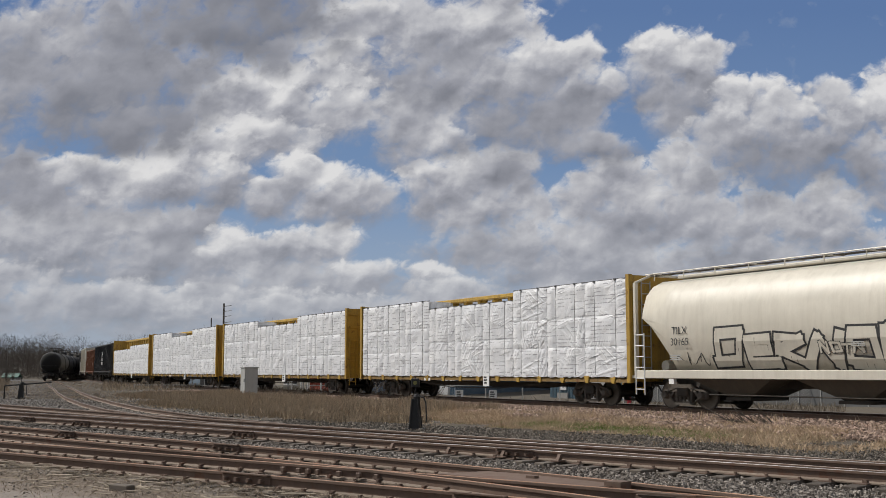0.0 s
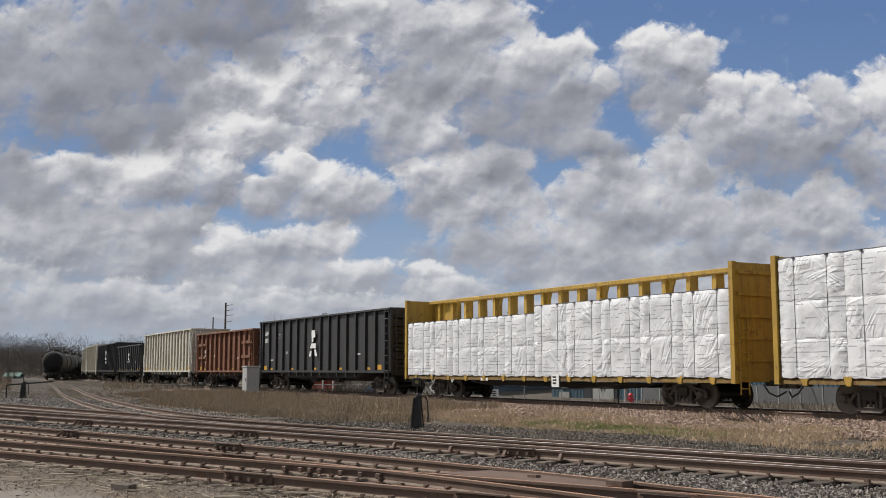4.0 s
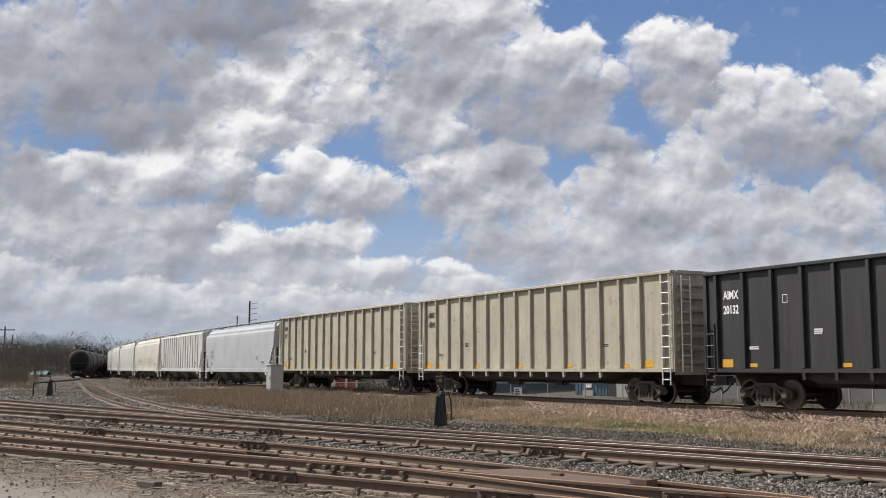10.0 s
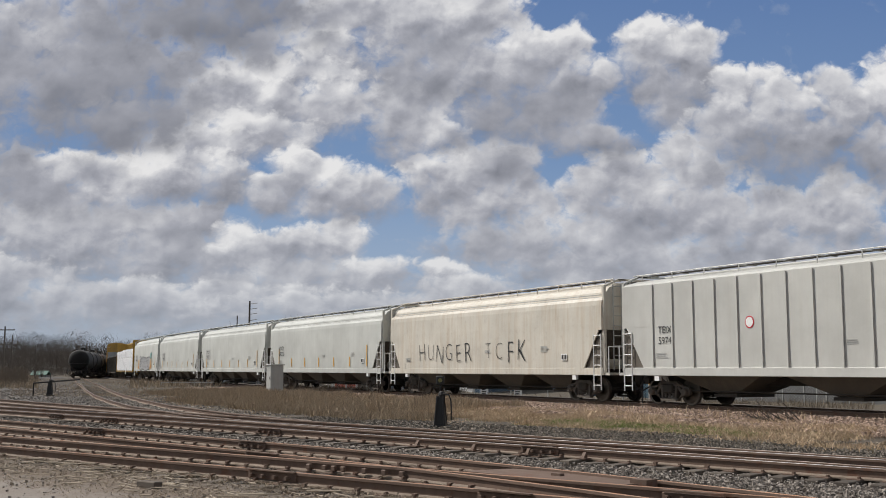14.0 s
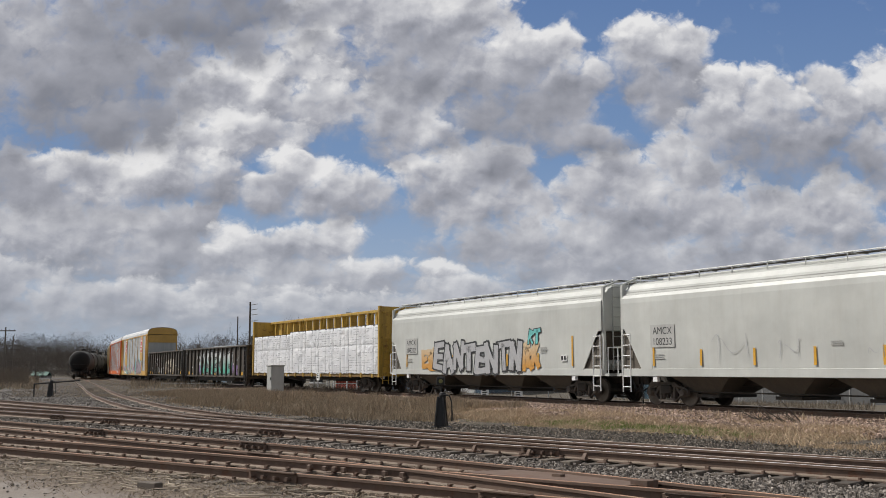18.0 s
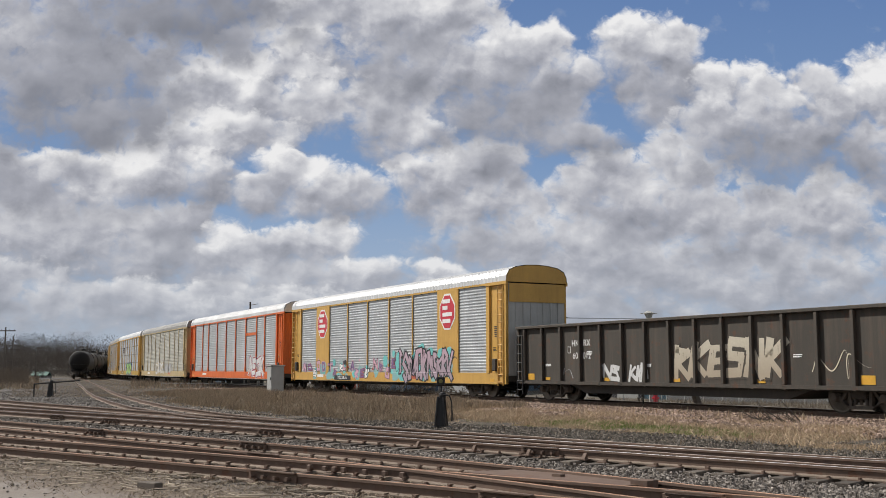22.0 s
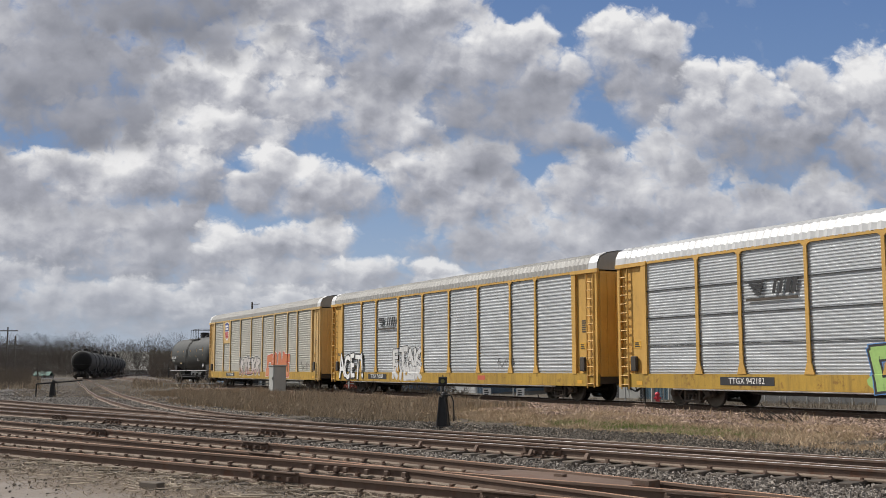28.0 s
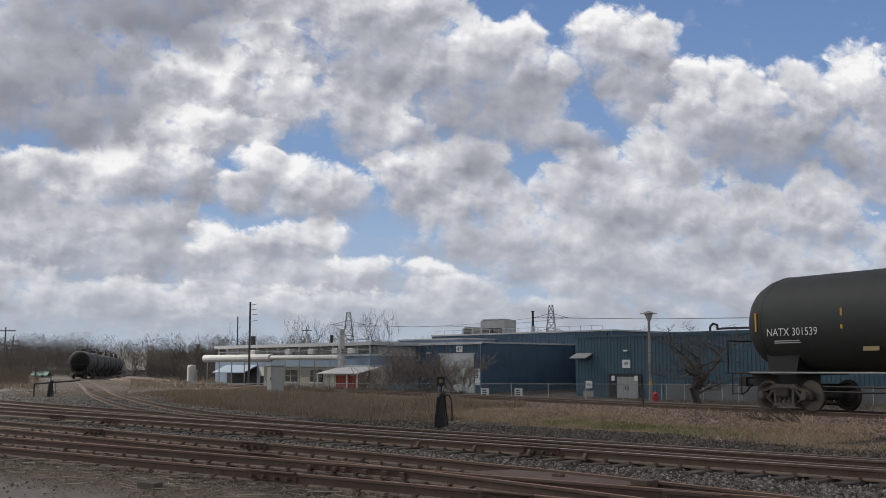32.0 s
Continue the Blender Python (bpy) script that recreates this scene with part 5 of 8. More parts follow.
    for s in (-1, 1):
        part("roof_rail", rods([((-h, s * .98, 4.72), (h, s * .98, 4.72))], .022, 5), mat, car)
    if style == "ribbed":
        me = mesh_of("rib", boxed(-.03, .03, -1.60, -1.54, 1.32, 4.25))
        for i in range(16):
            x = -h + 1.75 + i * (body - 3.5) / 15
            hang("rib", me, mat, car, m=Matrix.Translation((x, 0, 0)))
            hang("rib", me, mat, car, m=Matrix.Translation((x, 0, 0)) @ Matrix.Rotation(math.pi, 4, "Z"))
    yy = -1.604 if style != "ribbed" else -1.556
    if plate:
        patch(car, -h + 1.75, -h + 3.05, 2.05, 2.85, yy + .0, plate, "number_panel", "grey number panel", .01)
    if mark:
        for j, line in enumerate(mark):
            letters(line, .36, ink, car, on_side(-h + 2.4, yy - .014, 2.62 - j * .38))
    bars(car, -h + 1.9, 1.82, yy, 3, .8, .04, M_GREYBOX, seed=1)
    bars(car, 0.6, 2.1, yy, 3, .5, .03, M_GREYBOX, seed=2)
    bars(car, h - 4.2, 2.2, yy, 5, .6, .03, M_GREYBOX, seed=6)
    patch(car, h - 2.7, h - 2.3, 1.6, 1.86, yy, M_WHITE, "inspection_plate", "white stencilled inspection plate")
    for k in (0, 1):
        patch(car, h - 2.66 + k * .19, h - 2.53 + k * .19, 1.64, 1.82, yy - .008, M_INK, "stencil")
    if reflect:
        for i in range(7):
            x = -h + 1.9 + i * (body - 3.8) / 6
            patch(car, x - .05, x + .05, 1.4, 1.95 if i not in (0, 6) else 2.6, yy + .002, M_REFLECT, "reflector")
    for x in (-h + 1.95, h - 1.95):
        truck(car, x)
    couplers(car, h + .2)
    return enter(car, label, "hopper car", s_left, body), yy


tilx, yy = hopper(-270.2, 17.6, M_HOPOLD, "cream covered hopper car with rounded sides and black graffiti", ("TILX", "30165"), "round", reflect=False)
spray(tilx, -4.8, 5.5, 1.32, 2.55, -1.606, 8, M_HOPOLD, M_INK, None, 11, "black outlined graffiti letters", .22, bulge=True)
spray(tilx, -.6, 1.0, 1.75, 2.1, -1.625, 4, M_HOPOLD, M_INK, None, 13, "small black outlined graffiti", .2, bulge=True)
scrawl(tilx, -6.6, -4.9, 1.45, 1.9, -1.605, M_INK, 12, .03, bulge=True)
hopper(-15.2, 18.95, M_HOPGREY, "pale grey covered hopper car with smooth sides", ("HLTX", "7521"), reflect=False)
ribbed, yy = hopper(5.7, 19.4, M_HOPRIB, "off-white covered hopper car with ribbed sides", ("TEIX", "5974"), "ribbed", reflect=False)
for x in (-3.18, 3.18):
    bm = bmesh.new()
    lathe(bm, ((0, .2), (.006, .2)), 20, "y", (x, -1.562, 2.75))
    part("emblem", bm, M_REDSIGN, ribbed)
    bm = bmesh.new()
    lathe(bm, ((0, .16), (.006, .16)), 20, "y", (x, -1.57, 2.75))
    part("emblem", bm, M_WHITE, ribbed)
hunger, yy = hopper(25.7, 18.75, M_HOPCREAM, "cream covered hopper car with rust streaks and scrawled graffiti", None, "smooth", reflect=False, stripe=M_HOPCREAM)
rnd = random.Random(17)
at_x = -5.6
for ch in "HUNGER TCFK":
    if ch != " ":
        letters(ch, 1.25 * rnd.uniform(.85, 1.15), M_INK, hunger, on_side(at_x, -1.61, 1.98 + rnd.uniform(-.08, .08)) @ Matrix.Rotation(rnd.uniform(-.16, .1), 4, "Z") @ Matrix.Diagonal((.9, 1, 1, 1)), "graffiti_letter", 1.0, -.035)
    at_x += .93
names = (("AMCX", "108220"), ("AMCX", "108281"), ("AMCX", "108233"), ("AMCX", "108202"))
plates = (None, M_DOORGREY, M_DOORGREY, M_DOORGREY)
white = []
for s, nm, pl in zip((45.35, 65.15, 85.1, 104.9), names, plates):
    white.append(hopper(s, 18.6, M_HOPWHITE, "white covered hopper car with smooth sides and yellow reflectors", nm, plate=pl)[0])
scrawl(white[2], -4.6, -2.6, 1.45, 2.5, -1.604, M_SILVERSPRAY, 31, .02)
scrawl(white[2], -1.6, -.4, 1.6, 2.2, -1.604, M_SILVERSPRAY, 32, .02)
scrawl(white[2], 2.0, 3.0, 1.6, 2.0, -1.604, M_SILVERSPRAY, 33, .02)
white[3]["label"] = "white covered hopper car with large silver and orange graffiti"
spray(white[3], -5.6, -4.0, 1.3, 2.3, -1.606, 3, M_ORANGEFLAME, M_ORANGEFLAME, None, 36, "orange spray flames", .3)
spray(white[3], 3.6, 5.0, 1.3, 2.4, -1.606, 3, M_ORANGEFLAME, M_ORANGEFLAME, None, 38, "orange spray flames", .3)
spray(white[3], -4.4, 3.7, 1.08, 2.5, -1.609, 8, M_SILVERSPRAY, M_INK, None, 35, "silver graffiti with black outlines", .2)
spray(white[3], 4.2, 5.1, 2.3, 2.95, -1.612, 2, M_AQUA, M_INK, None, 37, "aqua graffiti bubble")


# ---------------------------------------------------------------- autoracks
def autorack(s_left, label, skin, frame_mat, roof, sill, wide=(), logo=None, posts=True, end="plain", number="", lines=28):
    car = empty("autorack_car")
    L = 26.9
    h = L / 2
    part("side_sill", boxed(-h, h, -1.6, -1.5, .62, 1.12), sill, car)
    part("side_sill", boxed(-h, h, 1.5, 1.6, .62, 1.12), sill, car)
    part("flatcar_frame", boxed(-h, h, -1.5, 1.5, .72, 1.05), M_UNDER, car)
    prism_bm = prism(bmesh.new(), [(-h + 5.5, .72), (h - 5.5, .72), (h - 6.8, .46), (-h + 6.8, .46)], -1.3, 1.3, "y")
    part("well", prism_bm, M_UNDER, car)
    part("air_line", rods([((-h + 3, -1.56, .6), (h - 3, -1.56, .6))], .03, 5), M_WHITE if end == "plain" else M_UNDER, car)
    edge, zt = 1.55, 5.08
    WIDE[car.name] = wide
    # corrugated side screen
    outline = []
    k = lines
    for i in range(k):
        a = 1.12 + (zt - 1.12) * i / k
        d = (zt - 1.12) / k
        outline += [(0, a), (0, a + d * .45), (.5 / k, a + d * .56), (.5 / k, a + d * .88)]
    outline.append((0, zt))
    for s in (-1, 1):
        y0 = 1.54
        screens = {}
        for i, (xa, xb) in enumerate(zip(BAYS, BAYS[1:])):
            w = round(xb - xa, 2)
            if w not in screens:
                screens[w] = mesh_of("side_panel", ribbon(bmesh.new(), [(y0 + o, zz) for o, zz in outline], -w / 2 + .02, w / 2 - .02))
            m = Matrix.Translation(((xa + xb) / 2, 0, 0)) @ Matrix.Rotation(0 if s > 0 else math.pi, 4, "Z")
            hang("side_panel", screens[w], skin, car, m=m)
        plain_bays = wide if s < 0 else ()
        for i in plain_bays:
            x, w = (BAYS[i] + BAYS[i + 1]) / 2, BAYS[i + 1] - BAYS[i]
            part("plain_panel", boxed(x - w * .47, x + w * .47, s * 1.6 - .01, s * 1.6 + .01, 1.12, zt), frame_mat, car)
        post = mesh_of("post", prism(bmesh.new(), [(-.075, 1.5), (-.2, 1.12), (.2, 1.12), (.075, 1.5), (.06, zt - .1), (.17, zt), (-.17, zt), (-.06, zt - .1)], 1.57, 1.62, "y"))
        thin = mesh_of("post", boxed(-.045, .045, 1.57, 1.605, 1.12, zt))
        for x in POSTS:
            hang("post", post if posts else thin, frame_mat, car, m=Matrix.Translation((x, 0, 0)) @ Matrix.Rotation(0 if s > 0 else math.pi, 4, "Z"))
        part("top_rail", boxed(-h + .1, h - .1, s * 1.57 - .04, s * 1.57 + .04, zt, zt + .1), frame_mat, car)
        for e in (-1, 1):
            part("end_panel", boxed(e * (h - .78) - .78, e * (h - .78) + .78, s * 1.5 - .03, s * 1.5 + .03, 1.1, zt - .02), frame_mat, car)
            part("door_track", boxed(e * (h - edge) - .13, e * (h - edge) + .13, s * 1.58 - .05, s * 1.58 + .05, 1.1, zt), frame_mat, car)
            part("corner_post", boxed(e * (h - .09) - .09, e * (h - .09) + .09, s * 1.56 - .05, s * 1.56 + .05, .62, zt), frame_mat, car)
            part("header", boxed(e * (h - .82) - .9, e * (h - .82) + .9, s * 1.6 - .05, s * 1.6 + .05, zt - .05, zt + .09), frame_mat, car)
    for e in (-1, 1):
        ladder(car, e * (h - .42), -1.64, .55, zt - .1, .44, frame_mat, step=.33, r=.024)
        part("hand_brake", boxed(e * (h - .95) - .16, e * (h - .95) + .16, -1.68, -1.55, 1.2, 1.75, bevel=.03), M_UNDER, car)
        patch(car, e * (h - 1.2) - .16, e * (h - 1.2) + .16, .72, .86, -1.6, M_REFLECT, "reflector")
        patch(car, e * (h - 1.05) - .2, e * (h - 1.05) + .2, 2.05, 2.3, -1.532, M_REFLECT, "placard", "yellow warning placard")
        bars(car, e * (h - 1.05) - .15, 2.26, -1.541, 3, .3, .04, M_INK, seed=8)
        # end doors
        part("end_door", boxed(e * h - .04, e * h + .04, -1.48, 0, 1.0, zt), frame_mat if end != "grey" else M_DOORGREY, car)
        part("end_door", boxed(e * h - .04, e * h + .04, .01, 1.48, 1.0, zt), frame_mat if end != "grey" else M_DOORGREY, car)
        for y in (-1.1, -.7, -.3, .35, .75, 1.15):
            part("door_rib", boxed(e * (h + .04), e * (h + .08), y - .05, y + .05, 1.1, zt - .1), frame_mat if end != "grey" else M_DOORGREY, car)
        if end == "grey":
            part("door_header", boxed(e * (h + .085) - .01, e * (h + .085) + .01, -1.47, 1.47, 4.25, zt), frame_mat, car)
    # rounded corrugated roof
    prof = [(1.6, zt + .06), (1.58, 5.38), (1.45, 5.64), (1.12, 5.80), (.6, 5.89), (0, 5.92)]
    prof = [(-y, z) for y, z in prof] + prof[::-1][1:]
    bm = bmesh.new()
    m = 84
    prev = None
    for i in range(m * 2 + 1):
        x = -h + .05 + (L - .1) * i / (m * 2)
        lift = .03 if i % 2 else 0
        cur = [bm.verts.new((x, y * (1 + lift * .5), z + lift)) for y, z in prof]
        if prev:
            for a in range(len(prof) - 1):
                bm.faces.new((prev[a], prev[a + 1], cur[a + 1], cur[a]))
        prev = cur
    part("roof", bm, roof, car)
    cap = prof
    for e in (-1, 1):
        bm = prism(bmesh.new(), cap, e * h - .06, e * h + .06, "x")
        part("roof_end", bm, frame_mat if end == "grey" else roof, car)
        bm = bmesh.new()
        hood = [(y * 1.02, z + .03) for y, z in cap]
        ribbon(bm, hood, e * h - .5 * e, e * h + .06 * e)
        part("roof_hood", bm, M_ROOF, car)
    for x in (-h + 3.4, h - 3.4):
        truck(car, x)
    couplers(car, h)
    if number:
        patch(car, -h + 5.4, -h + 7.8, .76, 1.03, -1.6, M_INK, "number_panel", "black number panel")
        letters(number, .27, M_WHITE, car, on_side(-h + 6.6, -1.616, .895))
    else:
        bars(car, -h + 4.6, .98, -1.6, 1, 1.6, .16, M_WHITE, seed=int(s_left))
    bars(car, 4.2, 1.0, -1.6, 1, .8, .2, M_REDSPRAY, "stencil", seed=4)
    bars(car, h - 1.1, 3.2, -1.535, 6, .35, .05, M_INK, seed=2)
    return enter(car, label, "autorack", s_left, L)


def octagon(r, k=.42):
    return [(-r, -r * k), (-r * k * .9, -r * 1.12), (r * k * .9, -r * 1.12), (r, -r * k), (r, r * k), (r * k * .9, r * 1.12), (-r * k * .9, r * 1.12), (-r, r * k)]


r1 = autorack(199.86, "yellow autorack car with red octagon emblems and aqua-pink graffiti", M_GALV, M_RACKYEL, M_ROOF, M_RACKYEL, wide=(1, 7), posts=False, end="grey")
for x in (-8.065, 8.065):
    outline_plate(r1, x, 4.05, -1.612, octagon(.78), M_WHITE, "emblem", .01, "red and white octagon emblem")
    outline_plate(r1, x, 4.05, -1.622, octagon(.70), M_REDSIGN, "emblem", .01, "red and white octagon emblem")
    for j, wd in enumerate((.75, .5, .95, .8)):
        part("emblem_bar", boxed(x - .46, x - .46 + wd, -1.64, -1.632, 4.47 - j * .32, 4.66 - j * .32), M_WHITE, r1)
specks(r1, 1.9, 9.2, .75, 2.2, -1.626, 40, .16, .4, (M_AQUA, M_AQUAMIST, M_AQUA), 42, "aqua mist")
spray(r1, 2.6, 8.7, .78, 2.1, -1.632, 11, M_PINKFADE, M_INK, None, 41, "pink wild graffiti with black outlines", .55)
for k in range(3):
    scrawl(r1, 2.2 + 2.2 * k, 4.4 + 2.2 * k, .95, 2.0, -1.65, M_INK, 71 + k, .035)
specks(r1, -9.4, 2.2, .75, 1.75, -1.628, 46, .14, .34, (M_AQUA, M_AQUAMIST, M_AQUAMIST), 44, "aqua overspray")
rnd = random.Random(60)
for k in range(17):
    x, z = -11.3 + k * .82 + rnd.uniform(-.2, .2), rnd.choice((.78, 1.16, 1.2, 1.3))
    fill, edge_ = ((M_PINK, M_PURPLE), (M_PURPLE, M_MAROON), (M_WHITE, M_INK), (M_PINK, M_INK), (M_PURPLE, M_PINK))[k % 5]
    spray(r1, x, x + rnd.uniform(.42, .62), z, z + rnd.uniform(.42, .62), -1.632, 1, fill, edge_, None, 60 + k, "small pink and purple graffiti letter", .3)
specks(r1, -9.0, 2.0, .8, 1.95, -1.645, 22, .04, .085, (M_PINK, M_REDSPRAY, M_PINK), 45, "pink spray dots")
patch(r1, -6.1, -3.7, .66, .93, -1.606, M_INK, "number_panel", "black number panel")
letters("TTGX 695231", .25, M_WHITE, r1, on_side(-4.9, -1.618, .795))
r2 = autorack(228.4, "orange autorack car with galvanised panels and white graffiti", M_GALV, M_RACKORANGE, M_ROOF, M_RACKORANGE)
part("emblem_bar", boxed(4.4, 6.9, -1.6, -1.575, 3.78, 3.98), M_RACKORANGE, r2)
spray(r2, 5.2, 9.0, .75, 2.1, -1.635, 4, M_GREYWHITE, M_MAROON, None, 43, "white block graffiti with maroon outline", .1, M_WHITE)
scrawl(r2, 9.3, 10.6, 1.3, 1.75, -1.63, M_MAROON, 52, .03)
r3 = autorack(257.0, "faded tan autorack car with tarnished panels and white graffiti", M_GALVOLD, M_RACKTAN, M_ROOFOLD, M_RACKTAN, posts=False)
spray(r3, -3.6, 1.6, .85, 1.95, -1.626, 9, M_GREYWHITE, M_RACKTAN, None, 44, "white faded graffiti", .3)
spray(r3, 2.0, 5.4, .95, 1.85, -1.626, 5, M_SILVERSPRAY, M_GALVOLD, None, 45, "silver faded graffiti", .3)
r4 = autorack(285.6, "yellow autorack car with galvanised panels and lime graffiti", M_GALV, M_RACKYEL, M_ROOF, M_YELLOW, number="TTGX 942182", lines=40)
for i in range(9):
    for z in (2.12, 3.1, 4.08):
        part("panel_joint", boxed(BAYS[i] + .08, BAYS[i + 1] - .08, -1.585, -1.57, z - .015, z + .015), M_INK, r4)
spray(r4, -2.0, 4.1, .74, 2.05, -1.635, 6, M_LIME, M_INK, (M_BLUESPRAY, M_LIME), 46, "lime graffiti with blue edges", .2, M_BLUESPRAY)
r5 = autorack(313.8, "yellow autorack car with galvanised panels and white graffiti", M_GALV, M_RACKYEL, M_ROOFOLD, M_YELLOW, number="TTGX 710009")
for i, ch in enumerate("ACET!"):
    for size, mat, lift in ((1.9, M_INK, 1.638), (1.9, M_WHITE, 1.646)):
        letters(ch, size, mat, r5, on_side(-11.75 + i * (.78 if i < 4 else .73), -lift, 1.42 - .08 * (i % 2)) @ Matrix.Rotation((.1, -.08, .05, -.06, .1)[i], 4, "Z") @ Matrix.Diagonal((.66, 1, 1, 1)), "graffiti_letter", 1.0, .11 if mat is M_INK else .035)
spray(r5, -4.9, -1.5, .75, 1.5, -1.635, 5, M_GREYWHITE, M_SILVERSPRAY, None, 53, "white bubble graffiti", .06, M_WHITE)
spray(r5, -4.9, -1.5, 1.4, 2.4, -1.641, 4, M_GREYWHITE, M_INK, None, 48, "white bubble graffiti with thin black outlines", .06, M_WHITE)
scrawl(r5, 5.8, 7.4, 1.3, 1.8, -1.63, M_INK, 54, .03)
for car in (r4, r5):
    x = -5.64          # middle of a bay
    for j in range(5):
        outline_plate(car, x, 3.74, -1.612, [(-1.0 + j * .08, .34 - j * .1), (-.3 - j * .03, .34 - j * .1), (-.36 - j * .03, .27 - j * .1), (-1.08 + j * .08, .27 - j * .1)], M_INK, "emblem_bar", .01)
    for j, wd in enumerate((.2, .2, .3, .26)):
        outline_plate(car, x + .02 + j * .27, 3.62, -1.612, [(0, 0), (wd * .6, 0), (wd * .6 + .12, .46), (.12, .46)], M_INK, "emblem_bar", .01)
    part("emblem_bar", boxed(x - 1.1, x + 1.1, -1.622, -1.612, 3.43, 3.52), M_GONOLD, car)
r6 = autorack(342.4, "yellow autorack car with tarnished panels, shield emblem and orange graffiti", M_GALVOLD, M_RACKFADED, M_ROOFOLD, M_YELLOW, number="TTGX 986656")
part("plain_panel", boxed(-9.0, -7.13, -1.6, -1.56, 3.35, 5.06), M_RACKFADED, r6)
outline_plate(r6, -8.065, 4.28, -1.602, [(0, -.74), (.46, -.5), (.52, .5), (.57, .62), (0, .78), (-.57, .62), (-.52, .5), (-.46, -.5)], M_WHITE, "emblem", .006, "blue and red shield emblem")
outline_plate(r6, -8.065, 4.28, -1.608, [(-.5, .02), (.5, .02), (.5, .5), (.54, .6), (0, .74), (-.54, .6), (-.5, .5)], M_BLUESIGN, "emblem", .006, "blue and red shield emblem")
for j in range(7):
    part("emblem_bar", boxed(-8.485 + j * .13, -8.425 + j * .13, -1.619, -1.609, 3.78 - .06 * (j in (2, 3, 4)), 4.26), M_REDSIGN, r6)
for j, wd in enumerate((.38, .42)):
    part("emblem_bar", boxed(-8.065 - wd, -8.065 + wd, -1.623, -1.614, 4.42 + j * .22, 4.55 + j * .22), M_WHITE, r6)
for k, x in enumerate((-8.1, -6.4, -5.4)):
    scrawl(r6, x, x + .9, 1.25, 1.75, -1.63, M_GREYWHITE, 75 + k, .035, "small grey faded tag")
scrawl(r6, -12.3, -11.0, 1.2, 2.0, -1.63, M_INK, 79, .03, "faded black tag")
scrawl(r6, 9.9, 11.6, 1.2, 1.75, -1.63, M_INK, 55, .035)
spray(r6, -4.2, 1.0, .85, 2.1, -1.635, 5, M_GREYFADE, M_INK, None, 49, "cream and dark red bubble graffiti", .07, M_WHITE)
spray(r6, 2.6, 7.6, .8, 2.25, -1.635, 4, M_ORANGEFADE, M_REDSPRAY, None, 50, "orange block graffiti with white rim", .13, M_WHITE)


# ---------------------------------------------------------------- tank cars
def tank_car(decor=True):
    car = empty("tank_car")
    L, r, zc = 17.4, 1.53, 2.7
    h = L / 2
    prof = [(-h, .02), (-h + .02, .35), (-h + .1, .75), (-h + .28, 1.1), (-h + .52, 1.33), (-h + .85, 1.47), (-h + 1.2, r)]
    prof = prof + [(-a, b) for a, b in prof[::-1]]
    bm = lathe(bmesh.new(), prof, 40, "x", (0, 0, zc))
    part("tank", bm, M_TANK if decor else M_TANKDUST, car, smooth=True)
    if not decor:
        for s in (-1, 1):
            part("tank_head", lathe(bmesh.new(), [(s * a, b + .012) for a, b in prof[:6]], 32, "x", (s * -.012, 0, zc)), M_TANKEND, car, "black tank end", smooth=True)
    part("head_seam", lathe(bmesh.new(), ((-h + 1.18, r + .004), (-h + 1.2, r + .012), (-h + 1.24, r + .004)), 40, "x", (0, 0, zc)), M_TANK, car)
    for s in (-1, 1):
        part("stub_sill", boxed(h - 1.9, h + .45, -.3, .3, .72, 1.15) if s > 0 else boxed(-h - .45, -h + 1.9, -.3, .3, .72, 1.15), M_BLACK, car)
        part("saddle", prism(bmesh.new(), [(s * (h - 1.75) - .5, 1.1), (s * (h - 1.75) + .5, 1.1), (s * (h - 1.75) + .7, 1.75), (s * (h - 1.75) - .7, 1.75)], -1.15, 1.15, "y"), M_BLACK, car)
        part("end_platform", boxed(s * (h - .1) - .55, s * (h - .1) + .55, -1.5, 1.5, 1.12, 1.17), M_BLACK, car)
        part("side_rail", rods([((-h + .6, s * 1.45, 1.17), (h - .6, s * 1.45, 1.17))], .03, 6), M_BLACK if s > 0 else M_GREYBOX, car)
        bm = bmesh.new()
        for y in (-1.45, 1.45):
            rod(bm, (s * (h + .35), y, 1.15), (s * (h + .35), y, 2.2), .025, 5)
        rod(bm, (s * (h + .35), -1.45, 2.2), (s * (h + .35), 1.45, 2.2), .025, 5)
        part("end_rail", bm, M_BLACK, car)
        part("end_ladder", rods([((s * (h - .1) + k, -1.52, .45), (s * (h - .1) + k, -1.52, 1.15)) for k in (-.2, .2)] + [((s * (h - .1) - .2, -1.52, z), (s * (h - .1) + .2, -1.52, z)) for z in (.5, .75, 1.0)], .02, 5), M_BLACK, car)
        # side ladder bent round the tank
        bm = bmesh.new()
        steps = [(-1.55, 1.2), (-1.56, 2.0), (-1.57, 2.6), (-1.5, 3.1), (-1.3, 3.6), (-.95, 3.95)]
        for k in (-.24, .24):
            for a, b in zip(steps, steps[1:]):
                rod(bm, (k, -a[0] * s, a[1]), (k, -b[0] * s, b[1]), .024, 5)
        for a in range(9):
            u = a / 8 * (len(steps) - 1.001)
            i, f = int(u), u - int(u)
            y, z = steps[i][0] * (1 - f) + steps[i + 1][0] * f, steps[i][1] * (1 - f) + steps[i + 1][1] * f
            rod(bm, (-.24, -y * s, z), (.24, -y * s, z), .02, 5)
        part("side_ladder", bm, M_BLACK, car)
    part("dome", lathe(bmesh.new(), ((4.1, .38), (4.57, .38), (4.6, .40), (4.67, .40), (4.69, .3)), 20, "z", (.55, 0, 0)), M_BLACK, car)
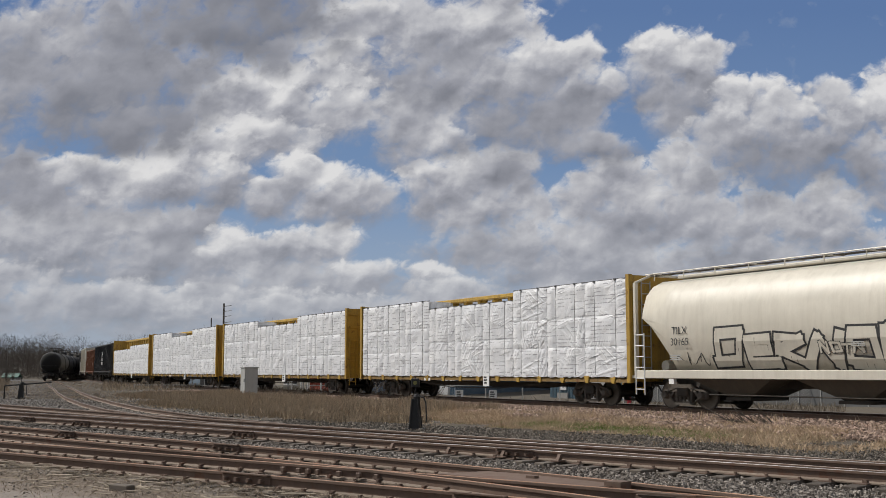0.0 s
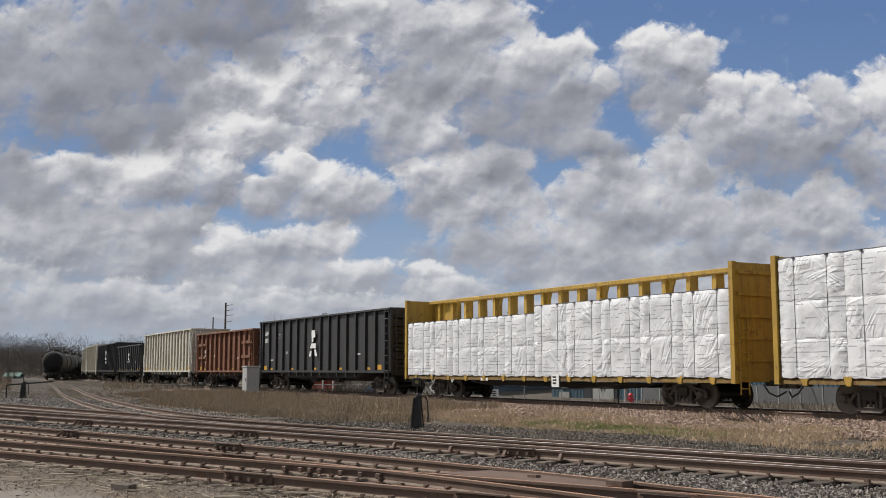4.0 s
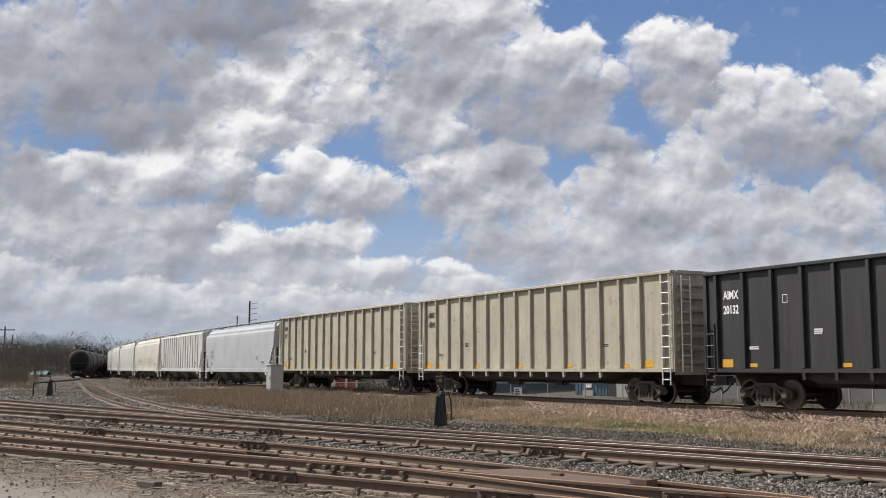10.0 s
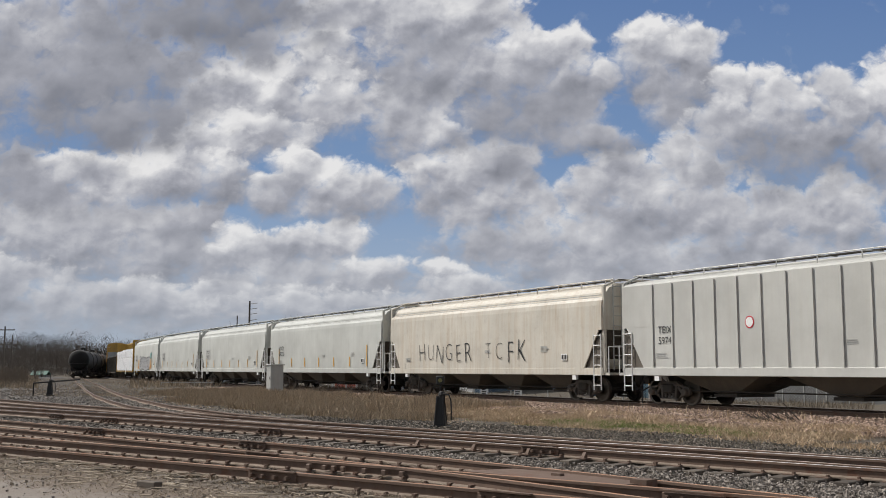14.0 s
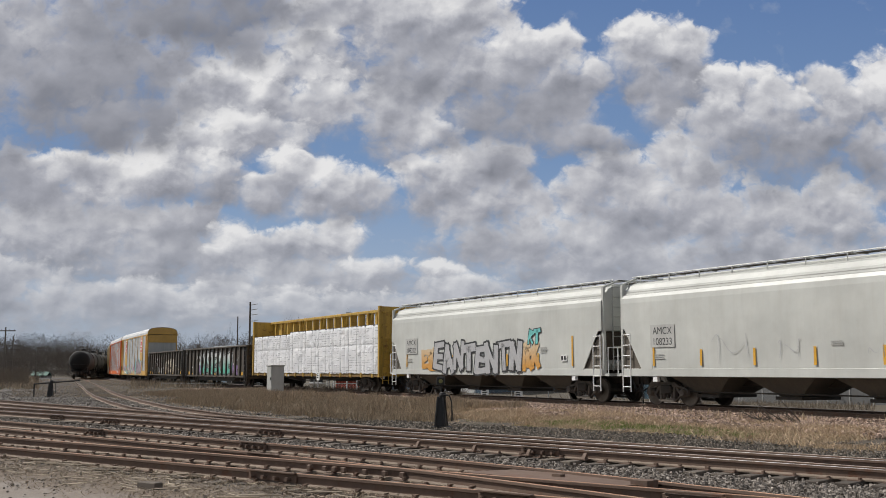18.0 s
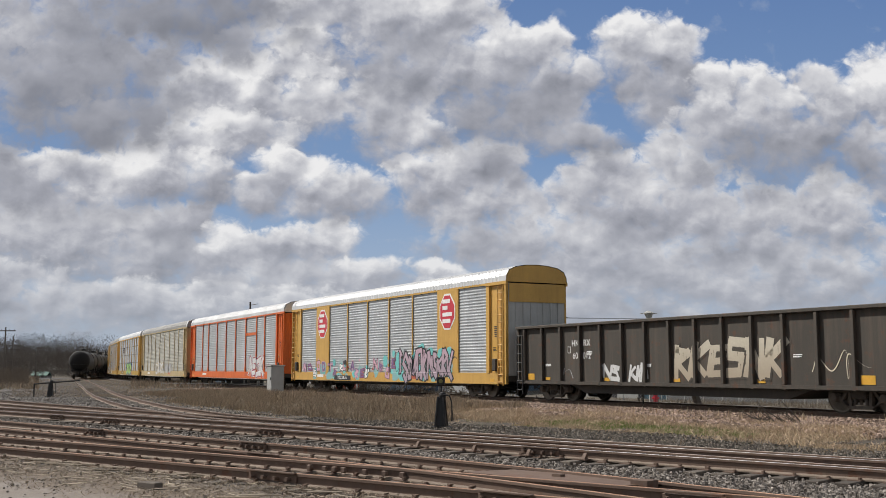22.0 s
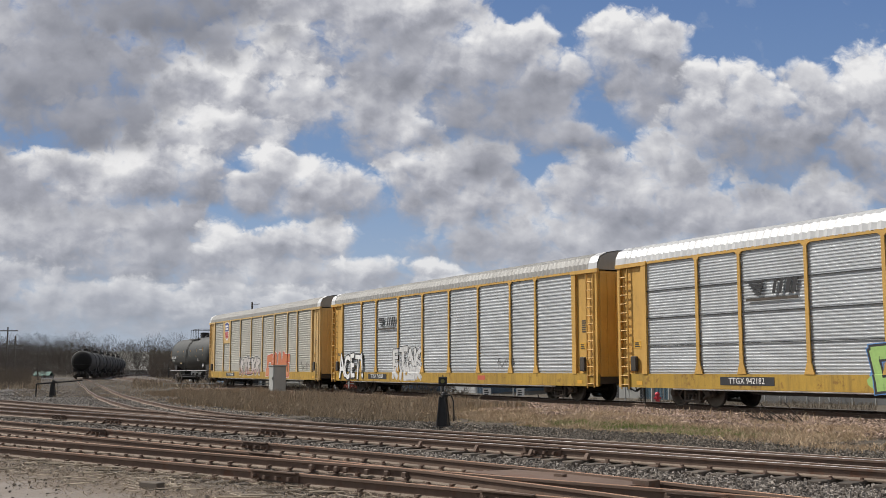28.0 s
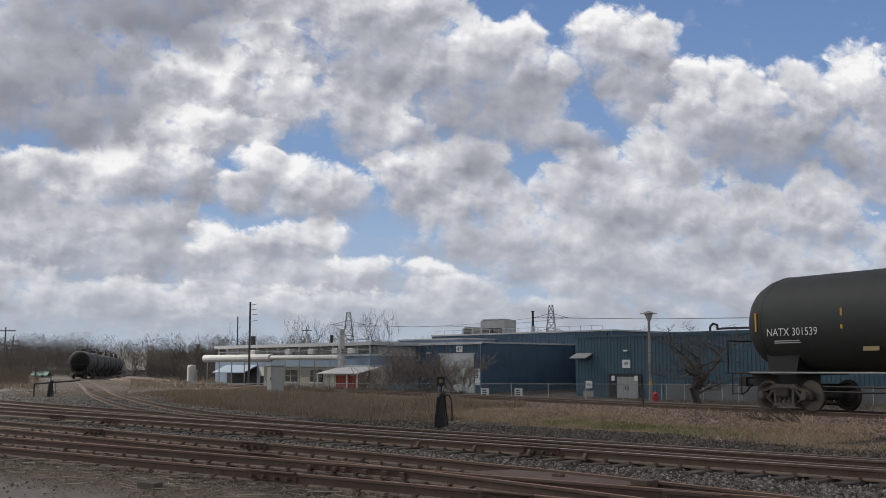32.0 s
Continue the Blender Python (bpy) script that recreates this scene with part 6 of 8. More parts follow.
    part("valve", lathe(bmesh.new(), ((4.1, .14), (4.4, .14), (4.4, .2), (4.5, .2), (4.55, .1)), 12, "z", (-.55, 0, 0)), M_BLACK, car)
    part("pipe_valve", boxed(1.0, 1.9, -.12, .12, 4.2, 4.36, bevel=.03), M_BLACK, car)
    part("walkway", boxed(-1.2, 2.2, -1.0, 1.0, 4.0, 4.04), M_BLACK, car)
    bm = bmesh.new()
    for x in (-1.1, -.2, .7, 1.4, 2.1):
        for y in (-.95, .95):
            rod(bm, (x, y, 4.02), (x, y, 4.95), .025, 5)
    for y in (-.95, .95):
        rod(bm, (-1.1, y, 4.95), (2.1, y, 4.95), .025, 5)
    rod(bm, (-1.1, -.95, 4.95), (-1.1, .95, 4.95), .025, 5)
    rod(bm, (2.1, -.95, 4.95), (2.1, .95, 4.95), .025, 5)
    part("safety_rail", bm, M_BLACK, car)
    for x in (-h + 1.65, h - 1.65):
        truck(car, x)
    part("brake_rod", rods([((-h + 3, -.8, .75), (h - 3, -.8, .75)), ((-h + 3, -.8, .6), (h - 3, -.8, .6))], .03, 5), M_BLACK, car)
    part("brake_cylinder", rods([((3, -.9, .85), (4, -.9, .85))], .16, 10), M_BLACK, car)
    part("outlet", lathe(bmesh.new(), ((.45, .16), (.8, .18), (1.1, .2)), 12, "z", (0, 0, 0)), M_BLACK, car)
    couplers(car, h + .35)
    if decor:
        letters("NATX 301539", .34, M_WHITE, car, on_side(-h + 2.5, -1.538, 2.4))
        bars(car, -h + 1.75, 2.16, -1.49, 2, 1.2, .035, M_GREYBOX, seed=3)
        for x in (-h + 1.0, -h + 4.4, -h + 7.2, 1.4, 4.0, h - 2.2):
            patch(car, x - .035, x + .035, 2.45, 3.05 if x < h - 3 else 3.2, -1.495, M_REFLECT, "reflector", out=.025)
        bars(car, h - 3.5, 3.05, -1.495, 6, 1.1, .035, M_GREYBOX, gap=2.1, seed=9)
        outline_plate(car, h - 3.0, 1.62, -1.24, [(0, -.2), (.2, 0), (0, .2), (-.2, 0)], M_WHITE, "placard", .02)
        patch(car, -h + 5.0, -h + 5.55, 1.8, 1.92, -1.33, M_RACKTAN, "warning_plate", out=.03)
        for b in ((4.4, 5.0, 2.02, 2.05), (4.4, 5.0, 2.3, 2.33), (4.4, 4.43, 2.05, 2.3), (4.97, 5.0, 2.05, 2.3)):
            patch(car, *b, -1.45, M_GREYBOX, "stencil", out=.02)
    return car


tail = tank_car()
enter(tail, "black tank car with white lettering and top railing", "tank car", 361.05, 17.4)


# ---------------------------------------------------------------- standing tank cars
string = tank_car(False)
def siding_pose(i):
    d = (SIDE_B - SIDE_A).normalized()
    p = SIDE_A + d * (9.2 + 18.4 * i)
    return Matrix.Translation(p + Vector((0, 0, .2))) @ Matrix.Rotation(math.atan2(-d.y, -d.x), 4, "Z")
string.matrix_basis = siding_pose(0)
tagged(string, "dusty black tank car standing on the siding", "tank car", "standing tank cars")
for i in range(1, 6):
    copy_thing(string, siding_pose(i))

# ---------------------------------------------------------------- lineside things
M_LENS = plain("amber_reflector_disc", (.22, .2, .06), .35)
M_CONCRETE = paint("weathered_concrete", (.36, .345, .32), .85, .35)


def switch_stand(at, turn, tall=True):
    st = empty("switch_stand", Matrix.Translation(at) @ Matrix.Rotation(turn, 4, "Z"))
    bm = bmesh.new()
    a = [bm.verts.new((x, y, .06)) for x, y in ((-.145, -.15), (.145, -.15), (.145, .15), (-.145, .15))]
    b = [bm.verts.new((x, y, .82)) for x, y in ((-.062, -.06), (.062, -.06), (.062, .06), (-.062, .06))]
    for k in range(4):
        bm.faces.new((a[k], a[(k + 1) % 4], b[(k + 1) % 4], b[k]))
    bm.faces.new(a[::-1]), bm.faces.new(b)
    part("pedestal", bm, M_BLACK, st)
    for x in (-.125, .125):
        part("pedestal_rib", rods([((x * 1.1, -.2, .05), (x * .6, -.1, .84)), ((x * 1.1, .2, .05), (x * .6, .1, .84))], .025, 6), M_BLACK, st)
    part("base_plate", boxed(-.24, .27, -.22, .22, .0, .05), M_BLACK, st)
    part("head", lathe(bmesh.new(), ((.80, .085), (.88, .10), (.95, .08), (.97, .05)), 14, "z", (.04, 0, 0)), M_BLACK, st)
    bm = bmesh.new()
    pts = [Vector((.08, -.1, .9)), Vector((.25, -.14, .88)), Vector((.31, -.16, .72)), Vector((.33, -.18, .38)), Vector((.32, -.18, .2))]
    for p, q in zip(pts, pts[1:]):
        rod(bm, p, q, .02, 7)
    part("throw_lever", bm, M_BLACK, st)
    part("mast", rods([((0, 0, .95), (0, 0, 1.2))], .022, 6), M_BLACK, st)
    if tall:
        part("lamp_body", boxed(-.12, .1, -.06, .06, 1.14, 1.38, bevel=.02), M_BLACK, st)
        part("target", lathe(bmesh.new(), ((-.066, .055), (-.076, .055)), 14, "y", (.0, 0, 1.26)), M_LENS, st, "amber reflector disc")
        part("tip", rods([((0, 0, 1.36), (0, 0, 1.42))], .015, 5), M_BLACK, st)
    return st


tagged(switch_stand((-.05, 29.2, .03), radians(-10)), "black iron switch stand with amber reflector beside the track", "switch stand")
far_stand = switch_stand((-23.0, 63.2, .02), radians(10), False)
part("frame_pipe", rods([((-.9, -.1, 0), (-.9, -.1, .75)), ((-.9, -.1, .75), (1.6, .4, .95))], .045, 6), M_BLACK, far_stand, "bent black pipe")
tagged(far_stand, "black iron switch stand with bent pipe frame", "switch stand")


def cabinet():
    c = empty("relay_cabinet", Matrix.Translation((-9.95, 64.0, .17)) @ Matrix.Rotation(TH - math.pi / 2, 4, "Z"))
    part("body", boxed(-.42, .42, -.38, .38, .06, 1.62, bevel=.02), M_GREYBOX, c)
    part("roof", boxed(-.47, .47, -.44, .44, 1.62, 1.70, bevel=.02), M_GREYBOX, c)
    part("door", boxed(-.38, .38, -.40, -.385, .14, 1.56, bevel=.01), M_GREYBOX, c)
    part("handle", boxed(.26, .30, -.43, -.40, .8, .98), M_BLACK, c)
    part("base", boxed(-.46, .46, -.42, .42, -.1, .06), M_CONCRETE, c)
    tagged(c, "grey metal relay cabinet on a concrete base", "cabinet")


cabinet()


tagged(part("marker_stake", rods([((7.45, 40.2, .12), (7.45, 40.2, 1.32))], .025, 6), M_BLACK), "thin dark metal stake beside the ballast", "stake")


def wood_pole(x, y, h, arms=(), r=.14, base=-1.0, name="utility_pole"):
    p = empty(name, Matrix.Translation((x, y, base)))
    bm = bmesh.new()
    rod(bm, (0, 0, 0), (0, 0, h - base), r, 8, r * .65)
    part("pole", bm, M_BARK, p)
    for z, w in arms:
        part("cross_arm", boxed(-w, w, -.06, .06, z - base - .07, z - base + .07), M_BARK, p)
        for k in (-.9, -.4, .4, .9):
            part("insulator", lathe(bmesh.new(), ((0, .05), (.12, .05), (.14, .03)), 8, "z", (k * w, 0, z - base + .07)), M_GREYBOX, p)
    return tagged(p, "tall weathered wooden utility pole", "utility pole")


antenna = wood_pole(-18.93, 105, 8.2, r=.13)
for z in (7.3, 7.9, 8.4, 8.9):
    part("side_bracket", rods([((0, 0, z), (.75, 0, z + .12))], .03, 5), M_GREYBOX, antenna)
wood_pole(-28.75, 150, 9.0, r=.12)
wood_pole(-61.2, 150, 7.5, ((7.0, 1.4),), r=.15)
wood_pole(-66.5, 166, 6.8, ((5.3, 1.5), (4.7, 1.2)), r=.14)
wood_pole(-70, 185, 5.6, ((4.2, 1.3),), r=.13)
wood_pole(-30.5, 240, 11.2, ((10.3, 1.2),), r=.14)


def lamp_post():
    p = empty("lamp_post", Matrix.Translation((15.38, 80, -1.05)))
    part("post", rods([((0, 0, 0), (0, 0, 6.75))], .1, 8), M_CONCRETE, p)
    part("fixture", lathe(bmesh.new(), ((6.3, .14), (6.75, .3), (6.8, .42), (6.86, .42), (7.0, .12)), 12, "z"), M_GREYBOX, p)
    part("arm", rods([((-.62, 0, 6.82), (.62, 0, 6.82))], .03, 5), M_GREYBOX, p)
    tagged(p, "grey lamp post with a round top fixture", "lamp post")


lamp_post()


def hydrant():
    p = empty("hydrant", Matrix.Translation((15.4, 78.2, -1.0)))
    part("barrel", lathe(bmesh.new(), ((0, .2), (.1, .2), (.12, .15), (.75, .15), (.78, .2), (.84, .2), (.98, .1), (1.0, .03)), 14, "z"), M_REDSIGN, p)
    part("nozzle", rods([((-.26, 0, .55), (.26, 0, .55))], .08, 8), M_REDSIGN, p)
    tagged(p, "red iron fire hydrant beside the fence", "hydrant")
    b = empty("marker_post", Matrix.Translation((15.3, 79.4, -1.0)))
    part("post", boxed(-.1, .1, -.1, .1, 0, 2.0), M_CONCRETE, b)
    part("band", boxed(-.11, .11, -.11, .11, 1.45, 1.75), M_REFLECT, b)
    tagged(b, "white marker post with a yellow band", "marker post")


hydrant()


def pylon(x, y, top, base=0.0):
    p = empty("power_pylon", Matrix.Translation((x, y, base)))
    h = top - base
    def w(z):
        return 1.7 * (1 - z / h) + .35
    bm = bmesh.new()
    for sx in (-1, 1):
        for sy in (-1, 1):
            rod(bm, (sx * w(0), sy * w(0), 0), (sx * w(h), sy * w(h), h), .08, 4)
    part("leg", bm, M_GREYBOX, p)
    bm = bmesh.new()
    n = 9
    for i in range(n):
        z0, z1 = h * i / n, h * (i + 1) / n
        for sy in (-1, 1):
            rod(bm, (-w(z0), sy * w(z0), z0), (w(z1), sy * w(z1), z1), .045, 3)
            rod(bm, (w(z0), sy * w(z0), z0), (-w(z1), sy * w(z1), z1), .045, 3)
            rod(bm, (-w(z1), sy * w(z1), z1), (w(z1), sy * w(z1), z1), .04, 3)
    part("lattice", bm, M_GREYBOX, p)
    for z in (h - 2.6, h - 5.6):
        part("cross_arm", rods([((-3.6, 0, z), (3.6, 0, z)), ((-3.6, 0, z), (0, 0, z + .9)), ((3.6, 0, z), (0, 0, z + .9))], .07, 4), M_GREYBOX, p)
    return tagged(p, "grey steel lattice power pylon", "pylon", "power pylons")


pylon(22.2, 220, 14.8, -1), pylon(-19.4, 220, 13.3, -1), pylon(112, 220, 17.0, -1)
PYLONS = ((-19.4, 220, 13.3), (22.2, 220, 14.8), (112, 220, 17.0))
for dx in (-3.6, 3.6):
    for drop in (2.6, 5.6):
        cu = bpy.data.curves.new("power_line", "CURVE")
        cu.dimensions, cu.bevel_depth, cu.bevel_resolution = "3D", .03, 0
        sp = cu.splines.new("POLY")
        line = []
        for (x0, y0, z0), (x1, y1, z1) in zip(PYLONS, PYLONS[1:]):
            for i in range(12):
                k = i / 12
                line.append((x0 + dx + (x1 - x0) * k, y0, z0 - drop + (z1 - z0) * k - 4.0 * k * (1 - k)))
        sp.points.add(len(line) - 1)
        for q, co in zip(sp.points, line):
            q.co = (*co, 1)
        tmp = bpy.data.objects.new("power_line", cu)
        me = bpy.data.meshes.new_from_object(tmp)
        bpy.data.objects.remove(tmp)
        tagged(hang("power_line", me, M_GREYBOX), "thin power line strung between the pylons", "power line", "power lines")

# ---------------------------------------------------------------- buildings behind the main line, squared to the yard
M_BLUEWALL = paint("blue_metal_wall", (.068, .118, .172), .5, .2, dirt=(.05, .07, .09))
M_TEALWALL = paint("teal_metal_wall", (.062, .118, .155), .5, .2, dirt=(.05, .07, .08))
M_PALEBLUE = paint("pale_blue_metal_wall", (.24, .315, .40), .5, .2, dirt=(.12, .14, .16))
M_BEIGE = paint("beige_block_wall", (.42, .385, .32), .8, .25, dirt=(.2, .17, .13))
M_WHITEWALL = paint("white_wall", (.60, .61, .61), .6, .25, dirt=(.25, .23, .2))
M_ROOFEDGE = paint("white_roof_edge", (.56, .56, .555), .55, .15)
M_GLASS = plain("dark_window_glass", (.03, .035, .04), .15)
M_DOOR = paint("grey_door", (.40, .40, .38), .6, .25)
M_PIPE = paint("white_pipe_lagging", (.56, .555, .53), .5, .2)
M_PLINTH = paint("grey_plinth", (.17, .172, .172), .8, .3)
M_PORCH = paint("red_porch", (.33, .07, .04), .7, .3)


def local(ox, oy):
    return Matrix.Translation((ox, oy, 0)) @ Matrix.Rotation(PHI - math.pi / 2, 4, "Z")


def ribbed_wall(x0, x1, y, z0, z1, t=.25, pitch=.38, axis="x"):
    """A sheet-metal wall with upright ribs on its near face."""
    bm = bmesh.new()
    pts = []
    n = max(2, round((x1 - x0) / pitch))
    d = (x1 - x0) / n
    for i in range(n):
        a = x0 + i * d
        pts += [(a, y), (a + d * .55, y), (a + d * .65, y - .045), (a + d * .9, y - .045)]
    pts += [(x1, y), (x1, y + t), (x0, y + t)]
    if axis == "y":
        pts = [(q, p) for p, q in pts]
    return prism(bm, pts, z0, z1, "z")


def block(name, m, x0, x1, y0, y1, z0, z1, wall_mat, roof_mat, label, ribs=True):
    b = empty(name, m)
    if ribs:
        part("wall", ribbed_wall(x0, x1, y0, z0, z1), wall_mat, b)
        part("wall", boxed(x1 - .25, x1, y0 + .25, y1, z0, z1), wall_mat, b)
    else:
        part("wall", boxed(x0, x1, y0, y0 + .25, z0, z1), wall_mat, b)
        part("wall", boxed(x1 - .25, x1, y0 + .25, y1, z0, z1), wall_mat, b)
    part("wall", boxed(x0, x0 + .25, y0 + .25, y1, z0, z1), wall_mat, b)
    part("wall", boxed(x0 + .25, x1 - .25, y1 - .25, y1, z0, z1), wall_mat, b)
    part("roof", boxed(x0 - .12, x1 + .12, y0 - .12, y1 + .12, z1, z1 + .16), roof_mat, b)
    return tagged(b, label, "building")


G = -1.2
m1 = local(3.86, 106.0)
shop = block("workshop_building", m1, -11.6, 0, 0, 14.6, G, 4.2, M_BLUEWALL, M_ROOFEDGE, "blue ribbed metal workshop with a white overhead door")
door = part("overhead_door", boxed(-5.85, -1.05, -.09, -.05, G, 3.1), M_WHITEWALL, shop, "white overhead door")
for i in range(6):
    part("door_section", boxed(-5.8, -1.1, -.12, -.09, G + .05 + i * .71, G + .7 + i * .71), M_WHITEWALL, door)
part("door_trim", boxed(-6.05, -.85, -.14, -.05, 3.1, 3.25), M_ROOFEDGE, shop)
part("sign", boxed(-3.5, -2.65, -.11, -.05, 3.35, 3.98), M_WHITE, shop, "white sign with a black number")
letters("47", .55, M_INK, shop, on_side(-3.07, -.115, 3.66))
part("wall_lamp", boxed(-7.6, -7.1, -.35, -.05, 3.2, 3.4), M_GREYBOX, shop)
part("sign", boxed(-.9, -.2, -.11, -.05, .1, 1.7), M_WHITE, shop)
bars(shop, -.82, 1.5, -.11, 4, .5, .12, M_INK)
part("gutter", boxed(-11.75, .1, -.22, -.12, 4.1, 4.24), M_ROOFEDGE, shop)
part("downpipe", rods([((-.12, -.12, G), (-.12, -.12, 4.1))], .06, 6), M_PALEBLUE, shop)
part("wall_joint", boxed(.0, .03, 4.1, 4.25, G, 4.2), M_TEALWALL, shop)
part("wall_joint", boxed(.0, .03, 8.3, 8.45, G, 4.2), M_TEALWALL, shop)

hall = block("factory_hall", m1, -22.4, 5.0, 14.7, 32, G, 5.65, M_BLUEWALL, M_ROOFEDGE, "tall blue metal factory hall with rooftop units")
for x0, x1, y0, z1 in ((-17.3, -13.4, 18, 7.55), (-20.4, -18.5, 18, 6.7)):
    unit = empty("rooftop_unit", m1)
    part("casing", boxed(x0, x1, y0, y0 + 2.2, 5.81, z1, bevel=.03), M_GREYBOX, unit)
    part("lid", boxed(x0 + .4, x1 - .9, y0 - .05, y0 + 2.25, z1, z1 + .14), M_GREYBOX, unit)
    for k in range(4):
        part("louvre", boxed(x0 + .3, x1 - .3, y0 - .04, y0, 6.0 + k * .16, 6.08 + k * .16), M_INK, unit)
    tagged(unit, "grey metal rooftop air unit", "air unit", "rooftop units")
chimney = empty("roof_chimney", m1)
part("flue", rods([((-8.0, 17, 5.8), (-8.0, 17, 8.2))], .13, 8), M_INK, chimney)
part("collar", rods([((-8.0, 17, 5.8), (-8.0, 17, 6.6))], .2, 8), M_GREYBOX, chimney)
part("cap", lathe(bmesh.new(), ((8.2, .2), (8.3, .2), (8.36, .05)), 8, "z", (-8, 17, 0)), M_INK, chimney)
tagged(chimney, "thin black rooftop flue", "flue")
part("vent", rods([((-13, 15.5, 5.8), (-13, 15.5, 6.4))], .1, 8), M_INK, hall)
bm = bmesh.new()
for i in range(18):
    rod(bm, (-22 + i * 1.5, 15.0, 5.8), (-22 + i * 1.5, 15.0, 6.3), .03, 4)
rod(bm, (-22, 15.0, 6.3), (3.5, 15.0, 6.3), .03, 4)
part("roof_rail", bm, M_ROOFEDGE, hall)

lean = block("blue_shed", m1, -17.8, -11.62, 1.2, 9, G, 2.55, M_PALEBLUE, M_ROOFEDGE, "pale blue metal shed with a white roof edge")
part("roof_slope", prism(bmesh.new(), [(.9, 2.72), (9, 3.4), (9, 3.3), (.9, 2.6)], -17.9, -11.64, "x"), M_ROOFEDGE, lean)
part("wall_lamp", boxed(-15.0, -14.8, 1.0, 1.15, 1.4, 1.8), M_INK, lean)
annex = block("blue_annex", m1, -22.3, -11.7, 9.1, 14.6, G, 5.0, M_PALEBLUE, M_ROOFEDGE, "pale blue ribbed metal annex")

m3 = local(14.05, 101.13)
plant = block("teal_building", m3, -2.0, 34, 0, 20, G, 4.6, M_TEALWALL, M_TEALWALL, "long teal-blue ribbed metal building with service doors")
part("upper_roof", boxed(6.6, 34.1, -.14, .5, 4.76, 4.9), M_BLUEWALL, plant)
part("door_surround", boxed(2.0, 5.6, -.16, -.05, G, 1.25), M_INK, plant, "black door surround")
for x in (2.95, 4.12):
    d = part("door", boxed(x, x + 1.14, -.22, -.16, G, .95), M_DOOR, plant, "grey steel door")
    part("door_handle", boxed(x + (.95 if x < 4 else .1), x + (1.02 if x < 4 else .17), -.27, -.22, -.25, .1), M_INK, d)
for x in (2.35, 4.9):
    part("lamp_box", boxed(x, x + .35, -.24, -.16, .6, 1.05), M_WHITE, plant)
part("sign", boxed(3.5, 4.35, -.11, -.05, 1.75, 2.5), M_WHITE, plant, "white sign with a black number")
letters("49", .5, M_INK, plant, on_side(3.92, -.115, 2.12))
part("canopy", prism(bmesh.new(), [(-1.1, 2.62), (-.05, 3.05), (-.05, 3.15), (-1.15, 2.7)], -1.85, .05, "x"), M_GREYBOX, plant)
part("wall_lamp", boxed(3.7, 4.1, -.25, -.05, 3.25, 3.4), M_WHITE, plant)
part("sign", boxed(-.75, .0, -.12, -.05, -.15, .55), M_WHITE, plant)
letters("49", .45, M_INK, plant, on_side(-.38, -.125, .2))
part("side_door", boxed(-1.0, .2, -.2, -.05, G, -.4), M_CONCRETE, plant)
part("grey_panel", boxed(8.2, 33.9, -.14, -.05, G, .35), M_PLINTH, plant, "grey concrete plinth panels")
for i in range(14):
    part("panel_joint", boxed(8.2 + i * 1.85, 8.28 + i * 1.85, -.17, -.14, G, .35), M_GREYBOX, plant)
part("vent", rods([((1.0, 1, 4.7), (1.0, 1, 5.05))], .1, 8), M_INK, plant)
duct = []
for a, b in zip([(12.4, .5, 4.7), (12.4, .5, 5.3), (12.7, .5, 5.55), (13.1, .5, 5.4), (13.1, .5, 5.05), (13.6, .5, 5.1)], [(12.4, .5, 5.3), (12.7, .5, 5.55), (13.1, .5, 5.4), (13.1, .5, 5.05), (13.6, .5, 5.1), (18, .5, 5.1)]):
    duct.append((a, b))
part("roof_pipe", rods(duct, .1, 7), M_INK, plant)

# white works with its lagged pipes
m2 = local(-27.1, 128.1)
works = block("white_works", m2, 0, 28.2, 0, 11, G, 3.0, M_PALEBLUE, M_ROOFEDGE, "low white process works with pipes, awnings and flat roofs", ribs=False)
part("upper_storey", boxed(.3, 28, 1.2, 10.8, 3.17, 4.0), M_GREYBOX, works, "recessed shaded upper level")
for i in range(15):
    part("column", boxed(.2 + i * 1.97, .36 + i * 1.97, .2, .36, 3.17, 4.05), M_ROOFEDGE, works)
part("upper_roof", boxed(-.2, 28.4, -.1, 11, 4.05, 4.4), M_ROOFEDGE, works)
part("mid_rail", boxed(.2, 28.2, .12, .2, 3.55, 3.65), M_PIPE, works)
bm = bmesh.new()
rod(bm, (2.5, -3, 2.85), (15.5, -3, 2.85), .42, 12), rod(bm, (15.5, -3, 2.85), (27.0, -3, 2.8), .26, 10)
pipe = part("main_pipe", bm, M_PIPE, works, "large white lagged pipe")
for i in range(10):
    part("pipe_leg", rods([((3 + i * 2.5, -3, G), (3 + i * 2.5, -3, 2.5))], .06, 5), M_GREYBOX, works)
for i in range(12):
    part("pipe_run", rods([((9 + i * .15, -1.2, 3.2 + .1 * i * .1), (27.5, -1.2, 3.2 + .06 * i))], .04, 5), M_PIPE if i % 3 else M_INK, works) if i % 3 == 0 else None
for x in (9.5, 16, 20, 24, 26.5):
    part("valve_box", boxed(x, x + .9, -1.6, -.9, 3.2, 3.75, bevel=.05), M_PIPE, works)
part("vertical_stack", rods([((24.9, -1, 1.8), (24.9, -1, 5.1))], .32, 12), M_PIPE, works, "white upright vessel")
part("stack_head", rods([((24.9, -1, 5.1), (24.9, -1, 5.7))], .24, 10), M_GREYBOX, works)
for x, z, r in ((1.9, 5.6, .3), (12.7, 5.6, .25), (17.0, 5.4, .18)):
    part("roof_stack", rods([((x, 4, 4.4), (x, 4, z))], r, 10), M_INK if x != 12.7 else M_GREYBOX, works)
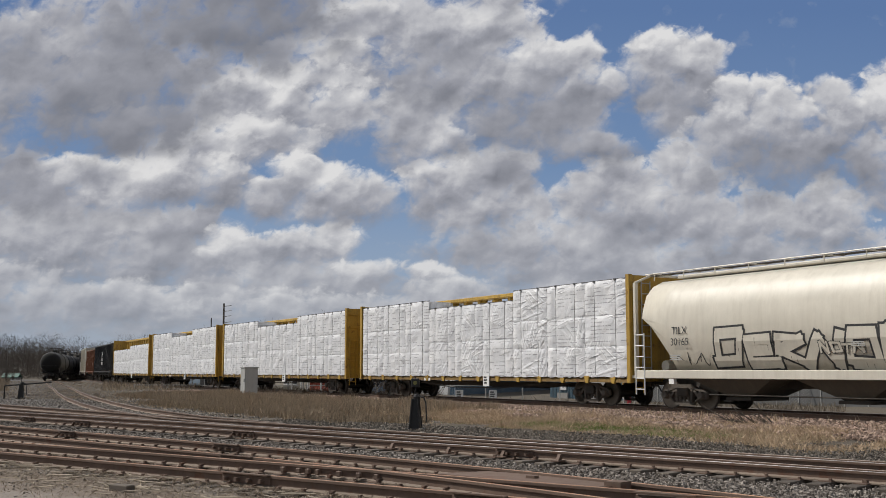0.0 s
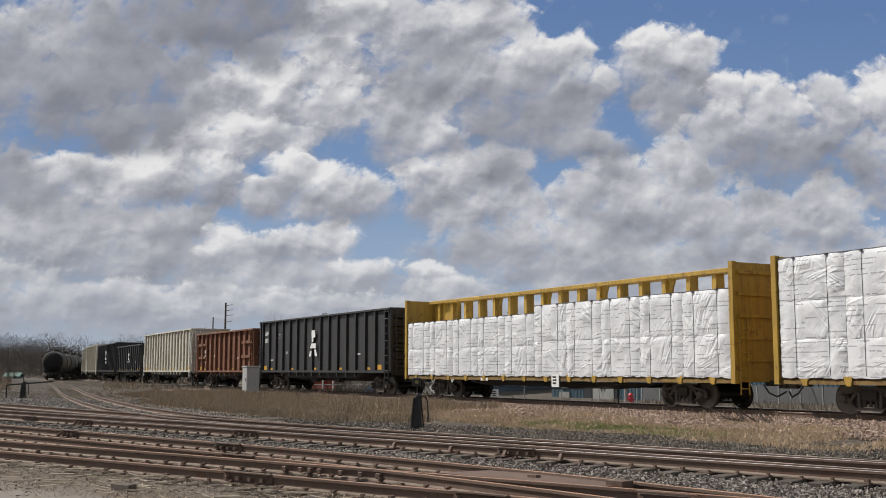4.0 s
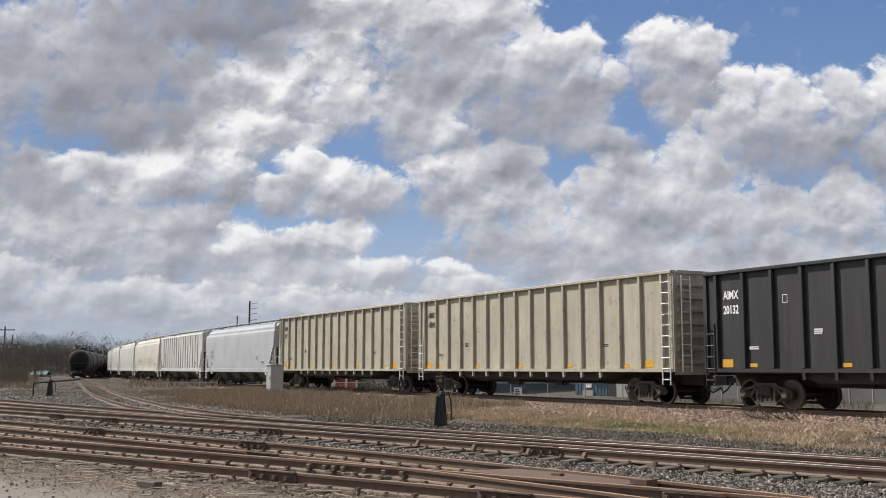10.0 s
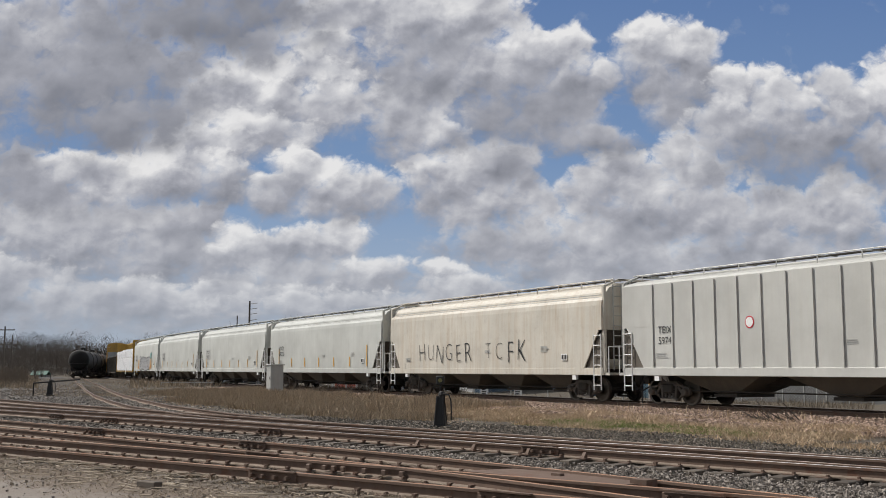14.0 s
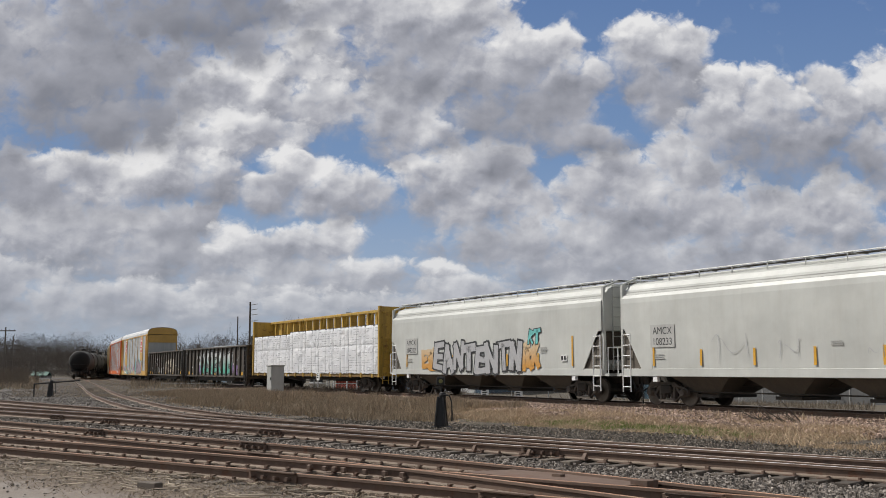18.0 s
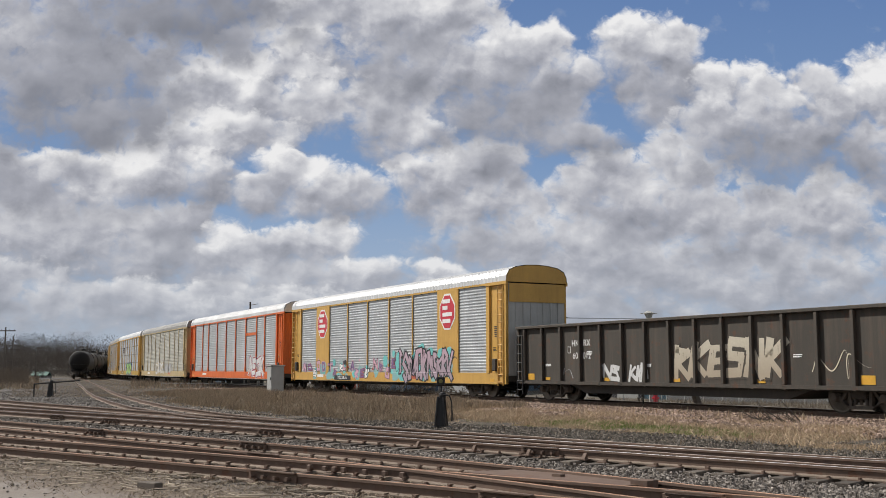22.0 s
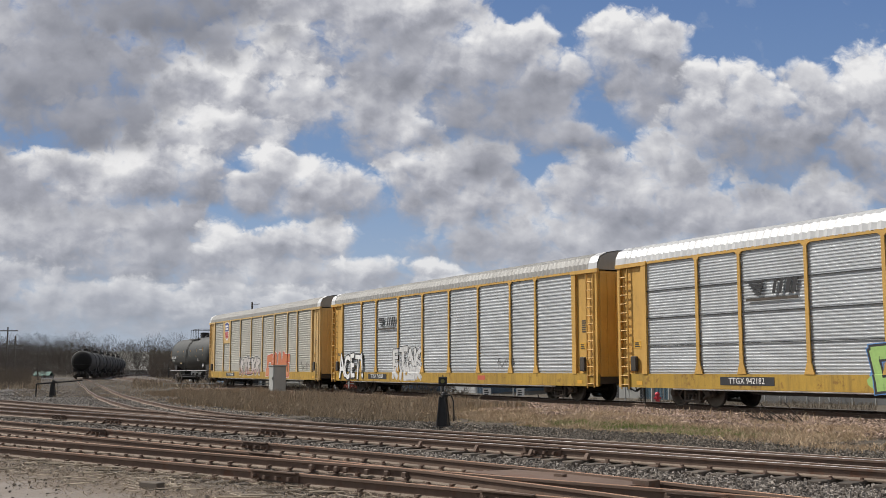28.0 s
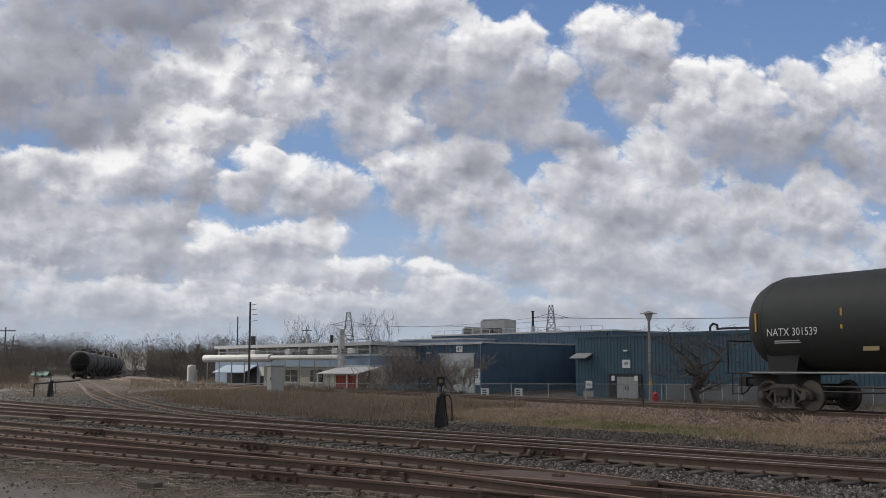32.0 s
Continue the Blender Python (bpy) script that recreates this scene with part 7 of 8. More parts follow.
for x in (14, 15.2, 22):
    part("roof_vent", lathe(bmesh.new(), ((4.4, .12), (4.7, .12), (4.75, .2), (4.9, .05)), 8, "z", (x, 2, 0)), M_GREYBOX, works)
part("awning", prism(bmesh.new(), [(-1.9, 1.2), (-.02, 2.05), (-.02, 2.15), (-1.95, 1.28)], 2.4, 8.8, "x"), M_PALEBLUE, works, "pale blue sloping awning")
part("opening", boxed(2.6, 8.6, -.06, -.01, -.9, 2.0), M_INK, works)
part("service_door", boxed(9.0, 12.2, -.06, -.01, -.9, 1.9), M_WHITEWALL, works)
part("door_leaf", boxed(9.4, 10.4, -.1, -.06, -.9, .9), M_INK, works)
front = block("beige_office", m2, 13.5, 31.2, -2.5, -.15, G, 1.85, M_BEIGE, M_ROOFEDGE, "low beige block office with dark windows and white roof edge", ribs=False)
for x in (17.5, 21.8):
    w = part("window", boxed(x, x + 2.0, -2.56, -2.5, .35, 1.57), M_GLASS, front)
    part("window_frame", boxed(x + .95, x + 1.05, -2.6, -2.56, .35, 1.57), M_BEIGE, w)
    part("window_sill", boxed(x - .1, x + 2.1, -2.65, -2.5, .25, .35), M_ROOFEDGE, w)
    part("window_frame", boxed(x, x + 2.0, -2.6, -2.56, .92, .98), M_BEIGE, w)
porch = empty("porch", m2)
part("roof", prism(bmesh.new(), [(-5.4, 1.15), (-2.6, 1.75), (-2.6, 1.85), (-5.45, 1.23)], 26.4, 32.6, "x"), M_ROOFEDGE, porch)
part("screen", boxed(29.0, 32.4, -5.0, -4.95, G, 1.05), M_PORCH, porch, "red-brown slatted screen")
for i in range(8):
    part("slat", boxed(29.05 + i * .42, 29.3 + i * .42, -5.04, -5.0, G, 1.0), M_PORCH, porch)
for x in (26.5, 28, 29, 31, 32.5):
    part("post", boxed(x - .06, x + .06, -5.3, -5.18, G, 1.2), M_ROOFEDGE, porch)
tagged(porch, "lean-to porch with white roof and red-brown screen", "porch")
silo = empty("white_tank", Matrix.Translation((-28.6, 122.5, -1.0)))
part("shell", lathe(bmesh.new(), ((0, .5), (2.9, .5), (3.1, .4), (3.15, .1)), 16, "z"), M_PIPE, silo)
part("pipe", rods([((.6, 0, 0), (.6, 0, 2.6))], .06, 6), M_PIPE, silo)
tagged(silo, "small white upright storage tank", "tank")


def chain_fence():
    f = empty("chain_link_fence")
    a, b = Vector((-24, 92, -1.05)), Vector((44, 82, -1.05))
    n = 23
    for i in range(n + 1):
        p = a + (b - a) * i / n
        part("post", rods([(p, p + Vector((0, 0, 1.55)))], .045, 6), M_GREYBOX, f)
    part("top_rail", rods([(a + Vector((0, 0, 1.5)), b + Vector((0, 0, 1.5)))], .03, 5), M_GREYBOX, f)
    bm = bmesh.new()
    d = (b - a)
    k = int(d.length / .22)
    for i in range(k):
        p = a + d * i / k
        for s in (-1, 1):
            q = p + d.normalized() * s * 1.4 + Vector((0, 0, 1.45))
            w = Vector((0, 0, .006))
            vs = [bm.verts.new(c) for c in (p - w, p + w, q + w, q - w)]
            bm.faces.new(vs)
    part("mesh_wire", bm, M_GREYBOX, f)["kind"] = "stuff"
    tagged(f, "grey chain-link fence along the building yard", "fence")
    for x, y in ((6.1, 87.2), (3.4, 87.5)):
        s = empty("fence_sign", Matrix.Translation((x, y - .1, -.4)))
        part("plate", boxed(-.32, .32, -.02, .02, -.35, .5), M_WHITE, s)
        bars(s, -.22, .38, -.022, 3, .44, .1, M_INK)
        tagged(s, "white notice plate on the fence", "sign", "fence notices")


chain_fence()
shed = empty("green_shed", Matrix.Translation((-73.5, 196, -.6)))
part("wall", boxed(-1.4, 1.4, 0, 2, 0, 1.1), M_CONCRETE, shed)
part("roof", prism(bmesh.new(), [(-.2, 1.05), (1, 1.7), (2.2, 1.05), (2.2, 1.15), (1, 1.85), (-.2, 1.15)], -1.5, 1.5, "x"), plain("green_roof", (.09, .18, .14), .6), shed)
tagged(shed, "small shed with a pale green roof", "shed")


# ---------------------------------------------------------------- trees
def grow(seed, height, spread=.55, levels=6, trunk=.12, upright=.35, start=.3, bark=None):
    """Bare branching: returns stem and twig meshes."""
    rnd = random.Random(seed)
    stems, twigs = [], []
    def limb(p, d, length, r, lev):
        steps = 3 if lev < 3 else 2
        q = p
        for k in range(steps):
            d = (d + Vector((rnd.uniform(-1, 1), rnd.uniform(-1, 1), rnd.uniform(-.5, 1))) * .16).normalized()
            nq = q + d * length / steps
            r2 = r * (.84 if lev < 3 else .75)
            (stems if lev < 2 else twigs).append((q, nq, r, r2))
            q, r = nq, r2
            if lev < levels and (k > 0 or lev > 0):
                for _ in range(1 if lev != 2 else 2):
                    side = Vector((rnd.uniform(-1, 1), rnd.uniform(-1, 1), rnd.uniform(-.1, .9))).normalized()
                    nd = (d * upright + side * spread).normalized()
                    limb(q, nd, length * rnd.uniform(.55, .78), r * .62, lev + 1)
    limb(Vector((0, 0, 0)), Vector((0, 0, 1)), height * start, trunk, 0)
    for _ in range(3):
        limb(Vector((0, 0, height * start * .9)), Vector((rnd.uniform(-.6, .6), rnd.uniform(-.6, .6), 1)).normalized(), height * .3, trunk * .6, 1)
    out = []
    for segs, sides in ((stems, 5), (twigs, 3)):
        vs, fs = [], []
        for p, q, r, r2 in segs:
            d = (q - p).normalized()
            u = d.orthogonal().normalized()
            w = d.cross(u)
            b = len(vs)
            for c, rad in ((p, max(r, .007)), (q, max(r2, .006))):
                for k in range(sides):
                    a = 2 * math.pi * k / sides
                    vs.append(c + (u * math.cos(a) + w * math.sin(a)) * rad)
            for k in range(sides):
                fs.append((b + k, b + (k + 1) % sides, b + sides + (k + 1) % sides, b + sides + k))
        me = bpy.data.meshes.new("branches")
        me.from_pydata(vs, [], fs)
        me.materials.append(bark or M_BARK)
        out.append(me)
    top = max((v[2] for v in (q for _, q, _, _ in twigs)), default=height)
    return out, height / top


def tree(name, seed, x, y, z, height, label, category="tree", **k):
    (stem, twig), fit = grow(seed, height, **k)
    t = empty(name, Matrix.Translation((x, y, z)))
    for me in (stem, twig):
        me.transform(Matrix.Diagonal((fit, fit, fit, 1)))
    hang("trunk", stem, None, t)
    hang("crown", twig, None, t)
    return tagged(t, label, category)


tree("bare_tree", 4, 17.0, 72, -1.05, 6.0, "spreading bare tree in front of the teal building", spread=1.0, upright=.12, levels=6, trunk=.15, start=.2).scale = (1.9, 1.9, 1)
for i, (x, y, h) in enumerate(((-2.4, 74, 4.0), (-3.4, 74.5, 3.6), (-1.2, 73.6, 3.7), (1.2, 74, 3.4), (-4.6, 75, 2.8), (-.2, 74.4, 3.0))):
    tree("bare_bush", 20 + i, x, y, -1.05, h, "dense leafless brown bush before the workshop", "bush", spread=.9, upright=.5, levels=6, trunk=.022, start=.12, bark=M_TWIG).scale = (1.5, 1.5, 1.2)
kinds = [tree("bare_tree", 40 + i, 0, -60, -1, 10, "leafless grey-brown tree in the far woods", spread=.55, upright=.75, levels=6, trunk=.12, start=.24) for i in range(5)]
low_kinds = [tree("bare_thicket", 60 + i, 0, -60, -1, 4.5, "tangled leafless thicket along the track", "thicket", spread=.9, upright=.6, levels=5, trunk=.06, start=.1) for i in range(3)]
rnd = random.Random(8)


def plant_out(ks, spots):
    for i, (x, y, k) in enumerate(spots):
        src = ks[i % len(ks)]
        m = Matrix.Translation((x, y, -.4)) @ Matrix.Rotation(rnd.uniform(0, 6.3), 4, "Z")
        if i < len(ks):
            src.matrix_basis = m
            src.scale = (k, k, k)
        else:
            c = copy_thing(src, m)
            c.scale = (k, k, k)


woods = []
for i in range(34):
    u = rnd.uniform(-.47, -.19)
    y = rnd.uniform(215, 330)
    woods.append((u * y, y, rnd.uniform(.6, .9) * (y / 250) * .95))
woods += [(-21.5, 168, 1.05), (-36, 170, .95), (-40, 178, .85), (-19, 172, .9), (-14, 165, 1.15), (-11, 172, 1.2), (12, 190, 1.05), (16, 195, 1.1), (20, 188, 1.0), (8, 200, 1.0), (33, 190, .95), (38, 185, .9), (-46, 190, .9), (-50, 200, .9), (43, 170, .85), (-3, 210, .9)]
plant_out(kinds, woods)
thick = []
for i in range(34):
    u = rnd.uniform(-.46, -.22)
    y = rnd.uniform(120, 205) if u < -.36 else rnd.uniform(205, 260)
    thick.append((u * y, y, rnd.uniform(.6, 1.0)))
thick += [(-34, 140, .8), (-32, 146, .9), (-36, 150, .9), (-38, 158, .9), (-31, 136, .7)]
plant_out(low_kinds, thick)


# ---------------------------------------------------------------- turnout ironwork and litter
def yard_turn(slope=0.0):
    return Matrix.Rotation(PHI - math.pi / 2 + slope, 4, "Z")


def joint_bar(u, d, slope, n=4, length=.9, side=-1, flat=False):
    j = empty("rail_joint", Matrix.Translation(yard(u, d, Y_TOP)) @ yard_turn(slope))
    part("splice_bar", prism(bmesh.new(), [(side * .02, -.14), (side * .055, -.13), (side * .05, -.04), (side * .02, -.03)], -length / 2, length / 2, "x"), M_STEEL, j)
    if flat:
        part("cover_plate", boxed(-length / 2, length / 2, -.11, -.04, -.01, .006), M_STEEL, j)
    for i in range(n):
        x = -length / 2 + (i + .5) * length / n
        part("bolt", lathe(bmesh.new(), ((0, .03), (.05, .03), (.05, .022), (.085, .022)), 6, "y", (x, side * .055 - (.085 if side < 0 else 0), -.085)), M_STEEL, j)
    tagged(j, "rusty bolted rail joint", "rail joint", "rail joints")


slope_front = math.atan(.1)
for u, d, sl, n, L in ((-12.6, 9.06, slope_front, 4, 1.0), (-8.55, 9.46, slope_front, 4, .8), (-15.4, 10.86, 0, 5, 1.0), (-13.0, 15.32, 0, 4, .9), (-21.5, 15.32, 0, 4, .9), (-29.5, 15.32, 0, 4, .9), (-17.9, 12.37, 0, 4, .9), (-33.0, 15.32, 0, 4, .9), (-7.0, 11.0, slope_front, 4, .8), (-24.5, 12.37, 0, 4, .8)):
    joint_bar(u, d, sl, n, L, flat=True)
frog = empty("frog_blocks", Matrix.Translation(yard(-11.8, 10.62, Y_TOP)) @ yard_turn(slope_front))
for i, x in enumerate((-1.75, -1.4, -1.2, -1.0, -.55, -.15, .2, .6, 1.05, 1.5, 1.8)):
    part("spacer_block", boxed(x - .045, x + .045, -.09, -.03, -.13, -.05, bevel=.012), M_STEEL, frog)
tagged(frog, "row of rusty bolted spacer blocks on the frog", "frog")
guard = empty("guard_plate", Matrix.Translation(yard(-9.6, 11.62, Y_TOP)) @ yard_turn(.03))
part("plate", prism(bmesh.new(), [(-1.35, -.45), (-1.05, .35), (1.25, .38), (1.5, -.15), (1.3, -.5)], -.08, -.035, "z"), M_STEEL, guard)
part("lug", boxed(1.35, 1.6, -.2, .05, -.09, .02), M_STEEL, guard)
part("lug", boxed(.0, .15, -.1, .0, -.035, .0), M_STEEL, guard)
tagged(guard, "flat rusty steel plate between the turnout rails", "steel plate")
for u in (-14.6, -13.2, -11.9, -16.2):
    b = empty("rail_brace", Matrix.Translation(yard(u, 15.22, Y_TOP - .14)) @ yard_turn())
    part("brace", prism(bmesh.new(), [(-.08, 0), (.02, 0), (.02, .1), (-.01, .1)], -.035, .035, "x"), M_STEEL, b)
    part("plate", boxed(-.09, .09, -.14, .05, -.02, .0), M_STEEL, b)
    tagged(b, "rusty rail brace on the tie", "rail brace", "rail braces")
block_ = tagged(part("wood_block", boxed(-.19, .19, -.07, .07, 0, .1, bevel=.012), M_TIE), "weathered wooden block lying by the track", "wood block")
block_.matrix_basis = Matrix.Translation(yard(-13.2, 7.45, .0)) @ yard_turn(.15)


def stones(name, n, spot, lo, hi, material, label, seed):
    """Loose stones as one mesh: rough twelve-sided lumps."""
    rng = np.random.default_rng(seed)
    base = np.array([(x, y, z) for x in (-1, 1) for y in (-1, 1) for z in (-1, 1)], float) * .62
    quads = np.array(((0, 1, 3, 2), (4, 6, 7, 5), (0, 4, 5, 1), (2, 3, 7, 6), (0, 2, 6, 4), (1, 5, 7, 3)))
    pos = spot(rng, n)
    size = rng.uniform(lo, hi, (n, 1, 1))
    v = base[None] * rng.uniform(.55, 1.25, (n, 8, 3)) * size * rng.uniform(.6, 1.3, (n, 1, 3))
    a = rng.uniform(0, 6.28, n)
    c, s = np.cos(a)[:, None], np.sin(a)[:, None]
    x, y = v[:, :, 0] * c - v[:, :, 1] * s, v[:, :, 0] * s + v[:, :, 1] * c
    t = rng.uniform(-.6, .6, n)[:, None]
    y, z = y * np.cos(t) - v[:, :, 2] * np.sin(t), y * np.sin(t) + v[:, :, 2] * np.cos(t)
    co = np.stack((x, y, z), 2) + pos[:, None]
    me = bpy.data.meshes.new(name)
    me.from_pydata(co.reshape(-1, 3).tolist(), [], (quads[None] + 8 * np.arange(n)[:, None, None]).reshape(-1, 4).tolist())
    tagged(hang(name, me, material), label, "stones", kind="stuff")


MAIN_D, MAIN_N = np.array((-math.sin(TH), math.cos(TH))), np.array((math.cos(TH), math.sin(TH)))
BED_C = NEAR * math.cos(TH) + 1.6


def shoulder(rng, n):
    s = 18 + 75 * rng.random(n) ** 1.6
    o = -.9 - 5.6 * rng.random(n) ** .8
    p = MAIN_D[None] * (s - NEAR * math.sin(TH))[:, None] + MAIN_N[None] * (BED_C + o)[:, None]
    z = np.interp(o, (-6.8, -5.8, -4.4, -1.75, -.8), (.09, .14, .16, .18, .17))
    return np.column_stack((p, z + rng.uniform(-.02, .03, n)))


stones("ballast_stones", 46000, shoulder, .03, .064, M_STONE, "loose tan ballast stones on the main line's shoulder", 3)


def between(d0, d1, u0, u1, z=.01, bias=1.0):
    def spot(rng, n):
        u, d = u0 + (u1 - u0) * rng.random(n) ** bias, rng.uniform(d0, d1, n)
        p = np.outer(u, np.array(YU)) + np.outer(d, np.array(YN))
        p[:, 2] = z + rng.uniform(-.01, .03, n)
        return p
    return spot


stones("yard_gravel", 26000, between(12.3, 15.2, 0, -40, -.05), .015, .036, M_STONE2, "loose grey gravel between the yard tracks", 4)
stones("track_gravel", 30000, between(8.5, 12.4, -1, -34, -.04), .013, .032, M_STONE4, "loose brown gravel and dirt between the rusty rails", 5)
stones("far_gravel", 20000, between(15.3, 21.2, 1, -56, -.02, 1.2), .013, .034, M_STONE3, "dark gravel beside the through track", 6)
stones("verge_gravel", 26000, between(17.6, 22.2, 4, -28, .04), .014, .036, M_STONE3, "dark gravel between the yard track and the grass", 9)
stones("dirt_pebbles", 900, between(4.6, 8.2, -1, -22, .003), .008, .026, M_STONE2, "small pebbles scattered over the dirt", 7)


stones("stony_yard", 14000, between(19.5, 38, -30, -80, .0), .02, .055, M_STONE2, "grey stones round the far switch", 8)


def blades(name, n, spot, tall, material, label, seed, wide=.022, lean=.35):
    """Grass as single bent blades in one mesh."""
    rng = np.random.default_rng(seed)
    pos, k = spot(rng, n)
    h = rng.uniform(.35, 1, n) * tall * k
    a = rng.uniform(0, 6.28, n)
    w = wide * rng.uniform(.5, 1.2, n)
    side = np.column_stack((np.cos(a) * w, np.sin(a) * w, np.zeros(n)))
    b = rng.uniform(0, 6.28, n)
    off = rng.uniform(0, lean, n) * h
    mid = pos + np.column_stack((np.cos(b) * off * .35, np.sin(b) * off * .35, h * .6))
    tip = pos + np.column_stack((np.cos(b) * off, np.sin(b) * off, h))
    co = np.stack((pos - side, pos + side, mid + side * .6, tip, mid - side * .6), 1).reshape(-1, 3)
    me = bpy.data.meshes.new(name)
    me.from_pydata(co.tolist(), [], [(5 * i, 5 * i + 1, 5 * i + 2, 5 * i + 3, 5 * i + 4) for i in range(n)])
    tagged(hang(name, me, material), label, "grass", kind="stuff")


def verge(o0, o1, s0, s1, bias=1.6, patchy=.0, gap=20.2):
    """Places between the yard and the main line: o metres before the main line's centre."""
    def spot(rng, n):
        n2 = n * 3
        s = s0 + (s1 - s0) * rng.random(n2) ** bias
        o = rng.uniform(o0, o1, n2)
        p = MAIN_D[None] * (s - NEAR * math.sin(TH))[:, None] + MAIN_N[None] * (BED_C + o)[:, None]
        d = p @ np.array((YN.x, YN.y))
        clump = np.sin(p[:, 0] * 1.3 + 2 * np.sin(p[:, 1] * .7)) * np.sin(p[:, 1] * 1.1 + 1.7 * np.sin(p[:, 0] * .9))
        keep = (d > gap + .35 * np.sin(p[:, 0] * .8)) & (clump > patchy - 1 + rng.random(n2) * .8)
        p, s, clump = p[keep][:n], s[keep][:n], clump[keep][:n]
        z = np.array([ground_z(x, y) for x, y in p])
        m = len(p)
        pos = np.column_stack((p, z - .02))
        if m < n:
            pos = np.concatenate((pos, pos[:n - m]))
            clump = np.concatenate((clump, clump[:n - m]))
        return pos, .75 + .35 * clump
    return spot


blades("tall_dry_grass", 70000, verge(-10.5, -3.9, 48, 84, 1.0, .0, 19.4), .5, M_TALLGRASS, "tall dry tan grass along the main line", 11, .011)
blades("edge_grass", 34000, verge(-13.2, -9.8, 43, 67, 1.0, .1, 19.1), .4, M_TALLGRASS, "rough dry grass beside the branch track", 27, .010, .6)
blades("dry_grass", 110000, verge(-9.8, -5.0, 17, 70, 1.2, .25, 20.2), .27, M_GRASS, "short dry tan grass beside the ballast", 12, .006, 1.3)
blades("dry_stubble", 26000, verge(-14, -5.5, 20, 84, 1.3, .4, 19.6), .12, M_GRASS, "sparse dry stubble by the yard track", 13, .012, 1.3)
blades("green_grass", 17000, verge(-9.0, -7.3, 31.5, 40, 1.0, .1, 20.6), .2, M_GREEN, "patch of fresh green grass", 14, .008, .8)
blades("green_shoots", 6000, verge(-10.0, -6.4, 24, 52, 1.0, .5, 20.6), .13, M_GREEN, "green shoots among the dry grass", 26, .008, 1.0)
blades("shoulder_weeds", 1500, verge(-4.6, -2.6, 18, 70, 1.2, .85), .42, M_GRASS, "dry weeds growing out of the ballast", 15, .011, .5)


def far_verge(rng, n):
    y = rng.uniform(86, 250, n)
    x = y * np.where(rng.random(n) < .6, rng.uniform(-.46, -.375, n), rng.uniform(-.29, -.2, n))
    return np.column_stack((x, y, np.array([ground_z(a, b) for a, b in zip(x, y)]) - .02)), np.ones(n)


def back_verge(rng, n):
    y = rng.uniform(44, 92, n)
    x = y * rng.uniform(-.2, .4, n)
    d = x * math.cos(TH) + y * math.sin(TH)
    y = np.where(d < 31, y + 20, y)
    return np.column_stack((x, y, np.array([ground_z(a, b) for a, b in zip(x, y)]) - .02)), np.ones(n)


blades("brush_grass", 16000, far_verge, .55, M_TALLGRASS, "rough dry grass round the siding", 16, .035, .6)
blades("back_grass", 26000, back_verge, .5, piece_mat("back_grass", (.09, .07, .05), (.27, .215, .155), .9, .1), "rough dry grass behind the main line", 17, .014, .6)


def siding_verge(rng, n):
    y = rng.uniform(62, 160, n)
    x = y * rng.uniform(-.40, -.2, n)
    return np.column_stack((x, y, np.array([ground_z(a, b) for a, b in zip(x, y)]) - .02)), np.ones(n)


blades("siding_stubble", 22000, siding_verge, .16, M_TALLGRASS, "short dry stubble between the siding and the main line", 25, .018, 1.0)


M_STRAW = piece_mat("dead_straw", (.14, .108, .076), (.50, .41, .30), .9, .1, skew=1.2)


def straw(rng, n):
    u, d = rng.uniform(-26, -2, n), 6.0 + 3.2 * rng.random(n) ** .6
    d = np.where(rng.random(n) < .25, rng.uniform(8.6, 12.2, n), d)
    p = np.outer(u, np.array(YU)) + np.outer(d, np.array(YN))
    p[:, 2] = .015
    return p, np.ones(n)


blades("dead_straw", 24000, straw, .045, M_STRAW, "dead straw and litter on the dirt", 18, .006, 4.0)
sticks = bmesh.new()
rnd = random.Random(19)
for i in range(420):
    p = yard(rnd.uniform(-26, -6), rnd.uniform(6.7, 8.8), .02 + rnd.uniform(0, .03))
    a = rnd.uniform(-.5, .5) + (PHI - math.pi / 2)
    l = rnd.uniform(.2, .8)
    rod(sticks, p, p + Vector((math.cos(a) * l, math.sin(a) * l, rnd.uniform(-.01, .05))), rnd.uniform(.004, .011), 5)
tagged(part("dead_sticks", sticks, piece_mat("bleached_wood", (.10, .08, .06), (.46, .39, .30), .9)), "dead sticks and splinters beside the rail", "sticks", kind="stuff")


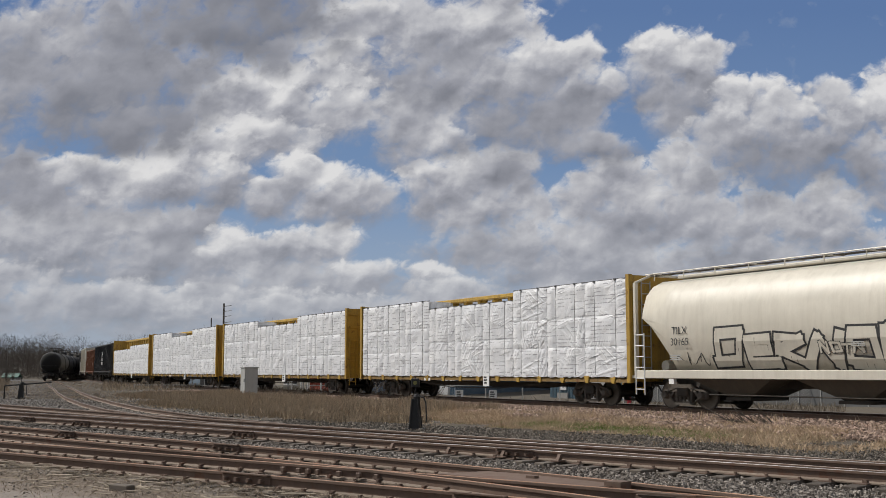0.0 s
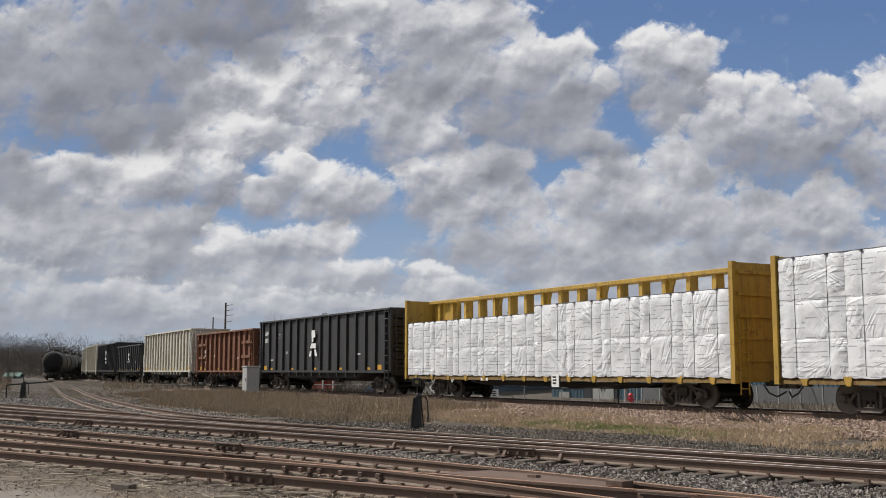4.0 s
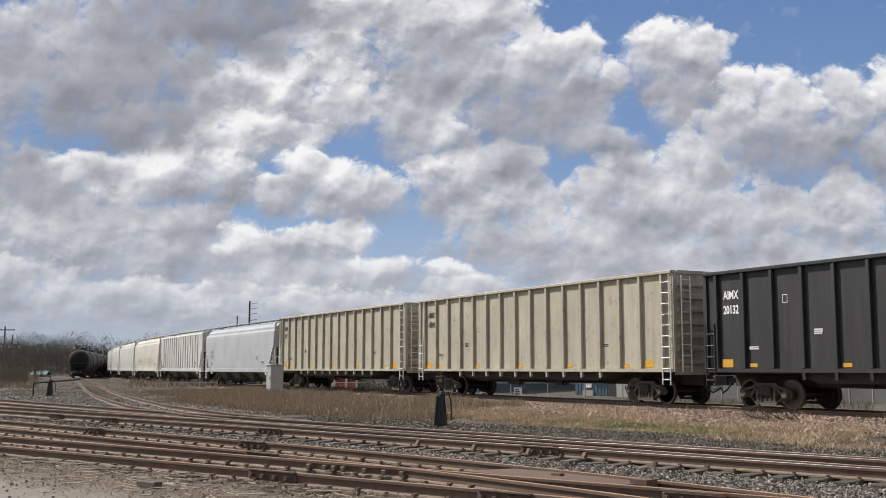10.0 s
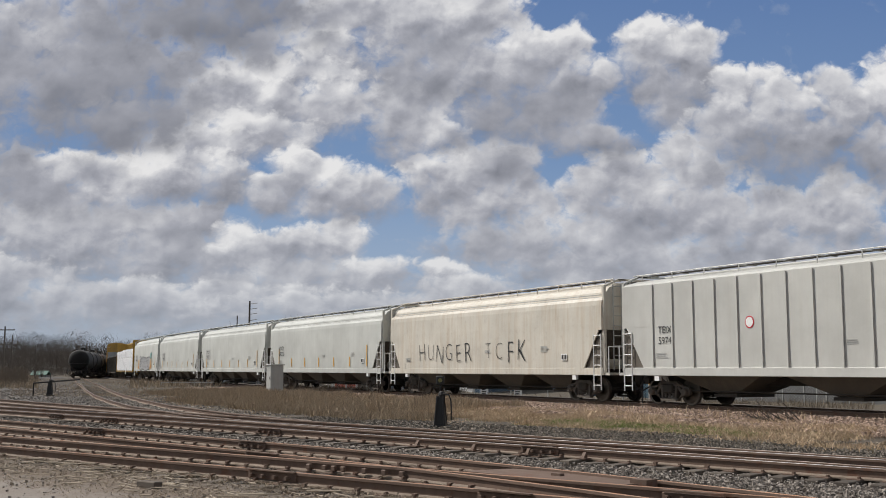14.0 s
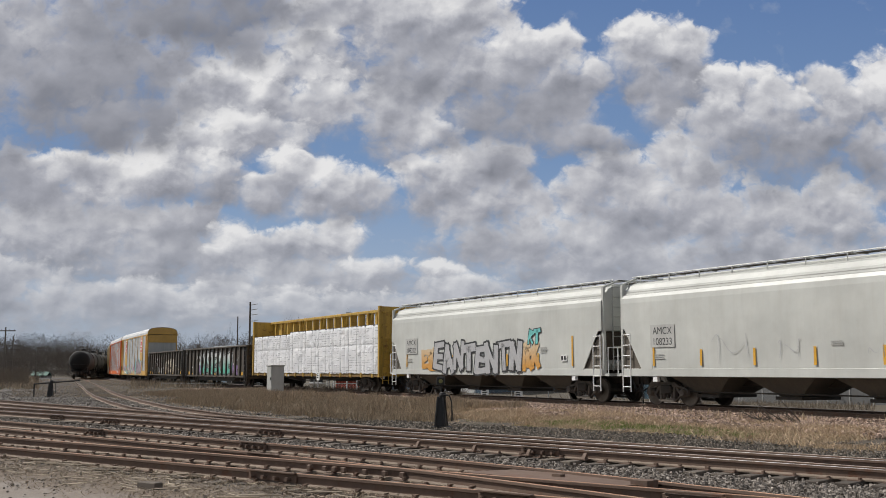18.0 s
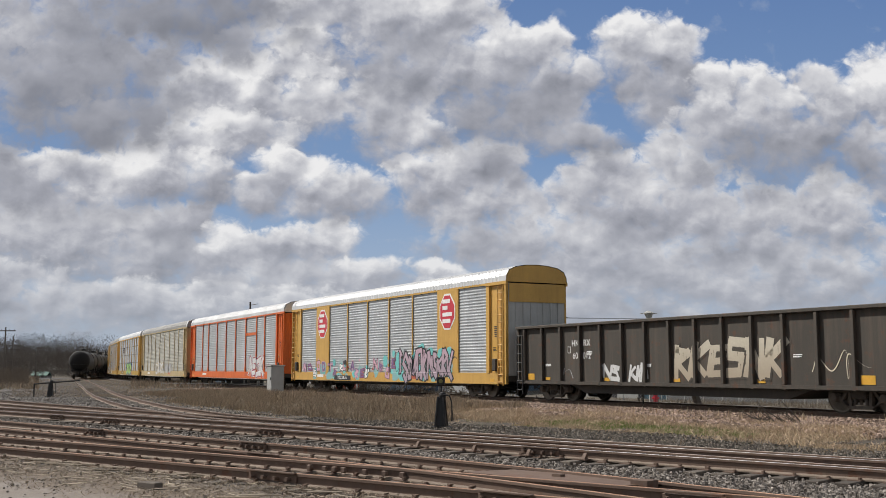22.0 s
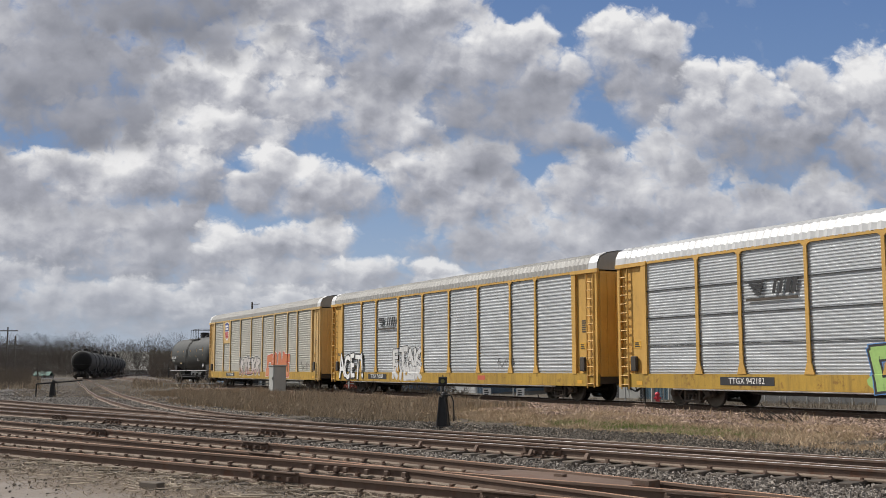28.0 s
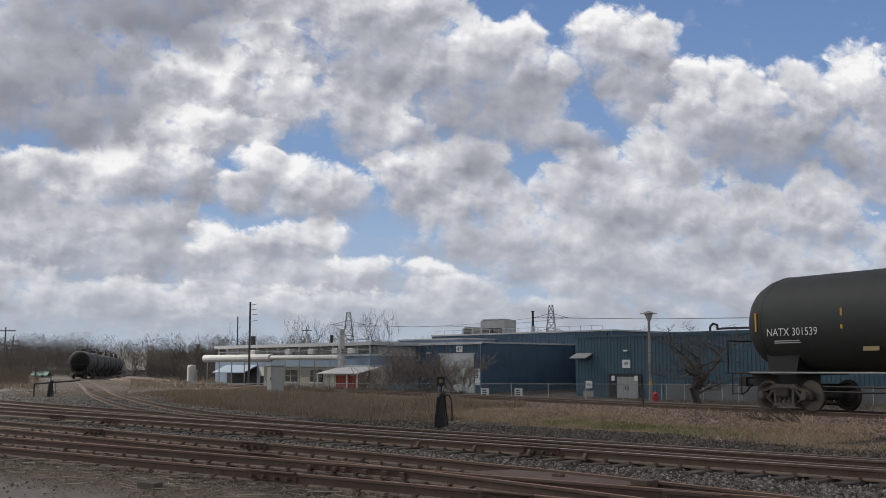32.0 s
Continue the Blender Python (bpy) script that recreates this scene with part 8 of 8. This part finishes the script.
def twigs(name, n, y0, y1, u0, u1, tall, long, material, label, seed, wide, round_=3.2):
    """Leafless woods far off: fine twigs fanning out through overlapping round crowns, in one mesh."""
    rng = np.random.default_rng(seed)
    u, y = rng.uniform(u0, u1, n), rng.uniform(y0, y1, n)
    x = y * u
    cell = np.floor(x / round_ + 40 * np.sin(np.floor(y / 14)))
    k = np.modf(np.abs(np.sin(cell * 12.9898 + np.floor(y / 14) * 78.233) * 43758.5453))[0]
    mid = np.abs(np.modf(np.abs(x / round_ + 40 * np.sin(np.floor(y / 14))))[0] - .5) * 2
    top = tall * (.6 + .4 * k) * np.sqrt(1 - .75 * mid ** 2)
    z = top * rng.random(n) ** .62
    h = long * rng.uniform(.4, 1.1, n)
    side = (rng.random(n) - .5) * 1.5
    lean = np.where(z > .15 * top, side, side * .5)
    w = wide * rng.uniform(.5, 1.3, n) * np.where(z < .15 * top, 1.4, 1)
    p = np.column_stack((x, y, z - .6))
    tip = p + np.column_stack((lean * h, rng.uniform(-.4, .4, n) * h, h * .8))
    s = np.column_stack((w, np.zeros(n), np.zeros(n)))
    co = np.stack((p - s, p + s, tip + s * .3, tip - s * .3), 1).reshape(-1, 3)
    me = bpy.data.meshes.new(name)
    me.from_pydata(co.tolist(), [], np.arange(4 * n).reshape(-1, 4).tolist())
    tagged(hang(name, me, material), label, "woods", kind="stuff")


branch_pile = bmesh.new()
rnd = random.Random(33)
for i in range(16):
    p = Vector((9.2 + rnd.uniform(-.5, .5), 29.2 + rnd.uniform(-.3, .3), .14))
    a, l = rnd.uniform(1.9, 2.9), rnd.uniform(.5, 1.3)
    q = p + Vector((math.cos(a) * l, rnd.uniform(-.2, .2), abs(math.sin(a)) * l * .55))
    rod(branch_pile, p, q, .022, 5, .006)
    for k in (.4, .65, .85):
        w = p.lerp(q, k)
        rod(branch_pile, w, w + Vector((rnd.uniform(-.25, .25), rnd.uniform(-.15, .15), rnd.uniform(.02, .25))), .008, 4, .003)
tagged(part("dead_branch", branch_pile, M_BARK), "broken dead branch lying in the dry grass", "branch")

M_FARWOOD = piece_mat("far_bare_woods", (.085, .07, .058), (.16, .132, .108), .95)
M_BRUSH = piece_mat("brown_brush", (.12, .094, .07), (.25, .20, .15), .95)
twigs("far_woods", 60000, 300, 380, -.48, -.12, 13.5, 1.3, M_FARWOOD, "far bare woods on the horizon", 21, .028, 7.0)
twigs("far_scrub", 45000, 215, 290, -.47, -.33, 10.5, .9, M_FARWOOD, "leafless trees before the woods", 22, .017, 5.5)
twigs("siding_scrub", 24000, 205, 260, -.275, -.19, 7.8, .9, M_BRUSH, "brown leafless scrub beside the main line", 24, .017, 4.0)
twigs("near_scrub", 26000, 95, 190, -.46, -.385, 2.6, .6, M_BRUSH, "leafless brush beside the siding", 23, .007, 2.6)


# ---------------------------------------------------------------- what moves
def car_pose(s):
    p, a = main_line(s)
    return Matrix.Translation(p + Vector((0, 0, RAIL_Z))) @ Matrix.Rotation(a - math.pi / 2, 4, "Z")


def motions():
    walk(sky_sheet, [(t, drift(t)) for t in (0, 16, 32)])
    walk(sun_cloud, [(t, cloud_way(t)) for t in (0, 16, 28, 29, 30, 31, 32)])
    for ob, s in CARS:
        walk(ob, [(t, car_pose(s - 19.82 * (t - 16) - .0147 * (t - 16) ** 2 - .15 * max(0, t - 30) ** 2)) for t in range(33)])


motions()
